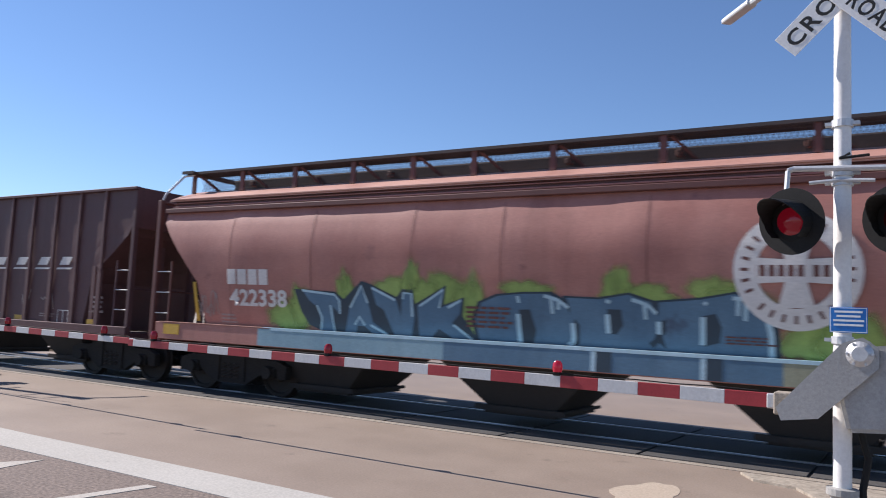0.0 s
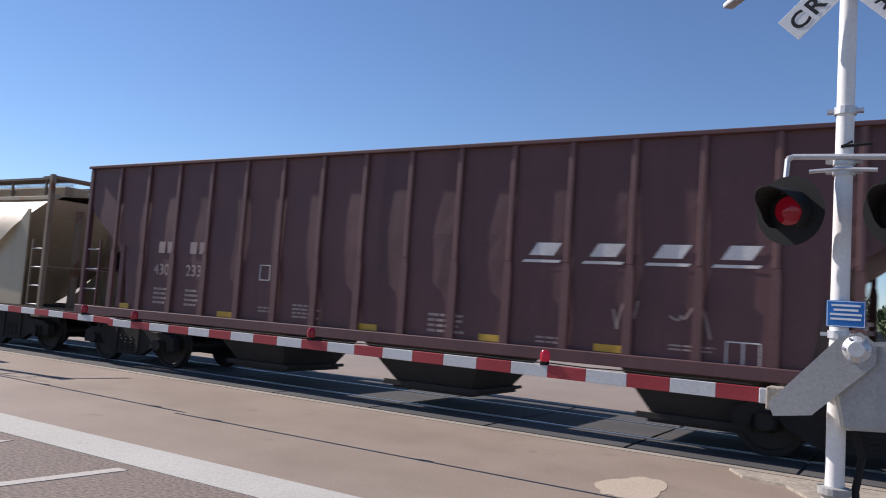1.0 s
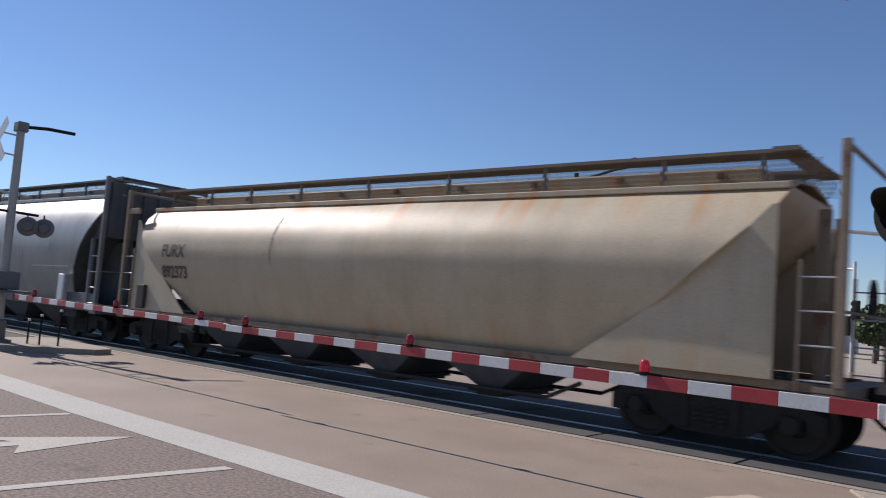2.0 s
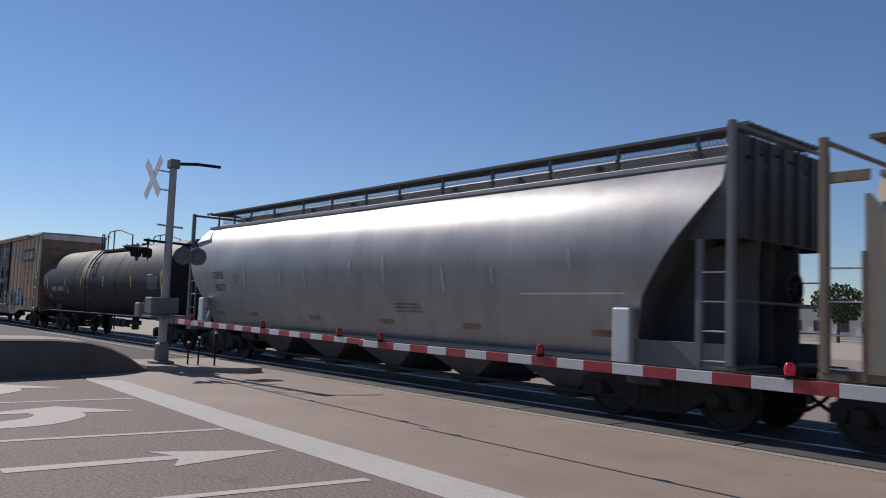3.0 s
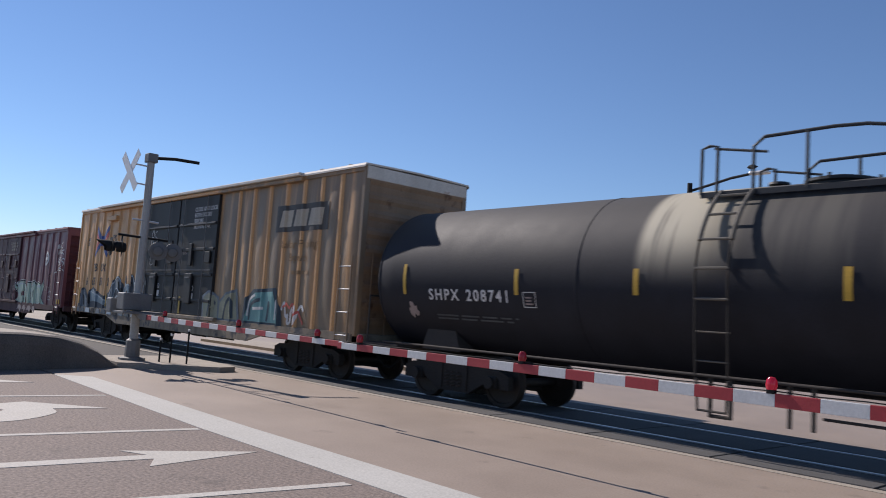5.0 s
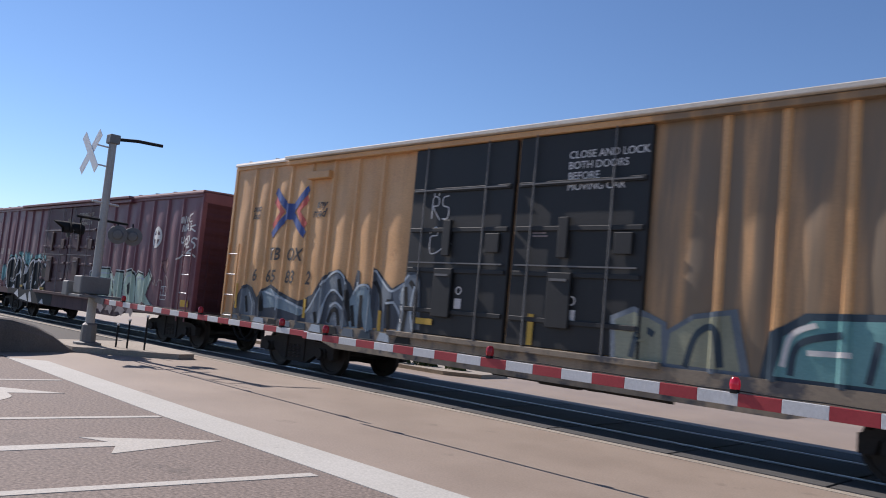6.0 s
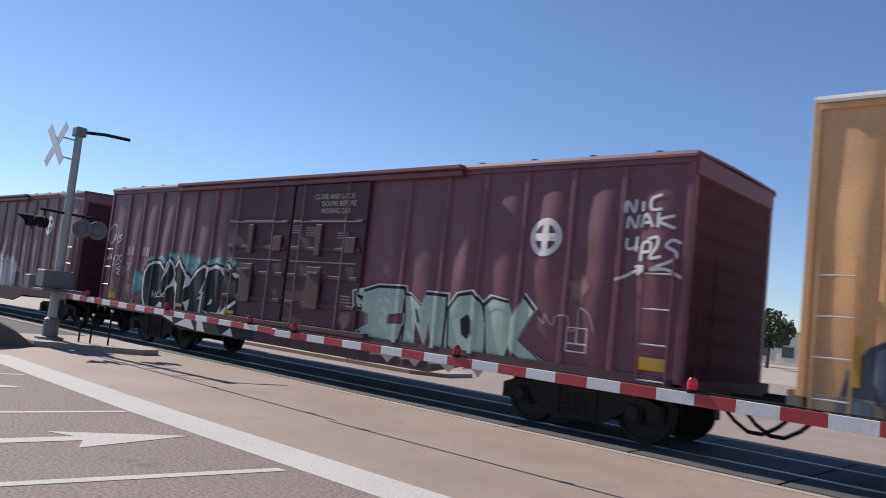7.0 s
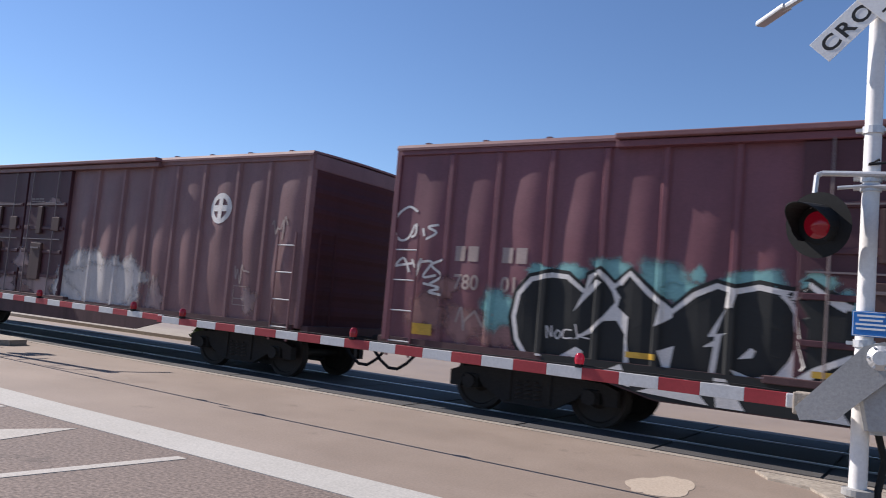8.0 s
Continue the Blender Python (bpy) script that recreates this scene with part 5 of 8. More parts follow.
# 2: brown ribbed hopper
def ribbed_hopper(u0, u1):
    c, h = (u0 + u1) / 2, (u1 - u0) / 2
    car = railcar("ribbed_hopper_car", c, "dull brown ribbed steel hopper car, rolling on the track")
    z0, z1 = 1.02, 4.06
    left, right = interp([(1.0, -h + 1.6), (2.2, -h + 1.35), (3.2, -h + 0.06), (4.1, -h)]), interp([(1.0, h - 1.6), (2.2, h - 1.35), (3.2, h - 0.06), (4.1, h)])
    zs = np.linspace(z0, z1, 10)
    part("body", shell_side([(1.50, z) for z in zs], left, right, dents_soft, 7), BROWN, car)
    for s in (-1, 1):
        part("top_chord", box(-h, h, s * 1.52 - 0.06, s * 1.52 + 0.06, z1 - 0.05, z1 + 0.01, 0.01), BROWN, car)
        part("side_sill", box(-h, h, s * 1.52 - 0.07, s * 1.52 + 0.07, z0 - 0.05, z0 + 0.12, 0.012), BROWN, car)
        part("top_plate", box(s * (h - 0.06) - 0.05, s * (h - 0.06) + 0.05, -1.5, 1.5, 3.2, z1, 0.01), BROWN, car)
    n = 16
    step = (u1 - u0 - 2.1) / (n - 1)
    ribs = [-h + 1.05 + i * step for i in range(n)]
    lower = slab([(-0.06, 0), (0.06, 0), (0.06, 1.18), (0.04, 1.3), (-0.04, 1.3), (-0.06, 1.18)], -0.062, 0)
    first_lo, first_hi = None, None
    for x in ribs:
        for s in (-1, 1):
            m = pose(x, s * 1.505, z0, 0, 0, 0 if s < 0 else 180)
            if first_lo is None:
                first_lo = part("lower_rib", lower, BROWN_RIB, car)
                first_hi = part("upper_rib", box(-0.04, 0.04, -0.05, 0, 1.3, z1 - z0 - 0.02, 0.012), BROWN_RIB, car)
                first_lo.matrix_basis = first_hi.matrix_basis = m
            else:
                share(first_lo, car, m)
                share(first_hi, car, m)
    SIDES[car.name] = (lambda x, z: -1.50 + dents_soft(x, z, 7) - 0.004, list(np.arange(-h, h, 0.3)))
    for s, x in ((-1, -h), (1, h)):
        hopper_end(car, x, s, 4.0, BROWN, 1.02, 1.4)
        coupler(car, x, s)
        for y in (-1.47, 1.47):
            part("side_post", box(x - s * 1.3 - 0.06, x - s * 1.3 + 0.06, y - 0.05, y + 0.05, z0, 2.4), BROWN_RIB, car)
    for x in (-28.4 - c, -15.05 - c):
        truck(car, x)
    for a, b in ((-25.9, -24.0), (-22.3, -20.0), (-17.95, -16.1)):
        chute(car, a - c, b - c, 1.0, 0.2, UNDER, 1.2)
    centre_sill(car, -h, -h + 2.6)
    centre_sill(car, h - 2.6, h)
    fx = lambda u: u - c
    for k, u in enumerate((-19.27, -18.37, -17.5, -16.65)):
        mark("company_block", poly2([[(fx(u) + 0.05, 2.42), (fx(u) + 0.42, 2.42), (fx(u) + 0.54, 2.60), (fx(u) + 0.17, 2.60)], [(fx(u) - 0.06, 2.32), (fx(u) + 0.5, 2.32), (fx(u) + 0.54, 2.36), (fx(u) - 0.02, 2.36)]]), SPRAY_WHITE, car, "white company lettering as slanted blocks", 1)
    for text, u, z in (("430", -27.25, 1.86), ("233", -26.33, 1.86)):
        mark("car_number", words(text, fx(u), z, 0.30, 0.004), SPRAY_GHOST, car, "faded white car number", 1)
    mark("company_block", poly2([[(fx(u), 2.28), (fx(u) + 0.18, 2.28), (fx(u) + 0.18, 2.5), (fx(u), 2.5)] for u in (-27.15, -26.9, -26.25, -26.0)]), SPRAY_GHOST, car, "faded company lettering as blocks", 1)
    for k, (u, z, w, hh, r) in enumerate(((-27.2, 1.3, 0.4, 0.35, 4), (-26.3, 1.3, 0.4, 0.35, 4), (-20.85, 1.22, 0.65, 0.32, 4), (-24.4, 1.3, 0.5, 0.12, 2), (-23.6, 1.25, 0.6, 0.26, 4), (-19.05, 1.2, 0.5, 0.12, 2), (-17.2, 1.25, 0.6, 0.1, 2), (-15.35, 1.4, 0.5, 0.4, 4))):
        mark("small_writing", bars(fx(u), z, w, hh, r, k), SPRAY_GHOST, car, "small faded writing as bars", 1)
    for u in (-28.3, -25.4, -22.2, -19.95, -18.2, -15.4):
        mark("yellow_patch", poly2([[(fx(u), 1.15), (fx(u) + 0.4, 1.15), (fx(u) + 0.4, 1.25), (fx(u), 1.25)]]), SAFETY, car, "worn yellow reflector patch", 1)
    q, w = fx(-16.49), 0.39
    mark("data_panel", strokes([[(q, 1.07), (q + w, 1.07), (q + w, 1.41), (q, 1.41), (q, 1.07)], [(q + w / 2, 1.07), (q + w / 2, 1.41)], [(q, 1.13), (q + w, 1.13)]], 0.022, False), SPRAY_WHITE, car, "white outlined data panel", 1)
    mark("data_panel", strokes([[(fx(-24.42), 1.86), (fx(-24.19), 1.86), (fx(-24.19), 2.12), (fx(-24.42), 2.12), (fx(-24.42), 1.86)]], 0.02, False), SPRAY_WHITE, car, "white outlined data panel", 1)
    mark("tag", strokes([scribble(fx(-17.2), 1.4, 0.5, 0.5, 11, 8), scribble(fx(-17.95), 1.4, 0.35, 0.5, 12, 8)], 0.03), SPRAY_GHOST, car, "faint grey tag", 1)
    return car


ribbed_hopper(-29.55, -14.0)

# 3: tan covered hopper
ROUND = [(1.12, 0.98), (1.27, 1.25), (1.42, 1.65), (1.53, 2.0), (1.59, 2.35), (1.60, 2.5), (1.55, 2.78), (1.43, 3.03), (1.26, 3.26), (1.08, 3.42), (0.98, 3.50)]
c3, o3 = curved_hopper(
    "covered_hopper_car", "weathered tan covered hopper car with rust stains, rolling on track", -47.75, -30.9, ROUND,
    [(0.98, -44.5), (1.3, -44.9), (2.0, -45.8), (2.7, -46.5), (3.2, -46.85), (3.52, -46.9)], [(0.98, -34.6), (1.3, -34.1), (2.0, -33.1), (2.7, -32.3), (3.2, -31.8), (3.5, -31.7)],
    (TAN, TAN_TRIM, TAN), 3.66, 4.01, [(-1.0, 3.50), (-0.7, 3.62), (0, 3.70), (0.7, 3.62), (1.0, 3.50)], [-46.3, -44.7, -43.2, -41.5, -39.5, -37.5, -35.5, -33.5, -32.1], (-46.1, -32.6),
    [(k - 1.2, k + 1.2) for k in (-43.7, -41.28, -38.86, -36.44)], (1.24, 0.90, 1.02), False, dents_soft, 3, (True, True), 1.0, 0.0, 0.28)
fx3 = lambda u: u - o3
mark("reporting_mark", words("FURX", fx3(-45.52), 2.30, 0.42, 0.006, 0.12, 0.95, 0.92), STENCIL_DARK, c3, "dark stencilled reporting mark", 1)
mark("car_number", words("892373", fx3(-45.55), 1.83, 0.38, 0.014, 0.08, 0.95, 0.96), STENCIL_DARK, c3, "dark stencilled car number", 1)
# Dark box drawn where the end plate has a dark hole.
part("hole_block", box(fx3(-46.55), fx3(-46.2), -1.56, -1.47, 1.05, 1.62, 0.03), UNDER, c3, "dark box in place of a hole in the end plate")
part("top_rail_plate", box(fx3(-47.45), fx3(-46.85), -1.52, -1.46, 3.36, 3.50, 0.01), TAN_TRIM, c3)
mark("dent_line", strokes([[(fx3(-41.5), 3.2), (fx3(-41.52), 2.6), (fx3(-41.5), 2.2)]], 0.03, False), TAN_TRIM, c3, "brown seam line", 1)

# 4: grey covered hopper
ROUND4 = [(1.12, 0.92), (1.27, 1.25), (1.42, 1.7), (1.53, 2.15), (1.59, 2.5), (1.60, 2.75), (1.57, 3.02), (1.49, 3.3), (1.34, 3.57), (1.15, 3.79), (0.95, 3.95)]
c4, o4 = curved_hopper(
    "covered_hopper_car", "light grey covered hopper car with scuffed sides, rolling on track", -67.1, -48.2, ROUND4,
    [(0.92, -65.7), (1.6, -66.05), (2.2, -66.5), (2.8, -66.78), (3.4, -66.86), (3.9, -66.82)], [(0.92, -50.4), (1.3, -50.3), (1.95, -50.1), (2.6, -49.6), (3.2, -49.1), (3.75, -48.75), (3.9, -48.7)],
    (GREY, GREY_TRIM, GREY), 4.10, 4.45, [(-1.0, 3.95), (-0.7, 4.06), (0, 4.14), (0.7, 4.06), (1.0, 3.95)], [-66.4, -65.3, -64.2, -62.8, -61.2, -59.8, -58.3, -57, -55.5, -54, -52.5, -51, -49.5], (-65.5, -50.1),
    [(k - 1.24, k + 1.24) for k in (-62.25, -59.73, -57.2, -54.67, -52.14)], (1.24, 0.84, 0.98), False, dents_soft, 5, (False, False), 0.98, 0.38)
fx4 = lambda u: u - o4
# slope sheets, bulkhead and webs coloured dark for end shade; low side plates
for ends, s in (([(0.95, -50.37), (1.3, -50.28), (1.95, -50.08), (2.6, -49.58), (3.2, -49.08), (3.75, -48.73), (3.93, -48.68)], 1), ([(0.95, -65.74), (1.6, -66.07), (2.2, -66.52), (2.8, -66.80), (3.4, -66.88), (3.88, -66.84)], -1)):
    bm = bmesh.new()
    wide = interp([(z, y) for y, z in ROUND4])
    rows = [[bm.verts.new((fx4(u) + s * d, y * wide(z) * 0.992, z)) for y in (-1, 1)] for d in (0.0, 0.012) for z, u in ends]
    half = len(ends)
    for a in range(half - 1):
        bm.faces.new((rows[half + a][0], rows[half + a][1], rows[half + a + 1][1], rows[half + a + 1][0]))
        for e in (0, 1):
            bm.faces.new((rows[a][e], rows[half + a][e], rows[half + a + 1][e], rows[a + 1][e]))
    bmesh.ops.recalc_face_normals(bm, faces=bm.faces)
    part("slope_sheet", bm, SHADE_AND_FADE_GREY, c4, "slope sheet coloured dark for its shade")
bulk = part("end_bulkhead", box(fx4(-48.74), fx4(-48.70), -1.36, 1.36, 2.78, 4.28, 0.01), SHADE_AND_FADE_GREY, c4, "end bulkhead coloured dark for its shade")
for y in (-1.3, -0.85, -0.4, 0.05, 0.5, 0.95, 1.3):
    part("stiffener", box(fx4(-48.70), fx4(-48.62), y - 0.03, y + 0.03, 2.8, 4.24), SHADE_AND_FADE_GREY, bulk)
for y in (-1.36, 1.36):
    part("bulkhead_wing", slab([(fx4(-48.72), 4.28), (fx4(-48.72), 2.75), (fx4(-49.4), 2.75), (fx4(-48.85), 3.6)], y - 0.015, y + 0.015), SHADE_AND_FADE_GREY, c4)
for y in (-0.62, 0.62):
    part("end_web", slab([(fx4(-48.7), 0.98), (fx4(-48.7), 2.78), (fx4(-49.5), 2.7), (fx4(-50.2), 1.9), (fx4(-50.3), 0.98)], y - 0.015, y + 0.015), SHADE_AND_FADE_GREY, c4)
for y in (-1.46, 1.46):
    part("end_side_plate", box(fx4(-50.25), fx4(-48.62), y - 0.02, y + 0.02, 0.82, 1.28, 0.006), GREY_TRIM, c4, "grey side plate of the end platform")
    part("end_post", box(fx4(-49.18), fx4(-49.08), y - 0.05, y + 0.03, 1.0, 2.75), GREY_TRIM, c4)
# Unseen plate and bolster, added to keep the space over the truck dark.
part("shade_plate", box(fx4(-50.6), fx4(-48.3), -1.44, 1.44, 0.88, 0.95), UNDER, c4, "unseen dark plate added to darken the truck space")
part("body_bolster", box(fx4(-50.4), fx4(-49.8), -1.4, 1.4, 0.60, 0.88, 0.02), UNDER, c4)
mark("reporting_mark", words("CEFX", fx4(-65.2), 2.32, 0.30, 0.002), STENCIL_DARK, c4, "dark stencilled reporting mark", 1)
mark("car_number", words("75577", fx4(-65.1), 1.96, 0.28, 0.002), STENCIL_DARK, c4, "dark stencilled car number", 1)
mark("data_panel", strokes([[(fx4(-63.8), 2.2), (fx4(-63.6), 2.2), (fx4(-63.6), 2.4), (fx4(-63.8), 2.4), (fx4(-63.8), 2.2)]], 0.02, False), STENCIL_DARK, c4, "small outlined square", 1)
mark("small_writing", bars(fx4(-56.35), 1.55, 1.0, 0.22, 3, 8), GREY_TRIM, c4, "small dark writing as bars", 1)
for u in (-65.3, -63.25, -60.0, -57.0, -54.3, -51.2):
    mark("yellow_patch", poly2([[(fx4(u), 1.28), (fx4(u) + 0.5, 1.28), (fx4(u) + 0.5, 1.38), (fx4(u), 1.38)]]), TAN_TRIM, c4, "worn yellow reflector patch", 1)
mark("scuff", strokes([[(fx4(-52.6), 1.95), (fx4(-50.4), 1.97)]], 0.03, False), SPRAY_WHITE, c4, "pale scuffed grab line", 1)
rng = random.Random(4)
SCUFF = paint("grey_scuff", (0.44, 0.446, 0.451), (0.495, 0.501, 0.506), 0.45, streak=0.7)
for k in range(9):
    u = -64.5 + k * 1.6 + rng.uniform(-0.3, 0.3)
    z, w, hh = rng.uniform(2.2, 2.6), rng.uniform(0.025, 0.06), rng.uniform(0.15, 0.35)
    mark("scuff", poly2([blob(fx4(u), z, w, hh, 70 + k, 0.2, 14)]), SCUFF, c4, "pale worn patch", 1)
for u, mtl in ((-50.35, GALV), (-65.75, GALV)):
    part("pump_box", box(fx4(u) - 0.16, fx4(u) + 0.16, -1.66, -1.5, 0.9, 1.75, 0.03), mtl, c4, "pale steel step guard")
part("air_pipes", pipe([(fx4(-66.6), -0.9, 1.4), (fx4(-66.3), -1.0, 1.8), (fx4(-66.0), -1.2, 1.45), (fx4(-65.95), -1.3, 1.05)], 0.07), GALV, c4, "bent silver air pipe")

# 5: black tank car
def tank_car(u0, u1):
    c, h = (u0 + u1) / 2, (u1 - u0) / 2
    car = railcar("tank_car", c, "black cylindrical tank car with spilled residue, rolling on track")
    r, zc = 1.50, 2.36
    hd = 0.42
    rings = [(-h, 0.02)] + [(-h + hd * (1 - math.cos(a)), r * math.sin(a)) for a in np.linspace(0.15, math.pi / 2, 9)]
    rings += [(x, r) for x in np.linspace(-h + hd + 0.5, h - hd - 0.5, 8)] + [(h - hd * (1 - math.cos(a)), r * math.sin(a)) for a in np.linspace(math.pi / 2, 0.15, 9)] + [(h, 0.02)]
    bm = lathe(rings, "x", 64)
    bmesh.ops.translate(bm, verts=bm.verts, vec=(0, 0, zc))
    smooth(part("tank_shell", bm, TANK_BLACK, car))
    SIDES[car.name] = (lambda x, z: -math.sqrt(max(0.0, (r + 0.004) ** 2 - (z - zc) ** 2)), [], 0.03)
    for x in (-h + hd, h - hd, -h / 3, h / 3):
        bm = lathe([(x - 0.02, r), (x - 0.012, r + 0.008), (x + 0.012, r + 0.008), (x + 0.02, r)], "x", 64)
        bmesh.ops.translate(bm, verts=bm.verts, vec=(0, 0, zc))
        part("weld_band", bm, TANK_BLACK, car)
    for s in (-1, 1):
        x = s * (h - 0.2)
        bm = box(min(x, x - s * 2.9), max(x, x - s * 2.9), -0.35, 0.35, 0.70, 0.98, 0.02)
        add_box(bm, min(x, x + s * 0.25), max(x, x + s * 0.25), -1.45, 1.45, 0.80, 0.98, 0.015)
        add_box(bm, min(x, x - s * 0.9), max(x, x - s * 0.9), -1.45, 1.45, 0.93, 0.98)
        part("end_platform", bm, UNDER, car)
        bm = slab([(-0.55, 0.95), (0.55, 0.95), (0.4, 1.35), (-0.4, 1.35)], -1.1, 1.1)
        bmesh.ops.translate(bm, verts=bm.verts, vec=(s * (h - 2.0), 0, 0))
        part("saddle", bm, UNDER, car)
        rail_ = [(x + s * 0.15, -1.42, 0.95), (x + s * 0.15, -1.42, 1.95), (x + s * 0.15, 1.42, 1.95), (x + s * 0.15, 1.42, 0.95)]
        part("end_rail", pipe(rail_, 0.022), UNDER, car)
        coupler(car, s * (h + 0.05), s)
    for y in (-1.42, 1.42):
        part("side_rail", pipe([(-h + 0.6, y, 1.02), (h - 0.6, y, 1.02)], 0.022), UNDER, car)
    fx = lambda u: u - c
    # platform, railings and valve gear on the crown
    xa, xb = fx(-77.95), fx(-74.2)
    bm = bmesh.new()
    for y0, y1 in ((-0.95, -0.5), (0.5, 0.95)):
        for i in range(44):
            x = xa + (xb - xa) * i / 44
            add_box(bm, x, x + 0.05, y0, y1, 3.64, 3.67)
        add_box(bm, xa, xb, y0 - 0.02, y0 + 0.02, 3.60, 3.68)
        add_box(bm, xa, xb, y1 - 0.02, y1 + 0.02, 3.60, 3.68)
    part("crown_platform", bm, TANK_RAIL, car)
    for y in (-0.95, 0.95):
        part("handrail", pipe([(xa, y, 3.65), (xa, y, 4.34), (xa + 0.12, y, 4.38), (xa + 0.25, y, 4.36), (xa + 0.25, y, 3.65)], 0.026), TANK_RAIL, car)
        part("handrail", pipe([(xa + 0.8, y, 3.65), (xa + 0.8, y, 4.3), (xa + 0.95, y, 4.42), (xa + 1.9, y, 4.44), (xa + 2.3, y, 4.42), (xb, y, 4.16), (xb, y, 3.65)], 0.026), TANK_RAIL, car)
        part("handrail_post", rod((xa + 1.55, y, 3.65), (xa + 1.55, y, 4.43), 0.026, seg=8), TANK_RAIL, car)
        part("handrail", pipe([(xa + 0.2, y, 4.33), (xa + 1.0, y, 4.2)], 0.02), TANK_RAIL, car)
    bm = lathe([(3.70, 0.45), (3.82, 0.45), (3.84, 0.5), (3.88, 0.5), (3.90, 0.3), (3.93, 0.28), (3.94, 0.02)], "z", 24)
    bmesh.ops.translate(bm, verts=bm.verts, vec=(fx(-76.3), 0, 0))
    dome = part("manway", bm, TANK_RAIL, car)
    for k in range(8):
        a = k * math.pi / 4
        part("bolt", rod((fx(-76.3) + 0.5 * math.cos(a), 0.46 * math.sin(a), 3.86), (fx(-76.3) + 0.5 * math.cos(a), 0.46 * math.sin(a), 3.93), 0.025, seg=6), TANK_RAIL, dome)
    for dx, hh in ((-0.9, 0.12), (0.9, 0.14), (1.4, 0.1)):
        bm = lathe([(3.75, 0.12), (3.80 + hh * 0.6, 0.11), (3.81 + hh * 0.7, 0.16), (3.81 + hh, 0.15), (3.82 + hh, 0.02)], "z", 14)
        bmesh.ops.translate(bm, verts=bm.verts, vec=(fx(-76.3) + dx, 0, 0))
        part("valve", bm, TANK_RAIL, car)
    # curved side ladder
    for dx in (-0.24, 0.24):
        pts = [(fx(-77.38) + dx, -(r + 0.12) * math.sin(a), zc + (r + 0.12) * math.cos(a)) for a in np.linspace(0.62, 1.75, 12)]
        part("ladder_stile", pipe(pts[:7], 0.032), STILE_TAN, car, "dusty upper ladder stile")
        part("ladder_stile", pipe(pts[6:] + [(fx(-77.38) + dx, -1.52, 1.0)], 0.016), TRUCK, car)
    for a in np.linspace(0.7, 1.75, 5):
        y, z = -(r + 0.12) * math.sin(a), zc + (r + 0.12) * math.cos(a)
        part("rung", rod((fx(-77.63), y, z), (fx(-77.13), y, z), 0.02, seg=6), STILE_TAN, car)
    for z in (1.62, 1.22):
        part("rung", rod((fx(-77.63), -1.52, z), (fx(-77.13), -1.52, z), 0.012, seg=6), STILE_TAN, car)
    part("step", pipe([(fx(-77.6), -1.52, 0.98), (fx(-77.58), -1.5, 0.55), (fx(-77.16), -1.5, 0.55), (fx(-77.14), -1.52, 0.98)], 0.022), UNDER, car)
    # marks
    for u, z0, z1, w in ((-84.05, 2.0, 2.6, 0.09), (-81.05, 2.05, 2.5, 0.09), (-78.65, 2.1, 2.5, 0.09), (-75.65, 2.1, 2.52, 0.1), (-72.45, 2.08, 2.5, 0.1), (-69.5, 1.7, 2.66, 0.12)):
        mark("reflector", poly2([[(fx(u) - w / 2, z0), (fx(u) + w / 2, z0), (fx(u) + w / 2, z1), (fx(u) - w / 2, z1)]]), SAFETY, car, "yellow reflector strip", 1)
    mark("reporting_mark", words("SHPX", fx(-83.33), 1.92, 0.29, 0.006, 0, 1.3), SPRAY_WHITE, car, "white stencilled reporting mark", 1)
    mark("car_number", words("208741", fx(-82.3), 1.92, 0.29, 0.006, 0, 1.3), SPRAY_WHITE, car, "white stencilled car number", 1)
    mark("data_panel", poly2([[(fx(-70.8), 2.0), (fx(-69.72), 2.0), (fx(-69.72), 2.46), (fx(-70.8), 2.46)]]), TANK_RAIL, car, "grey data panel", 1)
    mark("small_writing", bars(fx(-70.78), 2.02, 1.05, 0.44, 12, 5), CASTING_DARK, car, "rows of small writing as bars", 2)
    mark("small_writing", bars(fx(-70.8), 2.50, 0.55, 0.07, 1, 6), SPRAY_WHITE, car, "small white heading as bars", 2)
    mark("small_writing", bars(fx(-72.3), 1.45, 0.4, 0.08, 2, 9), SPRAY_GHOST, car, "small writing as bars", 1)
    q = fx(-80.9)
    mark("data_panel", strokes([[(q, 1.85), (q + 0.27, 1.85), (q + 0.27, 2.1), (q, 2.1), (q, 1.85)]], 0.016, False), SPRAY_WHITE, car, "small white outlined square", 1)
    mark("small_writing", bars(q + 0.05, 1.89, 0.16, 0.16, 3, 3), SPRAY_GHOST, car, "small writing as bars", 2)
    mark("small_writing", bars(fx(-83.2), 1.56, 2.2, 0.12, 2, 6), SHADE_AND_FADE_GREY, car, "faded writing as bars", 1)
    mark("chipped_patch", poly2([blob(fx(-83.87), 1.7, 0.13, 0.13, 301, 0.4)]), SPRAY_GHOST, car, "pale chipped patch", 1)
    for x in (-82.9 - c, -69.6 - c):
        truck(car, x)
    part("bottom_outlet", rod((fx(-75.4), -0.2, 0.42), (fx(-75.4), -0.2, 0.95), 0.14, seg=12), UNDER, car)
    part("outlet_skid", box(fx(-76.1), fx(-74.7), -0.35, -0.2, 0.62, 0.80), UNDER, car)
    for dx in (-0.5, -0.2, 0.6, 0.9, 2.1, 2.4):
        part("hanger", rod((fx(-77.0) + dx, -1.3, 0.45), (fx(-77.0) + dx, -1.3, 1.0), 0.03, seg=6), UNDER, car)
    part("step_bar", rod((fx(-77.5), -1.3, 0.47), (fx(-77.2), -1.3, 0.47), 0.025, seg=6), UNDER, car)
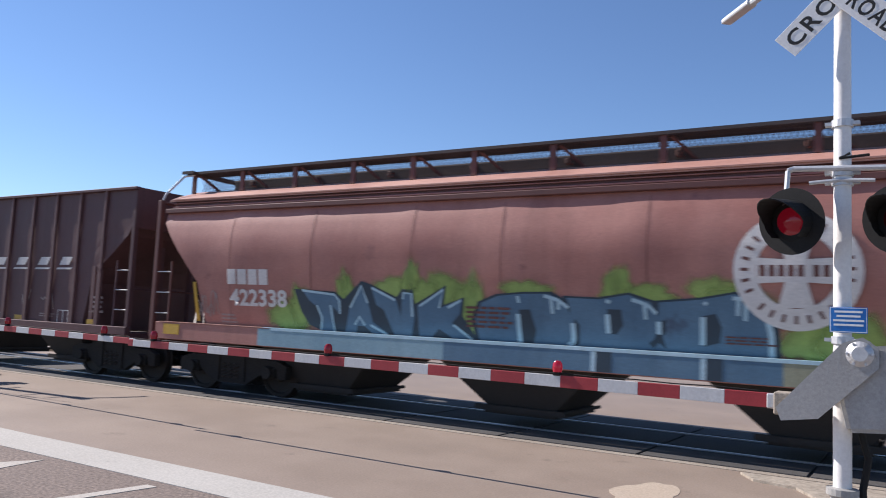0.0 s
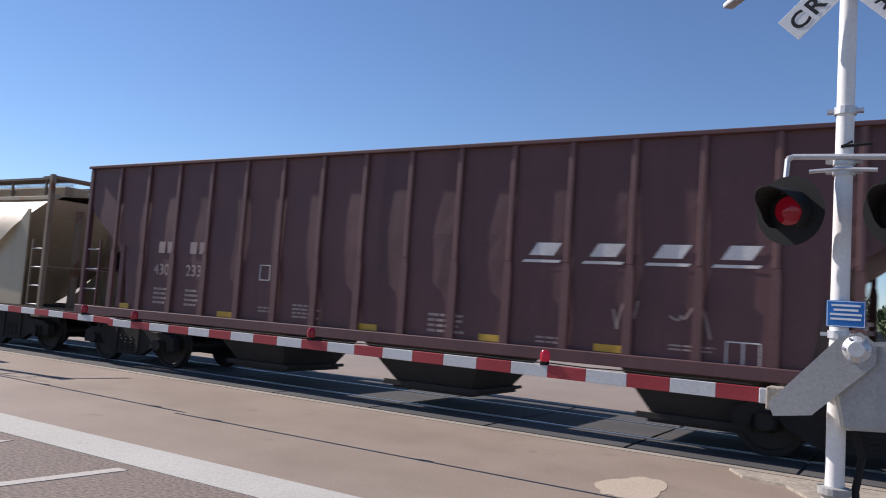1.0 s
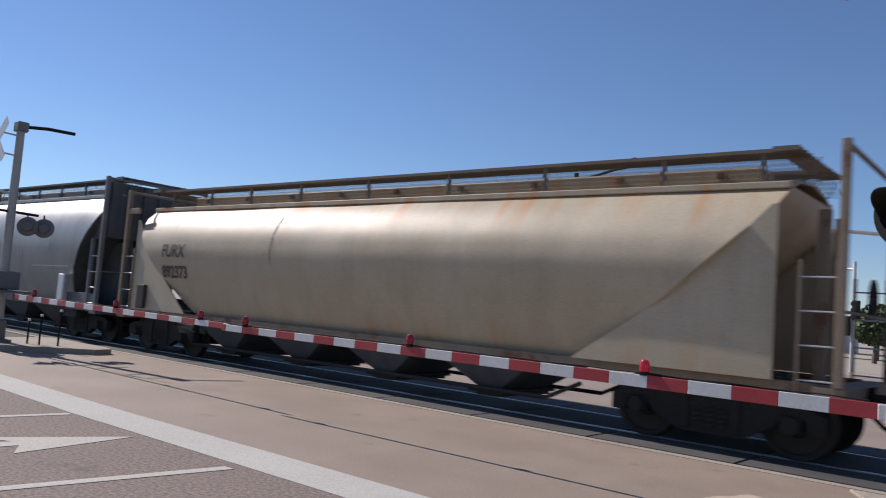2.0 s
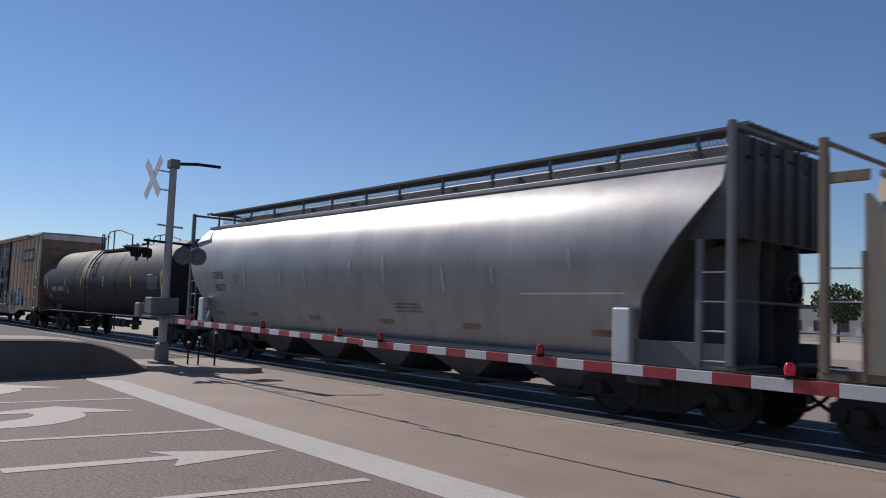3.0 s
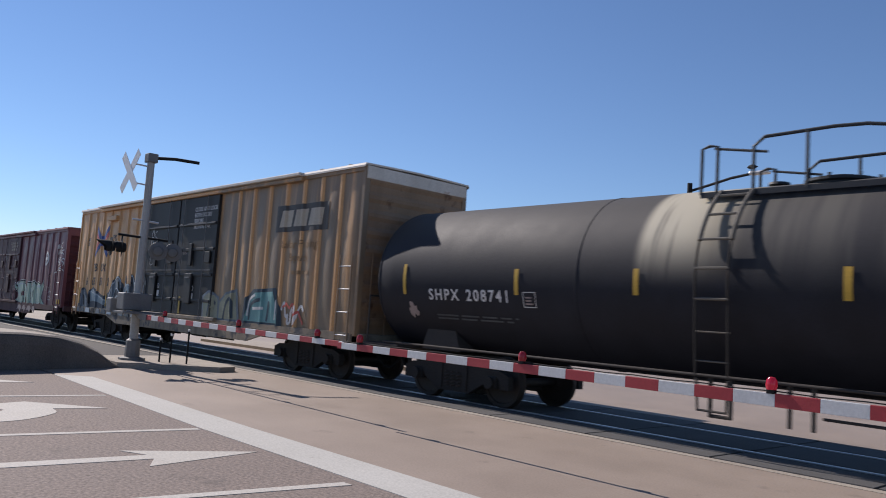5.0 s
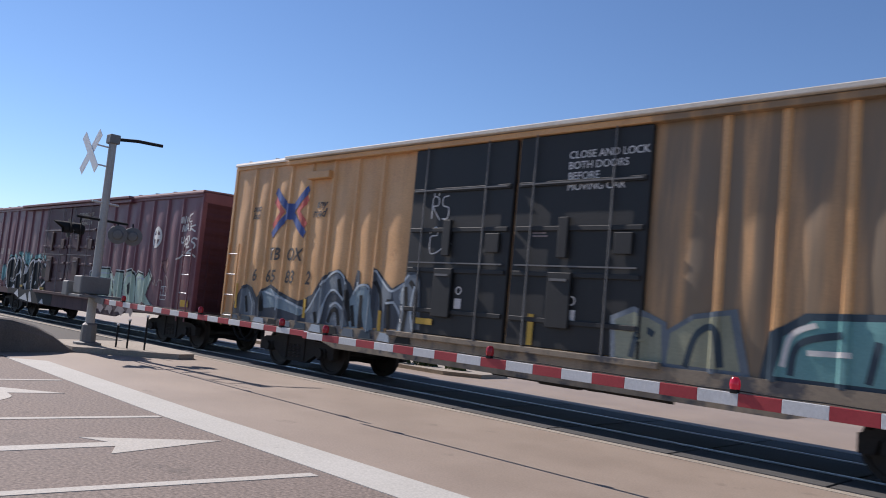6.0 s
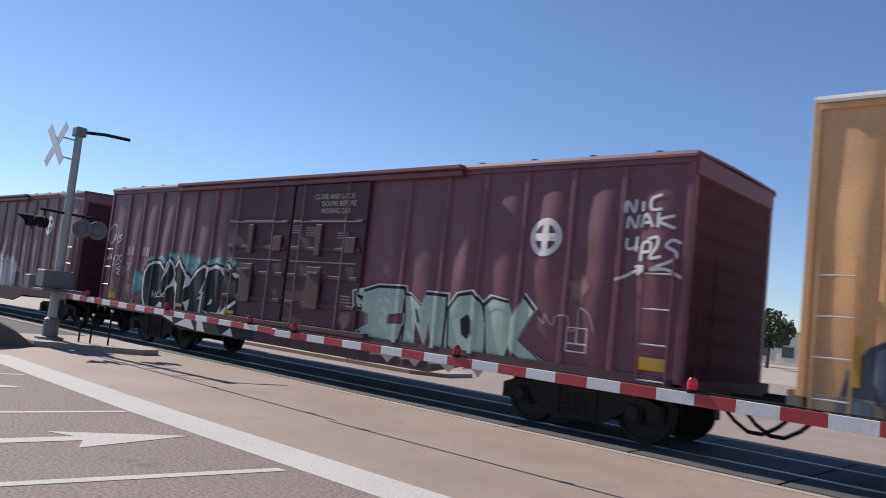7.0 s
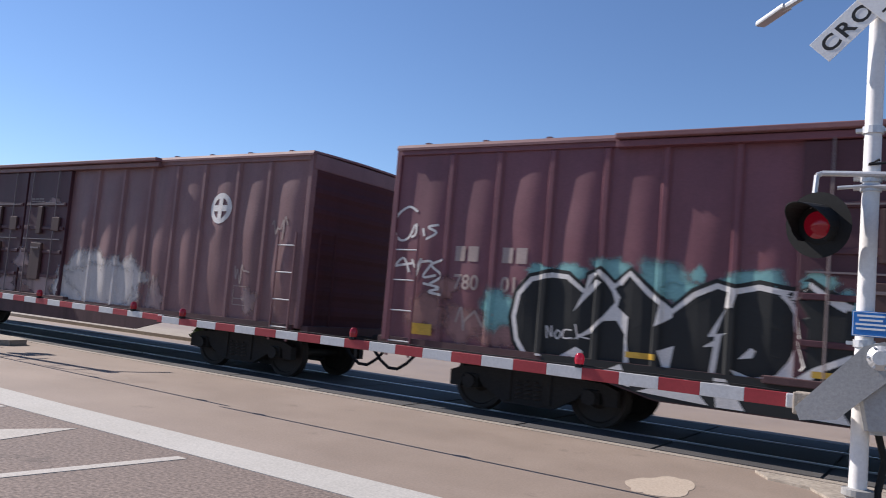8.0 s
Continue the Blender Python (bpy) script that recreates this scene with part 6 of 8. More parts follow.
    brake_rig(car, fx(-74.5), -1.1)
    return car


tank_car(-85.3, -68.75)

# 6 to 8: boxcars
def boxcar(u0, u1, label, z0, z1, ribs, door, mats, trucks, hood, seed, end_ribs=8):
    """A boxcar with bulging panels, hat-section ribs, plug doors, corrugated ends and a roof lip."""
    paint_, door_mat, roof_mat, sill_mat = mats
    end_mat = YELLOW_END if end_ribs == 9 else MAROON_END_SHADED
    c, h = (u0 + u1) / 2, (u1 - u0) / 2
    car = railcar("boxcar", c, label)
    rb = [u - c for u in ribs]
    d0, d1 = door[0] - c, door[1] - c
    edges = sorted([-h + 0.1, *rb, d0, d1, h - 0.1])
    rg = random.Random(seed)
    amp = {i: rg.uniform(0.06, 0.10) for i in range(len(edges))}
    mid = {i: rg.uniform(0.35, 0.6) for i in range(len(edges))}

    def panel(x, z):
        if d0 <= x <= d1:
            return -1.50
        i = max(0, int(np.searchsorted(edges, x)) - 1)
        if i >= len(edges) - 1:
            return -1.50
        a, b = edges[i], edges[i + 1]
        s = min(1, max(0, (x - a) / (b - a)))
        t = (z - z0) / (z1 - z0)
        w = math.sin(math.pi * s ** 1.8) * (math.sin(math.pi * min(1, t / (2 * mid[i]))) if t < mid[i] else math.sin(math.pi * (0.5 + 0.5 * (t - mid[i]) / (1 - mid[i]))))
        return -1.50 - amp[i] * w * (0.75 + 0.5 * noise.noise(Vector((x * 1.1, z * 1.3, seed))))

    def surf(x, z):
        y = panel(x, z)
        for q in rb:
            d = abs(x - q)
            if d < 0.075 and z < z1 - 0.2:
                y = min(y, -1.554 if d < 0.035 else -1.554 + 0.05 * (d - 0.035) / 0.04)
        if d0 + 0.05 < x < d1 - 0.05:
            y = min(y, -1.585)
        return y

    xs = sorted(set([round(v, 3) for v in np.linspace(-h, h, 150)] + [round(v, 3) for v in edges]))
    zs = np.linspace(z0, z1, 16)
    bm = bmesh.new()
    grid = [[bm.verts.new((x, panel(x, z), z)) for z in zs] for x in xs]
    for a, b in zip(grid, grid[1:]):
        for k in range(len(zs) - 1):
            bm.faces.new((a[k], b[k], b[k + 1], a[k + 1]))
    add_box(bm, -h, h, -1.46, 1.5, z0, z1)
    smooth(part("body", bm, paint_, car))
    SIDES[car.name] = (surf, sorted([q + d for q in rb for d in (-0.075, -0.035, 0.035, 0.075)] + list(np.arange(-h, h, 0.15))))
    first = None
    for q in rb:
        for s in (-1, 1):
            m = pose(q, s * 1.495, z0, 0, 0, 0 if s < 0 else 180)
            if first is None:
                bm = bmesh.new()
                hh = z1 - z0 - 0.16
                lo = [bm.verts.new(v) for v in ((-0.075, 0, 0.02), (-0.035, -0.055, 0.05), (0.035, -0.055, 0.05), (0.075, 0, 0.02))]
                hi = [bm.verts.new(v) for v in ((-0.075, 0, hh + 0.04), (-0.035, -0.055, hh), (0.035, -0.055, hh), (0.075, 0, hh + 0.04))]
                for i in range(3):
                    bm.faces.new((lo[i], lo[i + 1], hi[i + 1], hi[i]))
                bm.faces.new(lo)
                bm.faces.new(hi)
                bmesh.ops.recalc_face_normals(bm, faces=bm.faces)
                first = part("side_rib", bm, paint_, car)
                first.matrix_basis = m
            else:
                share(first, car, m)
    # doors
    wd = (d1 - d0) / 2
    for k in range(2):
        a, b = d0 + k * wd + 0.04, d0 + (k + 1) * wd - 0.04
        leaf = part("door", box(a, b, -1.585, -1.47, z0 + 0.12, z1 - 0.18, 0.012), door_mat, car, "plug door leaf")
        for z in np.linspace(z0 + 0.55, z1 - 0.98, 4):
            bm = box(a + 0.05, b - 0.05, -1.62, -1.58, z - 0.04, z + 0.04, 0.01)
            part("door_beam", bm, door_mat, leaf)
        rod_mat, box_mat = (LOCK_STEEL, LOCK_RED) if end_ribs != 9 else (CASTING_DARK, door_mat)
        for x in (a + 0.15 * (b - a), a + 0.76 * (b - a)):
            part("lock_rod", rod((x, -1.63, z0 + 0.1), (x, -1.63, z1 - 0.15), 0.013, seg=8), rod_mat, leaf)
        for z in (z0 + 1.42, z1 - 0.98):
            part("lock_bar", box(a + 0.1, b - 0.1, -1.640, -1.622, z - 0.012, z + 0.012), rod_mat, leaf)
        x = a + 0.42 * (b - a)
        cover = part("lock_box", box(x - 0.22, x + 0.22, -1.665, -1.60, z0 + 0.45, z0 + 1.32, 0.012), box_mat, leaf, "faded lock box cover")
        part("latch", box(x - 0.16, x + 0.16, -1.69, -1.665, z0 + 1.18, z0 + 1.22), rod_mat, cover)
        part("lock_handle", box(x - 0.09, x + 0.09, -1.66, -1.60, z0 + 1.55, z0 + 2.2, 0.01), box_mat, leaf)
        part("door_stop", box(b - 0.5, b - 0.2, -1.645, -1.60, z0 + 1.62, z0 + 1.95, 0.01), box_mat, leaf)
    for z, n in ((z0 + 0.06, "lower_door_track"), (z1 - 0.12, "upper_door_track")):
        part(n, box(*((d0 - 0.3, d1 + 0.3) if z < 2 else (hood[0] - c, hood[1] - c)), -1.64, -1.50, z - 0.05, z + 0.05, 0.012), sill_mat if z < 2 else paint_, car)
    part("door_hood", box(hood[0] - c, hood[1] - c, -1.72, -1.48, z1 - 0.06, z1 + 0.02, 0.015), roof_mat, car)
    # side sills
    for s in (-1, 1):
        pts = [(-h + 0.1, z0 + 0.06), (h - 0.1, z0 + 0.06), (h - 0.1, z0 - 0.14), (h - 3.6, z0 - 0.16), (h - 4.6, z0 - 0.40), (-h + 4.6, z0 - 0.40), (-h + 3.6, z0 - 0.16), (-h + 0.1, z0 - 0.14)]
        part("side_sill", slab(pts, s * 1.53 - 0.03, s * 1.53 + 0.03), sill_mat, car)
    # ends
    for s in (-1, 1):
        for k in range(end_ribs):
            z = z0 + 0.3 + k * (z1 - z0 - 0.6) / (end_ribs - 1)
            pts = [(0, -0.14), (0.04, -0.04), (0.04, 0.04), (0, 0.14)]
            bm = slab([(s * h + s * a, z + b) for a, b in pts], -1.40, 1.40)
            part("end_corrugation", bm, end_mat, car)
        part("corner_post", box(s * h - 0.07, s * h + 0.03, -1.535, -1.40, z0, z1, 0.01), paint_, car)
        part("corner_post", box(s * h - 0.07, s * h + 0.03, 1.40, 1.535, z0, z1, 0.01), paint_, car)
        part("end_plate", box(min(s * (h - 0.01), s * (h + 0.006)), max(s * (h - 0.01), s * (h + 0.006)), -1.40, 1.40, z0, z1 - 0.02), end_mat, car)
        part("end_sill", box(min(s * h, s * (h + 0.2)), max(s * h, s * (h + 0.2)), -1.45, 1.45, z0 - 0.14, z0 + 0.06, 0.015), sill_mat, car)
        part("end_header", box(min(s * h, s * (h + 0.05)), max(s * h, s * (h + 0.05)), -1.5, 1.5, z1 - 0.3, z1 - 0.02, 0.01), roof_mat if end_ribs == 9 else paint_, car)
        ladder(car, s * (h - 0.36) - 0.24, -1.60, z0 - 0.25, z0 + 1.75, paint_, 0.44, "x", 4, 0.014)
        ladder(car, s * (h + 0.12), -1.25, z0 - 0.2, z0 + 1.8, end_mat, 0.44, "y", 5, 0.014)
        coupler(car, s * (h + 0.15), s)
    part("roof", loft_roof([(-1.58, z1 - 0.02), (-1.56, z1 + 0.03), (-0.8, z1 + 0.05), (0, z1 + 0.06), (0.8, z1 + 0.05), (1.56, z1 + 0.03), (1.58, z1 - 0.02)], -h - 0.05, h + 0.05), roof_mat, car)
    for i in range(16):
        x = -h + (i + 0.5) * 2 * h / 16
        part("roof_seam", loft_roof([(-1.56, z1 + 0.055), (-0.8, z1 + 0.075), (0, z1 + 0.085), (0.8, z1 + 0.075), (1.56, z1 + 0.055)], x - 0.04, x + 0.04, 0.05), roof_mat, car)
    part("cushion_strip", box(-h + 0.02, h - 0.02, -1.545, -1.50, z1 - 0.14, z1 - 0.02, 0.01), paint_, car)
    for u in trucks:
        truck(car, u - c)
    centre_sill(car, -h, h)
    brake_rig(car, 0.8, -1.0)
    part("cross_bearers", add_box(box(-2.6, -2.4, -1.45, 1.45, z0 - 0.3, z0 - 0.02), 2.4, 2.6, -1.45, 1.45, z0 - 0.3, z0 - 0.02), UNDER, car)
    return car, c


YL = [-103.04, -102.26, -101.50, -100.72, -99.92, -99.1, -98.3]
c6, o6 = boxcar(-103.9, -85.6, "faded yellow high boxcar with black doors and grey graffiti, rolling", 1.06, 4.80, YL + [-189.5 - u for u in YL], (-97.35, -92.25), (YELLOW, DOOR_BLACK, YELLOW_ROOF, YELLOW_SILL),
                (-101.3, -88.1), (-101.6, -88.0), 21, 9)
f6 = lambda u: u - o6
for pts, mt, lf in (([(-102.06, 3.86), (-101.68, 3.56), (-102.06, 3.22)], LOGO_RED, 1), ([(-100.74, 3.86), (-101.08, 3.56), (-100.74, 3.22)], LOGO_RED, 1),
                    ([(-102.06, 4.08), (-101.52, 3.66), (-101.48, 3.48), (-102.06, 3.02)], LOGO_BLUE, 2), ([(-100.74, 4.08), (-101.26, 3.66), (-101.3, 3.48), (-100.74, 3.02)], LOGO_BLUE, 2), ([(-101.39, 3.75), (-101.39, 3.38)], LOGO_BLUE, 3)):
    mark("emblem_bar", strokes([[(f6(u), z) for u, z in pts]], 0.17, False), mt, c6, "red and blue crossed emblem bars", lf)
for text, u, z, s in (("next", -102.98, 3.60, 0.22), ("load", -102.98, 3.42, 0.22), ("any", -100.42, 3.62, 0.26), ("road", -100.55, 3.42, 0.26)):
    mark("slogan", words(text, f6(u), z, s, 0.006, 0.25, 1.0, 1.0), STENCIL_DARK, c6, "dark slanted slogan word", 1)
for text, u, z, s in (("TB", -102.12, 2.45, 0.40), ("OX", -101.42, 2.45, 0.40), ("6", -102.72, 1.94, 0.40), ("65", -102.18, 1.94, 0.40), ("83", -101.4, 1.94, 0.40), ("2", -100.62, 1.94, 0.40)):
    mark("reporting_mark", words(text, f6(u), z, s, 0.008, 0.22, 1.05, 1.0), STENCIL_DARK, c6, "black slanted reporting mark", 1)
Y_CREST = [(-103.49, 0.72), (-103.40, 1.43), (-103.17, 1.73), (-102.94, 1.85), (-102.64, 1.78), (-102.42, 1.55), (-102.20, 1.77), (-101.89, 1.88), (-101.33, 1.68), (-100.74, 1.55), (-100.26, 1.73), (-100.02, 2.05), (-99.77, 2.22), (-99.36, 2.29), (-99.07, 2.07), (-98.90, 1.87), (-98.82, 2.30), (-98.71, 2.27), (-98.69, 1.96), (-98.44, 2.03), (-98.27, 1.93), (-98.28, 2.36), (-98.02, 2.18), (-97.67, 1.96), (-97.39, 2.11), (-97.22, 2.30), (-97.02, 2.32), (-96.88, 2.14), (-96.78, 1.23), (-100.48, 0.90)]
Y_FILL = [[(-103.09, 1.68), (-102.90, 1.77), (-102.64, 1.63), (-102.46, 1.41), (-102.44, 1.11), (-102.95, 1.01), (-103.11, 1.34)], [(-102.19, 1.70), (-101.88, 1.79), (-101.32, 1.59), (-100.70, 1.46), (-100.41, 1.40), (-100.68, 1.25), (-101.64, 1.37), (-102.09, 1.33)], [(-100.42, 1.32), (-100.15, 1.62), (-99.95, 1.97), (-99.72, 2.12), (-99.37, 2.19), (-99.18, 2.02), (-99.11, 1.67), (-99.26, 1.69), (-99.43, 1.84), (-99.69, 1.82), (-99.85, 1.56), (-99.89, 1.14), (-100.38, 1.08)], [(-99.70, 1.16), (-99.61, 1.58), (-99.37, 1.62), (-99.11, 1.48), (-98.99, 1.08), (-99.34, 1.08)]]
Y_FILL += [[(-99.02, 1.63), (-98.88, 1.81), (-98.76, 1.99), (-98.47, 1.95), (-98.30, 1.78), (-98.20, 1.04), (-98.44, 1.00), (-98.56, 1.45), (-98.65, 1.09), (-98.90, 1.10)], [(-98.23, 2.30), (-98.00, 2.09), (-97.67, 1.89), (-97.68, 1.76), (-97.87, 1.67), (-97.86, 1.01), (-98.09, 1.01), (-98.06, 1.65)], [(-97.63, 1.87), (-97.41, 2.01), (-97.21, 2.21), (-97.03, 2.24), (-96.91, 2.09), (-96.87, 1.63), (-97.02, 1.13), (-97.53, 1.04), (-97.45, 1.42), (-97.58, 1.70)]]
Y_PALE = [[(-102.74, 1.66), (-102.56, 1.39), (-102.57, 1.11)], [(-101.83, 1.77), (-101.60, 1.56), (-101.60, 1.30)], [(-102.14, 1.71), (-101.38, 1.58), (-100.53, 1.39)], [(-100.52, 1.27), (-100.24, 1.52), (-99.98, 1.90), (-99.70, 2.15), (-99.34, 2.24), (-99.10, 1.99)], [(-99.89, 1.14), (-99.83, 1.56), (-99.64, 1.81), (-99.41, 1.84), (-99.14, 1.64)], [(-99.60, 1.50), (-99.37, 1.59), (-99.14, 1.45)], [(-98.88, 1.79), (-98.72, 1.96), (-98.41, 1.98), (-98.34, 1.70), (-98.34, 1.02)], [(-98.72, 1.90), (-98.76, 2.05)], [(-98.25, 2.30), (-97.97, 2.07), (-97.67, 1.91), (-97.39, 2.06), (-97.19, 2.24)], [(-97.58, 1.68), (-97.41, 1.43), (-97.48, 1.06)], [(-97.41, 2.00), (-97.44, 1.78), (-97.33, 1.65)]]
Y_PALE += [[(-97.01, 2.03), (-97.07, 1.61), (-96.98, 1.20)], [(-97.83, 1.67), (-97.58, 1.70)]]
Y_DARK = [[(-102.90, 1.57), (-102.79, 1.19)], [(-99.34, 2.09), (-99.24, 1.74)], [(-99.64, 1.17), (-99.52, 1.41), (-99.35, 1.43), (-99.27, 1.13)], [(-99.09, 1.87), (-98.93, 1.25)], [(-98.59, 1.79), (-98.60, 1.13)], [(-98.23, 2.09), (-98.01, 1.77), (-97.99, 1.21)], [(-97.76, 1.75), (-97.73, 1.03)], [(-97.25, 2.01), (-97.20, 1.59), (-97.26, 1.09)], [(-97.15, 2.12), (-96.96, 1.89), (-96.97, 1.41)], [(-102.28, 1.62), (-102.16, 1.25)], [(-100.11, 1.36), (-100.04, 1.08)], [(-98.89, 1.57), (-98.79, 1.15)]]
on6 = lambda shapes: [[(f6(u), max(1.07, z)) for u, z in q] for q in shapes]
mark("graffiti_backing", poly2(on6([Y_CREST])), SPRAY_INK, c6, "dark slate graffiti backing", 2)
for k, q in enumerate(on6(Y_FILL)):
    mark("graffiti_letter", poly2([grow(q, 0.03)]), (SPRAY_SLATE, SPRAY_STEEL)[k % 3 == 1], c6, "grey-blue graffiti letter", 3 + 0.2 * k)
mark("graffiti_stroke", strokes(on6(Y_DARK), 0.10), SPRAY_BLACK, c6, "dark inner graffiti stroke", 5)
mark("graffiti_shine", strokes(on6(Y_PALE), 0.045), SPRAY_FOG, c6, "pale graffiti edge", 6)
rg = random.Random(61)
for k in range(12):
    q, w = f6(-103.3 + 0.55 * k), rg.uniform(0.16, 0.27)
    part("sill_spray", slab([(q - w, 0.94), (q + w, 0.93), (q + w * 0.8, 1.09), (q - w * 0.6, 1.1)], -1.575, -1.562), (SPRAY_SLATE, SPRAY_DARKBLUE, SPRAY_FOG, SPRAY_BLACK)[k % 4], c6, "graffiti paint on the side sill")
for u, z, w, hh in ((-100.55, 1.2, 0.10, 0.42), (-98.05, 1.1, 0.10, 0.42), (-96.9, 1.35, 0.42, 0.11), (-94.3, 1.2, 0.11, 0.5), (-103.35, 1.25, 0.09, 0.6)):
    mark("yellow_patch", poly2([[(f6(u), z), (f6(u) + w, z), (f6(u) + w, z + hh), (f6(u), z + hh)]]), SAFETY, c6, "bright yellow reflector patch", 8)
for i, t in enumerate(("CLOSE AND LOCK", "BOTH DOORS", "BEFORE", "MOVING CAR")):
    phrase("door_notice", t, f6(-93.75), 4.20 - 0.17 * i, 0.17, 0.002, SPRAY_WHITE, c6, "white door notice")
Y_TAG = [[(-96.74, 3.30), (-96.73, 3.68), (-96.59, 3.67), (-96.60, 3.54), (-96.72, 3.51), (-96.53, 3.27)], [(-96.33, 3.71), (-96.47, 3.68), (-96.47, 3.54), (-96.32, 3.48), (-96.34, 3.30), (-96.48, 3.29)], [(-96.72, 3.77), (-96.71, 3.72)], [(-96.60, 3.78), (-96.59, 3.72)], [(-96.75, 3.02), (-96.60, 3.14), (-96.55, 2.99), (-96.72, 2.95), (-96.70, 2.66), (-96.48, 2.70), (-96.24, 2.89), (-96.19, 2.81)]]
mark("tag", strokes([[(f6(u), z) for u, z in q] for q in Y_TAG], 0.022), SPRAY_WHITE, c6, "thin white looped tag", 2)
for u, z, w in ((-95.9, 2.0, 0.16), (-93.5, 1.95, 0.2)):
    mark("dial_mark", ring(f6(u), z, 0.05, 0.075, 20), SPRAY_WHITE, c6, "small white dial mark", 2)
    mark("dial_mark", poly2([[(f6(u) - 0.08, z - 0.32), (f6(u) + 0.08, z - 0.32), (f6(u) + 0.08, z - 0.14), (f6(u) - 0.08, z - 0.14)]]), SPRAY_WHITE, c6, "small white plate", 2)
mark("small_writing", bars(f6(-94.35), 2.95, 0.3, 0.2, 4, 4), SPRAY_GHOST, c6, "small writing as bars", 2)
q = f6(-89.15)
mark("company_block", poly2([[(q, 3.42), (q + 2.28, 3.42), (q + 2.28, 4.08), (q, 4.08)]]), STENCIL_DARK, c6, "dark panel of the company emblem", 1)
mark("company_block", poly2([[(q + a, 3.54), (q + a + 0.52, 3.54), (q + a + 0.6, 3.95), (q + a + 0.08, 3.95)] for a in (0.18, 0.82, 1.46)]), SPRAY_SAND, c6, "pale company emblem as plain blocks", 3)
for t, u, z in (("Railcar Pooling", -88.9, 3.02), ("Experts", -88.5, 2.70)):
    phrase("slogan", t, f6(u), z, 0.27, 0.002, GRIME_DARK, c6, "faded brown slogan", 0.2)
mark("small_writing", bars(f6(-88.3), 2.38, 0.9, 0.18, 1, 7), GRIME_DARK, c6, "faded writing as bars", 1)
GR6B = [[(-92.7, 1.12), (-92.75, 1.75), (-92.4, 1.9), (-91.95, 1.72), (-91.9, 1.12)], [(-91.95, 1.12), (-91.9, 1.6), (-91.5, 1.85), (-90.95, 1.95), (-90.75, 1.12)], [(-90.5, 1.12), (-90.4, 1.7), (-90.0, 1.95), (-88.95, 2.0), (-88.7, 1.4), (-88.65, 1.12)]]
for k, (q, mt) in enumerate(zip(GR6B, (SPRAY_SAGE, SPRAY_SAGE, SPRAY_TEAL))):
    mark("graffiti_outline", poly2([[(f6(u), max(1.1, z)) for u, z in grow(q, 0.09)]]), SPRAY_SLATE if k < 2 else SPRAY_DARKBLUE, c6, "dark graffiti outline", 2 + 0.3 * k)
    mark("graffiti_letter", poly2([[(f6(u), z) for u, z in grow(q, -0.12)]]), mt, c6, "faded green graffiti letter" if k < 2 else "teal graffiti letter", 3 + 0.3 * k)
mark("graffiti_stroke", strokes([[(f6(u), z) for u, z in q] for q in ([(-92.4, 1.2), (-92.3, 1.6), (-92.1, 1.55)], [(-91.6, 1.15), (-91.45, 1.6), (-91.2, 1.7), (-91.1, 1.2)], [(-90.2, 1.2), (-90.1, 1.6), (-89.6, 1.75)], [(-89.3, 1.2), (-89.2, 1.7)])], 0.09), SPRAY_DARKBLUE, c6, "dark graffiti strokes", 5)
mark("graffiti_shine", strokes([[(f6(u), z) for u, z in q] for q in ([(-90.0, 1.5), (-89.5, 1.52)], [(-90.3, 1.3), (-90.2, 1.7), (-89.9, 1.85)], [(-88.9, 1.25), (-88.85, 1.75)])], 0.07), SPRAY_WHITE, c6, "white graffiti strokes", 6)
mark("tag", strokes([scribble(f6(-88.65), 1.15, 0.95, 0.6, 34, 12)], 0.07), SPRAY_WHITE, c6, "white graffiti letters", 3)
mark("tag", strokes([scribble(f6(-88.6), 1.2, 0.9, 0.5, 35, 9)], 0.06), LOGO_RED, c6, "faded red graffiti strokes", 4)
part("tank_valve_box", box(f6(-100.75), f6(-99.95), -1.66, -1.50, 4.25, 4.42, 0.02), YELLOW, c6, "yellow door stop bracket")

MR = [-106.56, -107.44, -108.34, -109.2, -110.06, -111.02]
c7, o7 = boxcar(-123.1, -105.5, "maroon steel boxcar with mint and black graffiti, rolling", 0.98, 4.22, MR + [-228.6 - u for u in MR], (-116.85, -112.05), (MAROON, MAROON_DOOR_SHADED, MAROON_ROOF, MAROON_SILL),
                (-120.6, -107.35), (-119.25, -109.7), 31)
f7 = lambda u: u - o7
M_LET = [[(-112.13, 1.84), (-111.58, 1.98), (-110.93, 1.99), (-110.89, 1.88), (-110.91, 1.55), (-111.26, 1.50), (-111.27, 1.33), (-110.88, 1.35), (-110.97, 0.94), (-111.95, 0.95), (-112.03, 1.17), (-111.80, 1.28), (-111.82, 1.47), (-112.08, 1.55)], [(-110.85, 1.88), (-110.67, 1.87), (-110.40, 1.70), (-110.32, 1.92), (-109.86, 1.91), (-109.86, 1.60), (-109.87, 0.90), (-110.11, 0.90), (-110.20, 1.42), (-110.28, 0.91), (-110.53, 1.42), (-110.53, 0.93), (-110.82, 0.94), (-110.79, 1.50)]]
M_LET += [[(-109.76, 1.70), (-109.56, 1.93), (-109.26, 1.99), (-109.05, 1.81), (-108.95, 1.50), (-108.93, 1.01), (-109.16, 0.93), (-109.57, 0.92), (-109.71, 1.08)], [(-108.98, 1.81), (-108.81, 1.94), (-108.48, 1.89), (-108.38, 1.67), (-108.21, 2.00), (-107.98, 1.79), (-108.14, 1.55), (-108.27, 1.32), (-107.74, 0.93), (-108.16, 0.94), (-108.44, 1.21), (-108.50, 0.95), (-108.86, 0.96)]]
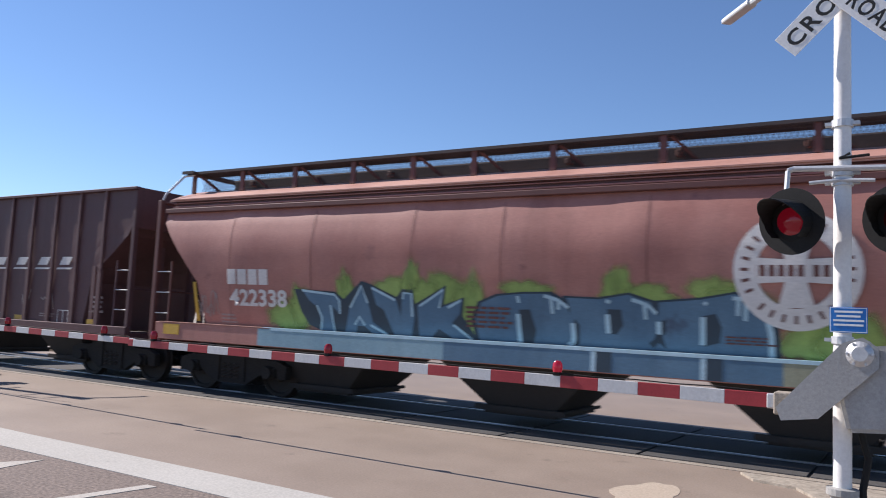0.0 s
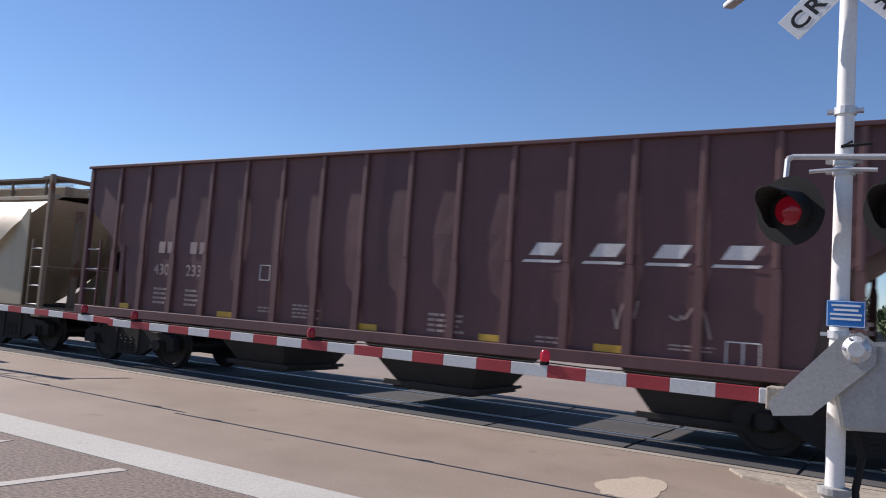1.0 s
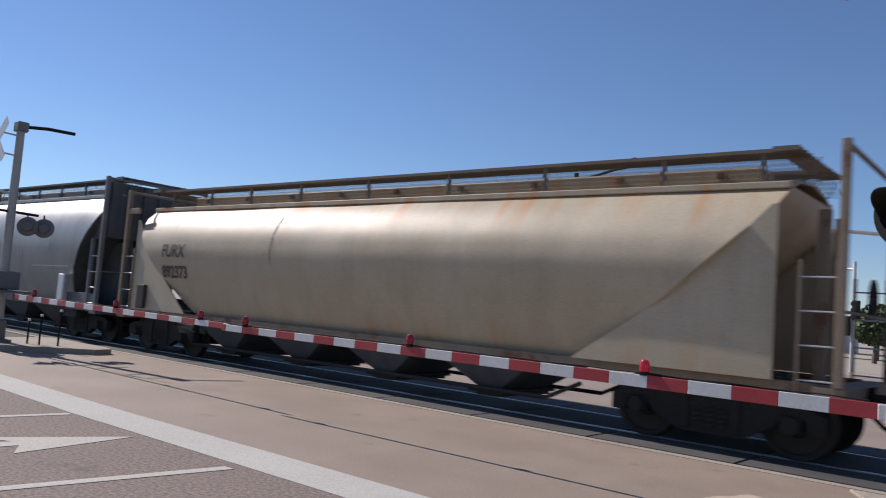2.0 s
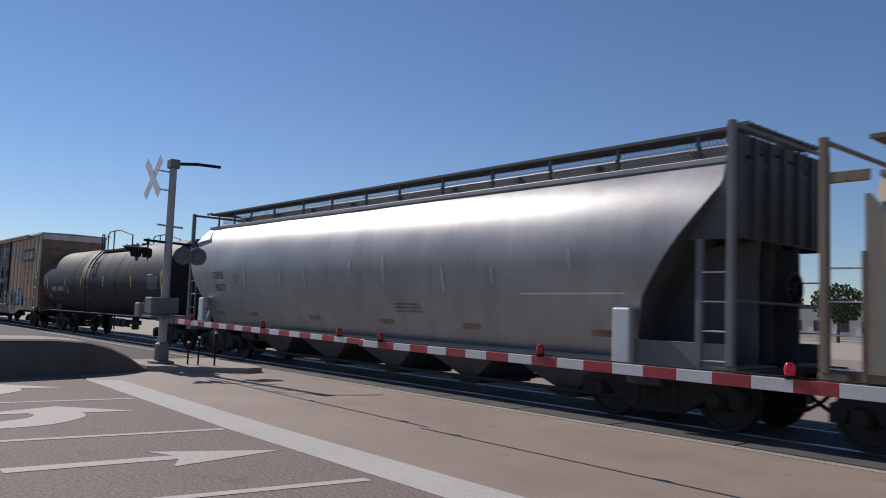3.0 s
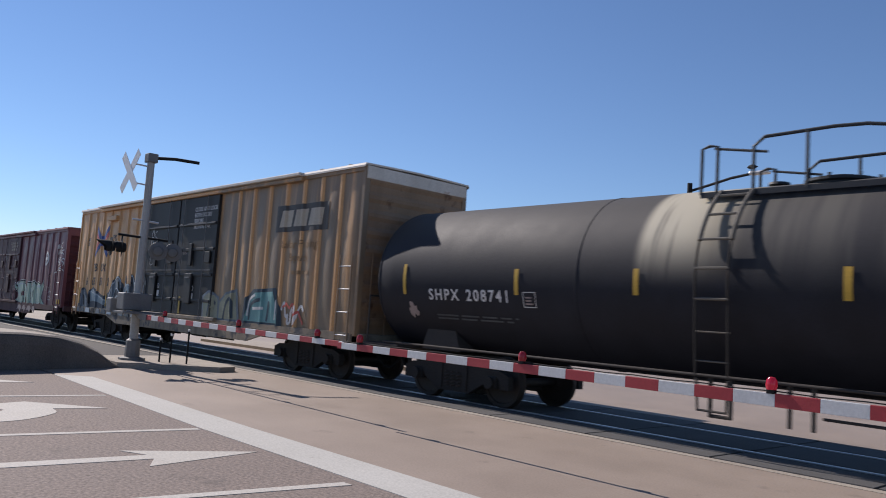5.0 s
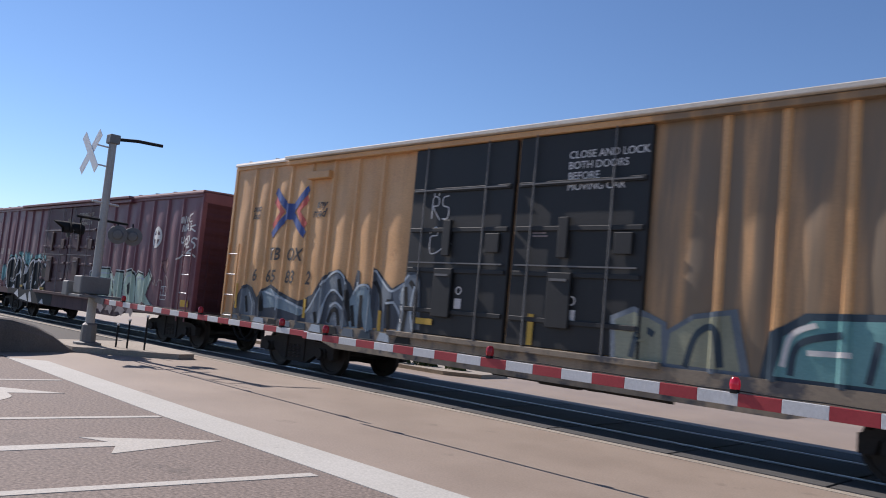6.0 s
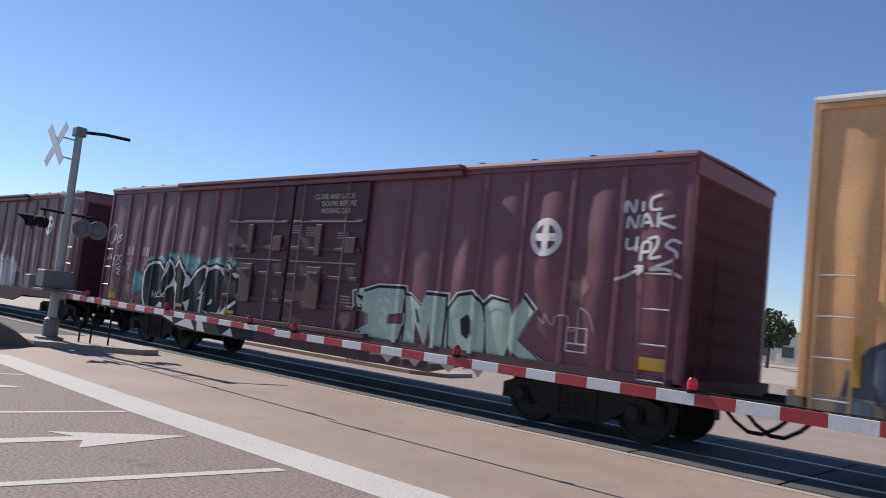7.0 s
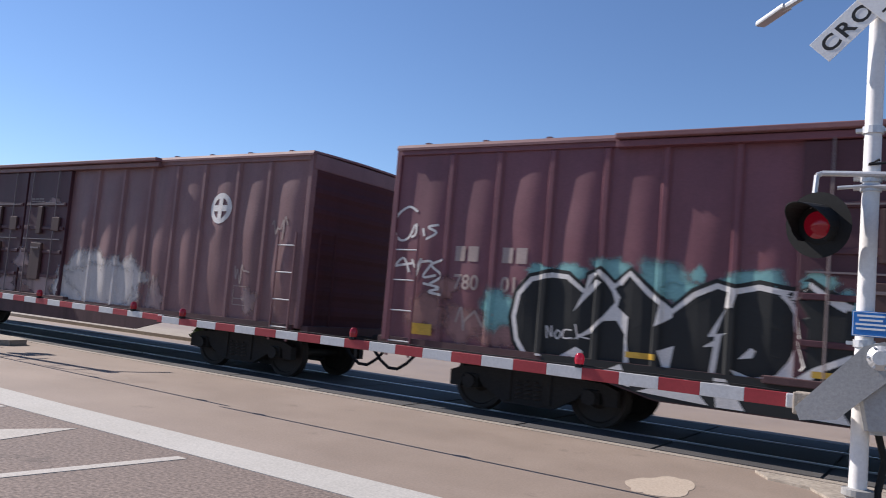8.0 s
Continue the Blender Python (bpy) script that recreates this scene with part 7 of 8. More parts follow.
M_COUNTER = [[(-109.48, 1.55), (-109.34, 1.65), (-109.23, 1.57), (-109.20, 1.34), (-109.31, 1.23), (-109.43, 1.30)], [(-110.55, 1.64), (-110.52, 1.68), (-110.42, 1.43), (-110.47, 1.40)]]
M_TAG = [[(-106.50, 3.37), (-106.49, 3.54), (-106.37, 3.38), (-106.35, 3.57)], [(-106.24, 3.54), (-106.23, 3.39)], [(-105.94, 3.63), (-106.10, 3.57), (-106.09, 3.42), (-105.93, 3.42)], [(-106.47, 3.14), (-106.45, 3.31), (-106.33, 3.15), (-106.29, 3.34)], [(-106.24, 3.15), (-106.17, 3.35), (-106.05, 3.16)], [(-106.22, 3.22), (-106.07, 3.23)], [(-105.97, 3.37), (-105.97, 3.15)], [(-105.73, 3.32), (-105.96, 3.25), (-105.71, 3.14)], [(-106.46, 3.00), (-106.44, 2.84), (-106.26, 2.87)], [(-106.29, 3.02), (-106.29, 2.80)], [(-106.20, 2.66), (-106.18, 2.91), (-106.06, 2.93), (-106.06, 2.81), (-106.19, 2.79)], [(-106.11, 2.98), (-105.96, 3.01), (-105.95, 2.88), (-106.05, 2.71), (-105.87, 2.73)]]
M_TAG += [[(-105.61, 2.93), (-105.73, 2.97), (-105.81, 2.88), (-105.67, 2.80), (-105.71, 2.68), (-106.02, 2.54), (-105.78, 2.55), (-105.55, 2.43)], [(-106.58, 2.37), (-106.15, 2.57)], [(-106.29, 2.58), (-106.14, 2.57), (-106.24, 2.46)]]
on7 = lambda shapes: [[(f7(u), max(1.0, z)) for u, z in q] for q in shapes]
for k, q in enumerate(M_LET):
    for nm, mt, by, lf in (("graffiti_halo", SPRAY_WHITE, 0.17, 2), ("graffiti_outline", SPRAY_BLACK, 0.11, 3), ("graffiti_fill", SPRAY_MINT, 0.0, 4)):
        mark(nm, poly2(on7([grow(q, by)])), mt, c7, "fat mint-green graffiti letter" if lf == 4 else ("black letter outline" if lf == 3 else "white letter halo"), lf + 0.2 * k)
mark("graffiti_counter", poly2(on7(M_COUNTER)), SPRAY_BLACK, c7, "black letter counter", 6)
mark("graffiti_shine", strokes(on7([[(u + 0.06, z - 0.12) for u, z in q[:3]] for q in M_LET]), 0.05), SPRAY_FOG, c7, "pale letter highlight", 6)
mark("tag", strokes(on7(M_TAG), 0.045), SPRAY_WHITE, c7, "white painted tag letter", 1)
mark("tag", strokes([scribble(f7(-107.9), 1.5, 1.0, 0.4, 61, 14)], 0.03), SPRAY_GHOST, c7, "faint pink tag", 1)


def roundel(car, fx, u, z, r):
    mark("company_roundel", ring(fx(u), z, r * 0.68, r), SPRAY_WHITE, car, "white ring of a company roundel", 1)
    w = r * 0.2
    mark("company_roundel", poly2([[(fx(u) - w, z - r * 0.7), (fx(u) + w, z - r * 0.7), (fx(u) + w, z + r * 0.7), (fx(u) - w, z + r * 0.7)]]), SPRAY_WHITE, car, "white cross of a company roundel", 2)
    mark("company_roundel", poly2([[(fx(u) - r * 0.7, z - w), (fx(u) - w, z - w), (fx(u) - w, z + w), (fx(u) - r * 0.7, z + w)], [(fx(u) + w, z - w), (fx(u) + r * 0.7, z - w), (fx(u) + r * 0.7, z + w), (fx(u) + w, z + w)]]), SPRAY_WHITE, car, "white cross of a company roundel", 2)


roundel(c7, f7, -107.88, 2.99, 0.31)
for i, t in enumerate(("CLOSE AND LOCK", "DOORS BEFORE", "MOVING CAR")):
    phrase("door_notice", t, f7(-113.75) + 0.25 * (i > 0), 3.72 - 0.15 * i, 0.15, 0.002, SPRAY_SAND, c7, "pale door notice")
for t, u, z in (("780", -121.85, 1.90), ("016", -121.0, 1.90)):
    mark("car_number", words(t, f7(u), z, 0.33, 0.006), SPRAY_GHOST, c7, "faded white car number", 1)
mark("company_block", poly2([[(f7(u), 2.34), (f7(u) + 0.19, 2.34), (f7(u) + 0.19, 2.58), (f7(u), 2.58)] for u in (-121.85, -121.6, -121.0, -120.75)]), SPRAY_GHOST, c7, "faded company lettering as blocks", 1)
S_TAG = [[(-122.65, 3.13), (-122.84, 3.21), (-123.06, 3.07), (-123.11, 2.83), (-122.97, 2.65), (-122.79, 2.70), (-122.68, 2.91)], [(-122.65, 2.93), (-122.65, 2.76), (-122.74, 2.70)], [(-122.50, 2.85), (-122.46, 2.72)], [(-122.20, 2.91), (-122.39, 2.87), (-122.23, 2.78), (-122.42, 2.67)], [(-123.10, 2.14), (-122.87, 2.35), (-122.72, 2.12)], [(-123.05, 2.21), (-122.67, 2.27)], [(-122.68, 2.34), (-122.59, 2.20), (-122.48, 2.35), (-122.59, 2.01)], [(-122.52, 2.29), (-122.27, 2.30), (-122.42, 2.06), (-122.18, 2.09)], [(-122.06, 2.35), (-122.27, 2.25), (-122.08, 2.09), (-122.28, 1.95)], [(-122.41, 1.95), (-122.10, 1.89), (-122.29, 1.82), (-122.04, 1.78)]]
S_CREST = [(-120.50, 0.89), (-120.65, 1.21), (-120.72, 1.54), (-120.65, 1.89), (-120.45, 2.12), (-120.15, 2.20), (-119.88, 2.18), (-119.60, 1.98), (-119.52, 2.20), (-119.41, 2.28), (-119.17, 2.08), (-118.95, 2.28), (-118.66, 2.01), (-118.35, 1.79), (-118.05, 2.04), (-117.77, 2.17), (-117.55, 2.11), (-117.25, 2.18), (-116.98, 2.13), (-116.83, 2.12), (-116.66, 2.24), (-116.49, 2.11), (-116.19, 1.98), (-116.12, 0.97), (-119.83, 0.96)]
S_WHITE = [[(-119.76, 1.68), (-119.64, 1.93), (-119.44, 2.17), (-119.36, 2.13), (-119.55, 1.92)], [(-119.75, 1.28), (-119.44, 1.51), (-119.15, 1.86), (-119.21, 2.04), (-119.08, 1.91), (-119.11, 1.80), (-118.94, 1.67), (-118.95, 1.37), (-118.90, 1.05), (-118.98, 1.04), (-118.98, 1.43), (-119.11, 1.61), (-119.31, 1.59), (-119.47, 1.40)], [(-118.57, 1.57), (-118.51, 1.87), (-118.33, 1.79), (-118.34, 1.71)], [(-118.51, 1.25), (-118.29, 1.34), (-118.34, 1.04), (-118.43, 0.91)], [(-117.63, 1.93), (-117.86, 1.50), (-117.69, 1.52), (-117.92, 1.36), (-117.78, 1.38), (-117.83, 0.95), (-117.75, 0.95), (-117.70, 1.43), (-117.78, 1.46), (-117.63, 1.57), (-117.76, 1.54)], [(-117.47, 1.25), (-117.32, 1.41), (-117.26, 1.37), (-117.30, 1.28)]]
S_WHITE += [[(-117.55, 1.11), (-117.29, 1.03), (-117.01, 1.10), (-116.87, 1.29), (-116.78, 1.55), (-116.68, 1.24), (-116.83, 1.04), (-117.15, 0.91), (-117.48, 0.88)], [(-116.80, 1.07), (-116.58, 1.24), (-116.17, 1.44), (-116.15, 1.37), (-116.52, 1.18), (-116.66, 1.01)], [(-120.39, 1.04), (-119.96, 1.02), (-119.69, 1.19), (-119.58, 1.14), (-119.62, 0.94), (-119.70, 0.95), (-119.76, 1.05), (-119.96, 0.95), (-120.37, 0.96)]]
S_EDGE = [[(-119.39, 2.26), (-119.24, 2.10), (-119.09, 1.91)], [(-118.98, 2.25), (-119.09, 2.11)], [(-116.98, 2.10), (-116.84, 1.93), (-116.78, 1.57)], [(-117.61, 2.09), (-117.64, 1.89)], [(-117.55, 2.10), (-117.60, 1.90)], [(-116.83, 2.10), (-116.87, 2.02)], [(-116.25, 1.95), (-116.43, 2.05)]]
S_NOCK = [[(-120.15, 1.27), (-120.17, 1.45), (-120.08, 1.30), (-120.09, 1.46)], [(-119.99, 1.40), (-120.03, 1.33), (-119.98, 1.28), (-119.93, 1.36), (-119.99, 1.41)], [(-119.76, 1.42), (-119.88, 1.41), (-119.89, 1.30), (-119.75, 1.31)], [(-119.71, 1.51), (-119.66, 1.30)], [(-119.51, 1.40), (-119.66, 1.35), (-119.49, 1.32)]]
mark("tag", strokes(on7(S_TAG), 0.04), SPRAY_WHITE, c7, "white scribbled tag letter", 1)
for k, (u, z, rx, rz) in enumerate([(-119.84, 2.23, 0.26, 0.16), (-119.24, 2.31, 0.26, 0.18), (-118.51, 2.18, 0.42, 0.26), (-118.2, 2.04, 0.3, 0.16), (-118.02, 2.3, 0.1, 0.11), (-117.29, 2.26, 0.38, 0.15), (-116.57, 2.28, 0.2, 0.12), (-121.0, 1.63, 0.3, 0.3), (-120.34, 2.25, 0.2, 0.1), (-116.25, 2.03, 0.2, 0.14)]):
    mark("teal_spray", cloud(f7(u), z, rx * 1.25, rz * 1.25, 90 + k, 0.25), TEAL_CLOUD, c7, "teal spray cloud", 1 + 0.1 * k)
mark("graffiti_body", poly2(on7([S_CREST])), SPRAY_BLACK, c7, "fat black graffiti throw-up", 2.2)
mark("graffiti_rim", strokes(on7([S_CREST[:-2]]), 0.19, False), SPRAY_BLACK, c7, "black rim of the throw-up", 2.5)
mark("graffiti_edge", strokes(on7([S_CREST[:-2]]), 0.075, False), SPRAY_WHITE, c7, "white graffiti outline", 3)
for k, q in enumerate(on7(S_WHITE)):
    mark("graffiti_wedge", poly2([q]), SPRAY_WHITE, c7, "white graffiti wedge", 4 + 0.1 * k)
for q in on7(S_EDGE):
    mark("graffiti_line", strokes([q], 0.06), SPRAY_WHITE, c7, "white inner graffiti line", 4.5)
mark("tag", strokes(on7(S_NOCK), 0.022), SPRAY_WHITE, c7, "thin white tag letter on black", 5)
PRIMER = soft(paint("pink_primer", (0.25, 0.13, 0.12), (0.31, 0.17, 0.16), 0.7, streak=0.5))
for k, (u, z, rx, rz) in enumerate(((-122.3, 1.5, 0.42, 0.3), (-121.6, 1.35, 0.42, 0.3), (-121.0, 1.3, 0.35, 0.3), (-122.0, 1.9, 0.25, 0.2), (-112.4, 1.3, 0.2, 0.2), (-107.2, 2.2, 0.2, 0.2))):
    mark("primer_patch", cloud(f7(u), z, rx * 1.2, rz * 1.2, 120 + k, 0.3, 1.0), PRIMER, c7, "faded pink primer patch", 0.4)
mark("tag", strokes([scribble(f7(-121.75), 1.25, 0.75, 0.45, 130, 12)], 0.04), SPRAY_GHOST, c7, "pale rubbed tag", 1)
for u, hh in ((-122.6, 0.18), (-118.95, 0.08), (-116.6, 0.08), (-106.1, 0.18)):
    mark("yellow_patch", poly2([[(f7(u), 1.12), (f7(u) + 0.42, 1.12), (f7(u) + 0.42, 1.12 + hh), (f7(u), 1.12 + hh)]]), SAFETY, c7, "yellow reflector patch", 7)
for q, z in ((f7(-107.35), 1.25),):
    mark("data_panel", strokes([[(q, z), (q + 0.36, z), (q + 0.36, z + 0.36), (q, z + 0.36), (q, z)], [(q + 0.18, z + 0.12), (q + 0.18, z + 0.36)], [(q, z + 0.12), (q + 0.36, z + 0.12)]], 0.022, False), SPRAY_WHITE, c7, "white outlined data panel", 1)
for u, z, w, hh, r in ((-113.9, 2.95, 0.5, 0.2, 4), (-112.9, 2.9, 0.4, 0.15, 3), (-112.6, 1.5, 0.35, 0.3, 5), (-114.4, 3.0, 0.3, 0.2, 4)):
    mark("small_writing", bars(f7(u), z, w, hh, r, 3), SPRAY_GHOST, c7, "small writing as bars", 1)
for u, w in ((-111.6, 0.5), (-110.8, 0.4), (-110.1, 0.5), (-109.3, 0.35)):
    part("sill_spray", slab([(f7(u) + x * w, 0.72 + z * 0.26) for x, z in ((0, 0), (0.6, 0.1), (1, -0.35), (1.4, 0.3), (1.0, 0.8), (0.4, 0.75))], -1.572, -1.566), SPRAY_GHOST, c7, "pale spray on the side sill")
part("sill_spray", slab([(f7(u), z) for u, z in ((-120.2, 0.86), (-119.5, 0.85), (-118.5, 0.595), (-115.4, 0.595), (-115.4, 1.035), (-120.2, 1.035))], -1.567, -1.562), SPRAY_BLACK, c7, "black spray on the side sill")
for q in (((-119.38, 0.84), (-119.0, 1.02), (-118.85, 0.72)), ((-118.75, 0.68), (-118.1, 0.92), (-117.8, 0.62)), ((-117.75, 0.98), (-117.6, 0.98), (-117.35, 0.61), (-117.7, 0.61)), ((-116.6, 0.62), (-116.3, 0.8), (-116.15, 0.61))):
    part("sill_spray", slab([(f7(u), z) for u, z in q], -1.573, -1.568), SPRAY_WHITE, c7, "white graffiti wedge on the side sill")

M8 = [-126.16, -127.02, -128.0, -128.85, -129.7, -130.65, -131.6]
c8, o8 = boxcar(-142.7, -125.1, "dull maroon boxcar with a rubbed white patch, rolling", 0.98, 4.22, M8 + [-267.8 - u for u in M8], (-136.3, -132.6), (DUSTY, MAROON_DOOR_SHADED, MAROON_ROOF, MAROON_SILL),
                (-140.4, -127.0), (-138.5, -129.4), 41)
f8 = lambda u: u - o8
roundel(c8, f8, -127.42, 3.17, 0.31)
RUBBED = soft(paint("rubbed_white", (0.55, 0.51, 0.49), (0.65, 0.61, 0.58), 0.7, streak=0.5), 0.85)
for k, (du, rx, rz) in enumerate(((-0.85, 0.85, 0.72), (0.05, 0.85, 0.85), (0.8, 0.8, 0.74), (0.2, 1.5, 0.55))):
    mark("paint_patch", cloud(f8(-131.2 + du), 1.45, rx, rz, 101 + k, 0.25, 1.02), RUBBED, c8, "rubbed white paint patch", 1 + 0.2 * k)
mark("tag", strokes([scribble(f8(-125.95), 2.4, 0.4, 0.75, 102, 10), scribble(f8(-129.5), 1.3, 0.4, 0.5, 103, 8), scribble(f8(-126.9), 1.7, 0.45, 0.4, 104, 8)], 0.03), SPRAY_GHOST, c8, "pale scribbled tags", 1)
PALE_RUB = soft(paint("pale_rub", (0.28, 0.19, 0.19), (0.36, 0.27, 0.265), 0.7, streak=0.7))
for k, (u, z, rx, rz) in enumerate(((-133.4, 1.3, 0.8, 0.3), (-135.0, 1.25, 0.7, 0.25), (-129.2, 1.3, 0.35, 0.4), (-137.2, 1.4, 0.6, 0.35), (-134.3, 1.9, 0.4, 0.3), (-126.4, 1.4, 0.25, 0.3), (-138.6, 1.5, 0.5, 0.5), (-133.2, 3.3, 0.4, 0.12))):
    mark("rubbed_patch", cloud(f8(u), z, rx, rz, 500 + k, 0.4, 1.02), PALE_RUB, c8, "pale rubbed paint", 0.5)
q = f8(-126.85)
mark("data_panel", strokes([[(q, 1.3), (q + 0.36, 1.3), (q + 0.36, 1.66), (q, 1.66), (q, 1.3)], [(q, 1.42), (q + 0.36, 1.42)]], 0.022, False), SPRAY_GHOST, c8, "white outlined data panel", 1)
mark("small_writing", bars(f8(-134.2), 3.3, 0.6, 0.12, 2, 5), SPRAY_GHOST, c8, "small writing as bars", 1)

# ---- beyond the track ----
def street_lamp(x, y):
    t = tagged(new("street_lamp"), "tall dark steel street lamp with one curved arm", "street lamp")
    t.location = (x, y, 0)
    part("pole", rod((0, 0, 0), (0, 0, 7.15), 0.13, 0.09, 12), SIGNAL_BLACK, t)
    pts = [(0, 0, 6.85), (0.8, 0.0, 7.02), (1.6, 0, 7.2), (2.4, 0, 7.3)]
    part("arm", pipe(pts, 0.05), SIGNAL_BLACK, t)
    part("lamp_head", box(2.3, 3.0, -0.15, 0.15, 7.24, 7.36, 0.05), GALV, t)
    b = tagged(new("bird"), "small dark bird perched on the lamp", "bird")
    b.location = (x + 2.35, y, 7.36)
    bm = lathe([(-0.16, 0.01), (-0.08, 0.07), (0.05, 0.09), (0.14, 0.05), (0.24, 0.01)], "x", 10)
    bmesh.ops.translate(bm, verts=bm.verts, vec=(0, 0, 0.17))
    part("bird_body", bm, SIGNAL_BLACK, b)
    part("bird_legs", pipe([(0, 0, 0), (0, 0, 0.12)], 0.012), SIGNAL_BLACK, b)


street_lamp(-15.05, 26.0)


def traffic_signal(x, y, turn):
    t = tagged(new("traffic_signal"), "dark traffic signal pole with hooded heads", "traffic light", "traffic signals")
    t.matrix_basis = pose(x, y, 0, 0, 0, turn)
    part("pole", rod((0, 0, 0), (0, 0, 5.6), 0.11, 0.09, 12), GALV, t)
    part("mast_arm", pipe([(0, 0, 5.2), (-4, 0, 5.5)], 0.07), GALV, t)
    for dx, z in ((0.25, 3.1), (-0.25, 2.3), (-3.2, 4.9)):
        head = part("signal_head", box(dx - 0.17, dx + 0.17, -0.28, -0.06, z - 0.5, z + 0.5, 0.03), SIGNAL_BLACK, t)
        for k in (-0.32, 0, 0.32):
            part("visor", rod((dx, -0.45, z + k), (dx, -0.27, z + k), 0.13, seg=12), SIGNAL_BLACK, head)


traffic_signal(-4.6, 30, 10)
traffic_signal(-9.0, 44, -20)


def utility_pole(x, y):
    t = tagged(new("utility_pole"), "wooden utility pole with crossarm and insulators", "utility pole")
    t.location = (x, y, 0)
    part("pole", rod((0, 0, 0), (0, 0, 10), 0.17, 0.11, 10), BARK, t)
    part("crossarm", box(-1.1, 1.1, -0.06, 0.06, 9.2, 9.35), BARK, t)
    for dx in (-0.95, -0.4, 0.4, 0.95):
        part("insulator", rod((dx, 0, 9.35), (dx, 0, 9.58), 0.06, 0.04, 8), CASTING, t)


utility_pole(-8.4, 62)


def tree(x, y, h, seed):
    rg = random.Random(seed)
    t = tagged(new("tree"), "green street tree with an uneven leafy crown", "tree", "trees beyond the track")
    t.location = (x, y, 0)
    bm = rod((0, 0, 0), (0.1, 0, h * 0.45), 0.2, 0.12, 8)
    for k in range(6):
        a = rg.uniform(0, 6.28)
        add_rod(bm, (0.1, 0, h * rg.uniform(0.3, 0.45)), (1.2 * math.cos(a), 1.2 * math.sin(a), h * rg.uniform(0.6, 0.8)), 0.08, 0.03, 6)
    part("trunk", bm, BARK, t)
    vs, fs = [], []
    for k in range(1500):
        while True:
            p = Vector((rg.uniform(-1, 1), rg.uniform(-1, 1), rg.uniform(-1, 1)))
            if p.length < 1 and noise.noise(p * 2.2 + Vector((seed, 0, 0))) > -0.25:
                break
        c = Vector((p.x * h * 0.42, p.y * h * 0.42, h * 0.66 + p.z * h * 0.34))
        d = Vector((rg.uniform(-1, 1), rg.uniform(-1, 1), rg.uniform(-1, 1))).normalized() * 0.2
        e = d.orthogonal().normalized() * 0.13
        n = len(vs)
        vs += [tuple(c - d), tuple(c + e), tuple(c + d), tuple(c - e)]
        fs.append((n, n + 1, n + 2, n + 3))
    me = bpy.data.meshes.new("crown")
    me.from_pydata(vs, [], fs)
    me.materials.append(LEAF)
    new("crown", me).parent = t


for k, (x, y, h) in enumerate(((-26, 75, 5.5), (-20, 80, 6), (-14, 78, 5), (-6, 84, 6.2), (-1, 70, 4.6), (3.5, 76, 5.6), (-34, 82, 6), (-44, 90, 6.5), (-12, 66, 4))):
    tree(x, y, h, k + 1)


def building(x, y, w, d, h, mt, label):
    t = tagged(new("building"), label, "building", "low buildings")
    t.location = (x, y, 0)
    part("wall", box(-w / 2, w / 2, -d / 2, d / 2, 0, h), mt, t)
    part("roof", box(-w / 2 - 0.3, w / 2 + 0.3, -d / 2 - 0.3, d / 2 + 0.3, h, h + 0.35, 0.05), KERB, t)
    n = int(w / 3)
    for i in range(n):
        a = -w / 2 + (i + 0.5) * w / n
        win = part("window", box(a - 0.8, a + 0.8, -d / 2 - 0.06, -d / 2 + 0.05, 0.9, 2.4, 0.01), CASTING, t)
        part("pane", box(a - 0.7, a + 0.7, -d / 2 - 0.075, -d / 2 - 0.062, 1.0, 2.3), GLASS_DARK, win)


building(-3, 96, 22, 10, 3.6, STUCCO, "low pale stucco building beyond the road")
building(-38, 110, 30, 12, 4.0, STUCCO, "long low pale building in the distance")


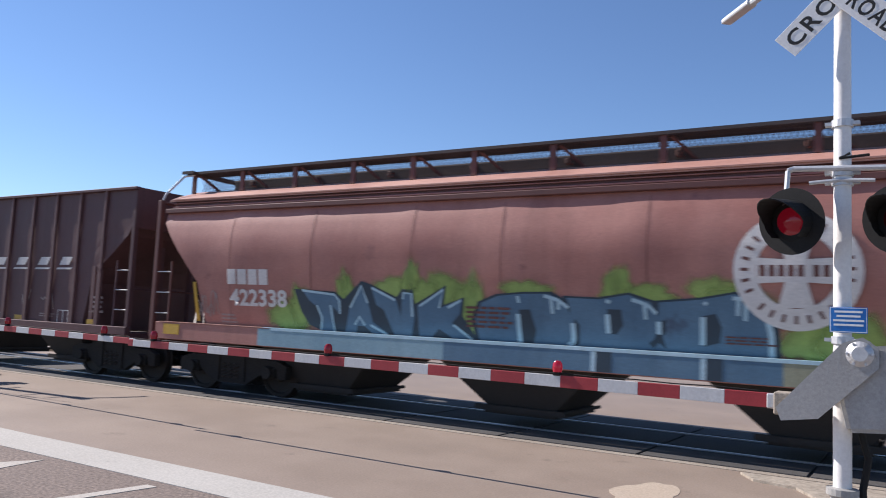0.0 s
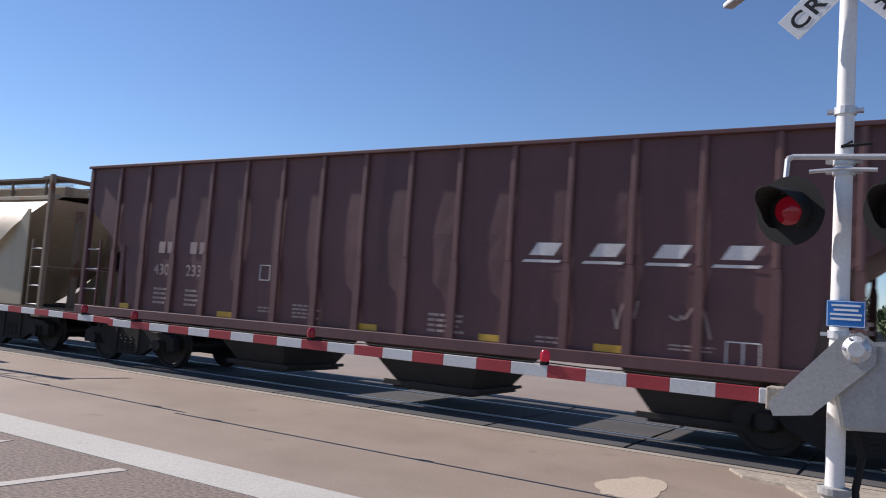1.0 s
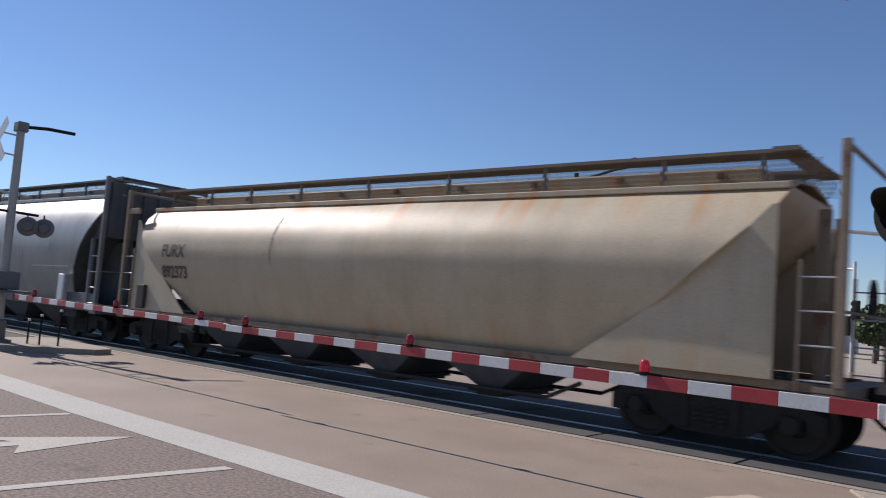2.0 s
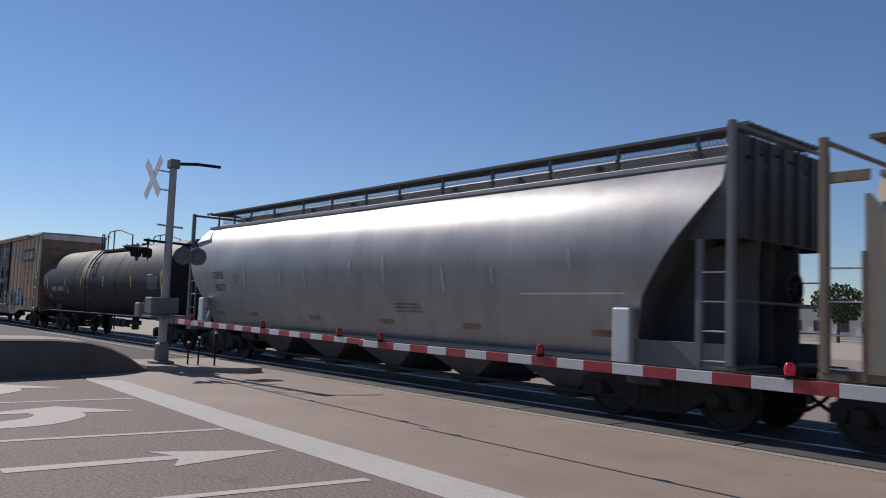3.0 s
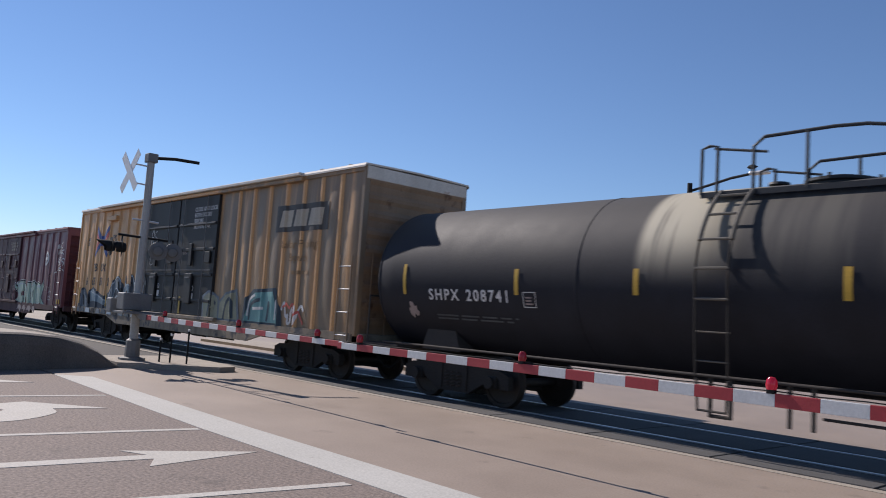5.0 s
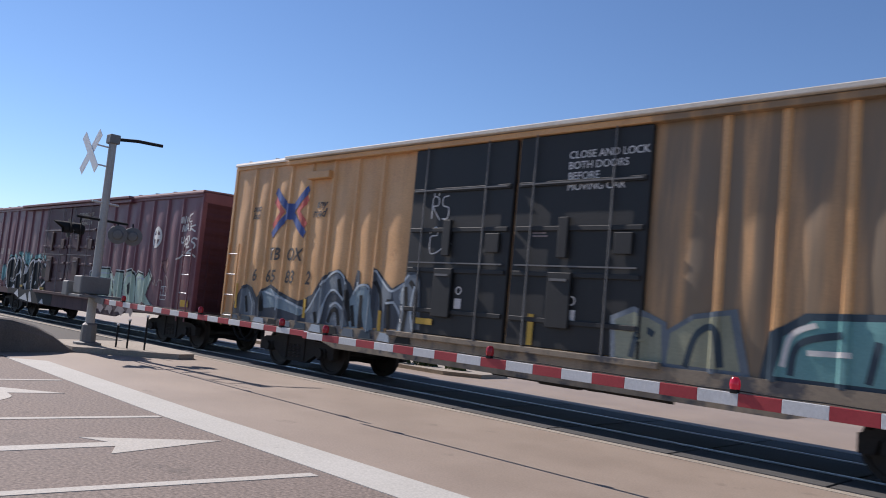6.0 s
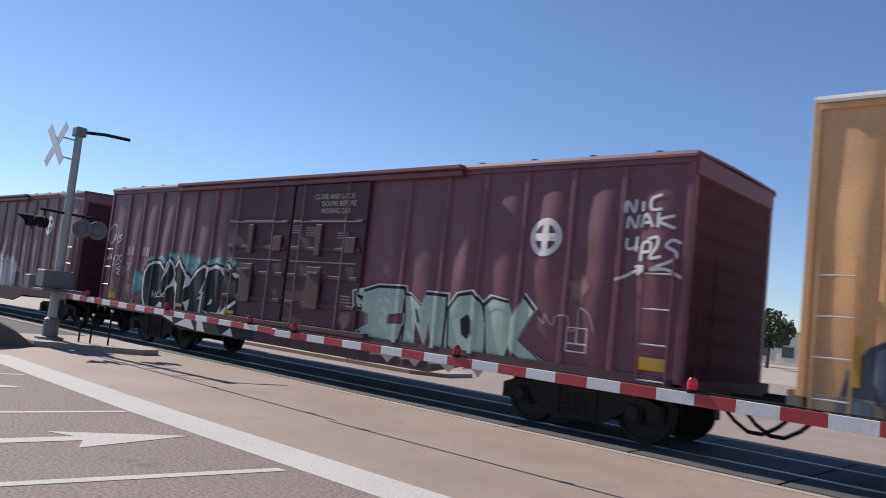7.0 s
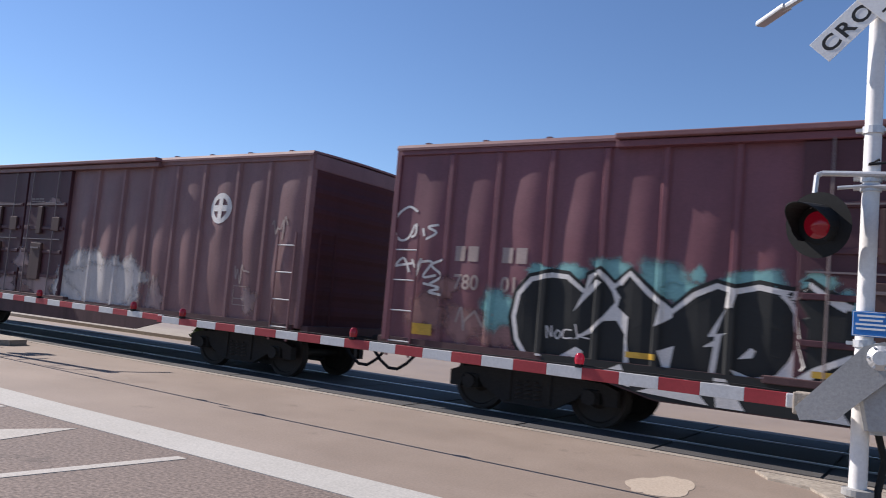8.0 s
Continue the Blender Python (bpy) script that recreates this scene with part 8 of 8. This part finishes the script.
def parked_car(x, y, turn):
    t = tagged(new("car"), "white sedan standing on the far road", "car")
    t.matrix_basis = pose(x, y, 0, 0, 0, turn)
    bm = slab([(-2.2, 0.35), (-2.2, 0.8), (-1.5, 0.92), (-0.9, 1.4), (0.6, 1.42), (1.3, 0.95), (2.2, 0.82), (2.25, 0.4)], -0.85, 0.85)
    bmesh.ops.bevel(bm, geom=bm.edges[:], offset=0.08, segments=2, affect="EDGES")
    part("body", bm, CAR_WHITE, t)
    for s in (-1, 1):
        part("window", slab([(-1.2, 0.95), (-0.8, 1.33), (0.5, 1.34), (1.0, 0.95)], s * 0.86 - 0.01, s * 0.86 + 0.01), GLASS_DARK, t)
        for dx in (-1.35, 1.35):
            bm = lathe([(s * 0.68, 0.2), (s * 0.68, 0.32), (s * 0.88, 0.32), (s * 0.88, 0.2)], "y", 20)
            bmesh.ops.translate(bm, verts=bm.verts, vec=(dx, 0, 0.32))
            part("wheel", bm, SIGNAL_BLACK, t)


parked_car(-3.2, 34, 75)


def shrub(x, y, size, seed):
    rg = random.Random(seed)
    t = tagged(new("shrub"), "low dry green shrub on the far kerb", "shrub", "roadside shrubs")
    t.location = (x, y, 0.1)
    part("stems", pipe([(0, 0, 0), (0.05, 0, size * 0.5)], 0.02), BARK, t)
    vs, fs = [], []
    for k in range(260):
        a, q, h = rg.uniform(0, 6.28), rg.uniform(0, 1) ** 0.5, rg.uniform(0.05, 1)
        c = Vector((math.cos(a) * q * size * 1.3 * (1.1 - h * 0.6), math.sin(a) * q * size * (1.1 - h * 0.6), h * size))
        d = Vector((rg.uniform(-1, 1), rg.uniform(-1, 1), rg.uniform(0, 1))).normalized() * 0.09
        e = d.orthogonal().normalized() * 0.03
        n = len(vs)
        vs += [tuple(c - d), tuple(c + e), tuple(c + d), tuple(c - e)]
        fs.append((n, n + 1, n + 2, n + 3))
    me = bpy.data.meshes.new("leaves")
    me.from_pydata(vs, [], fs)
    me.materials.append(LEAF)
    new("leaves", me).parent = t


for k, (x, y, size) in enumerate(((-16.4, 15.1, 0.45), (-15.6, 15.4, 0.3), (-14.6, 15.6, 0.25), (-18.4, 15.2, 0.3))):
    shrub(x, y, size, k)
setting("far_kerb", sheet([(-30, 14.5), (-14.2, 14.7), (-13.4, 15.3), (-13.6, 16.6), (-30, 17.5)], 0.10, 0.12), KERB, "low kerbed island beyond the track")


# ---- what moves ----
def motions():
    times = [i * 0.5 for i in range(17)]
    for car, u in MOVING:
        walk(car, [(t, pose(u + SPEED * t, TRACK_Y, 0)) for t in times])
    turn = math.degrees(SPEED / WHEEL_R)
    for wheel, dx in ROLLING:
        walk(wheel, [(i / FPS, pose(dx, 0, WHEEL_R, 0, (turn * i / FPS) % 360, 0)) for i in range(241)])


motions()
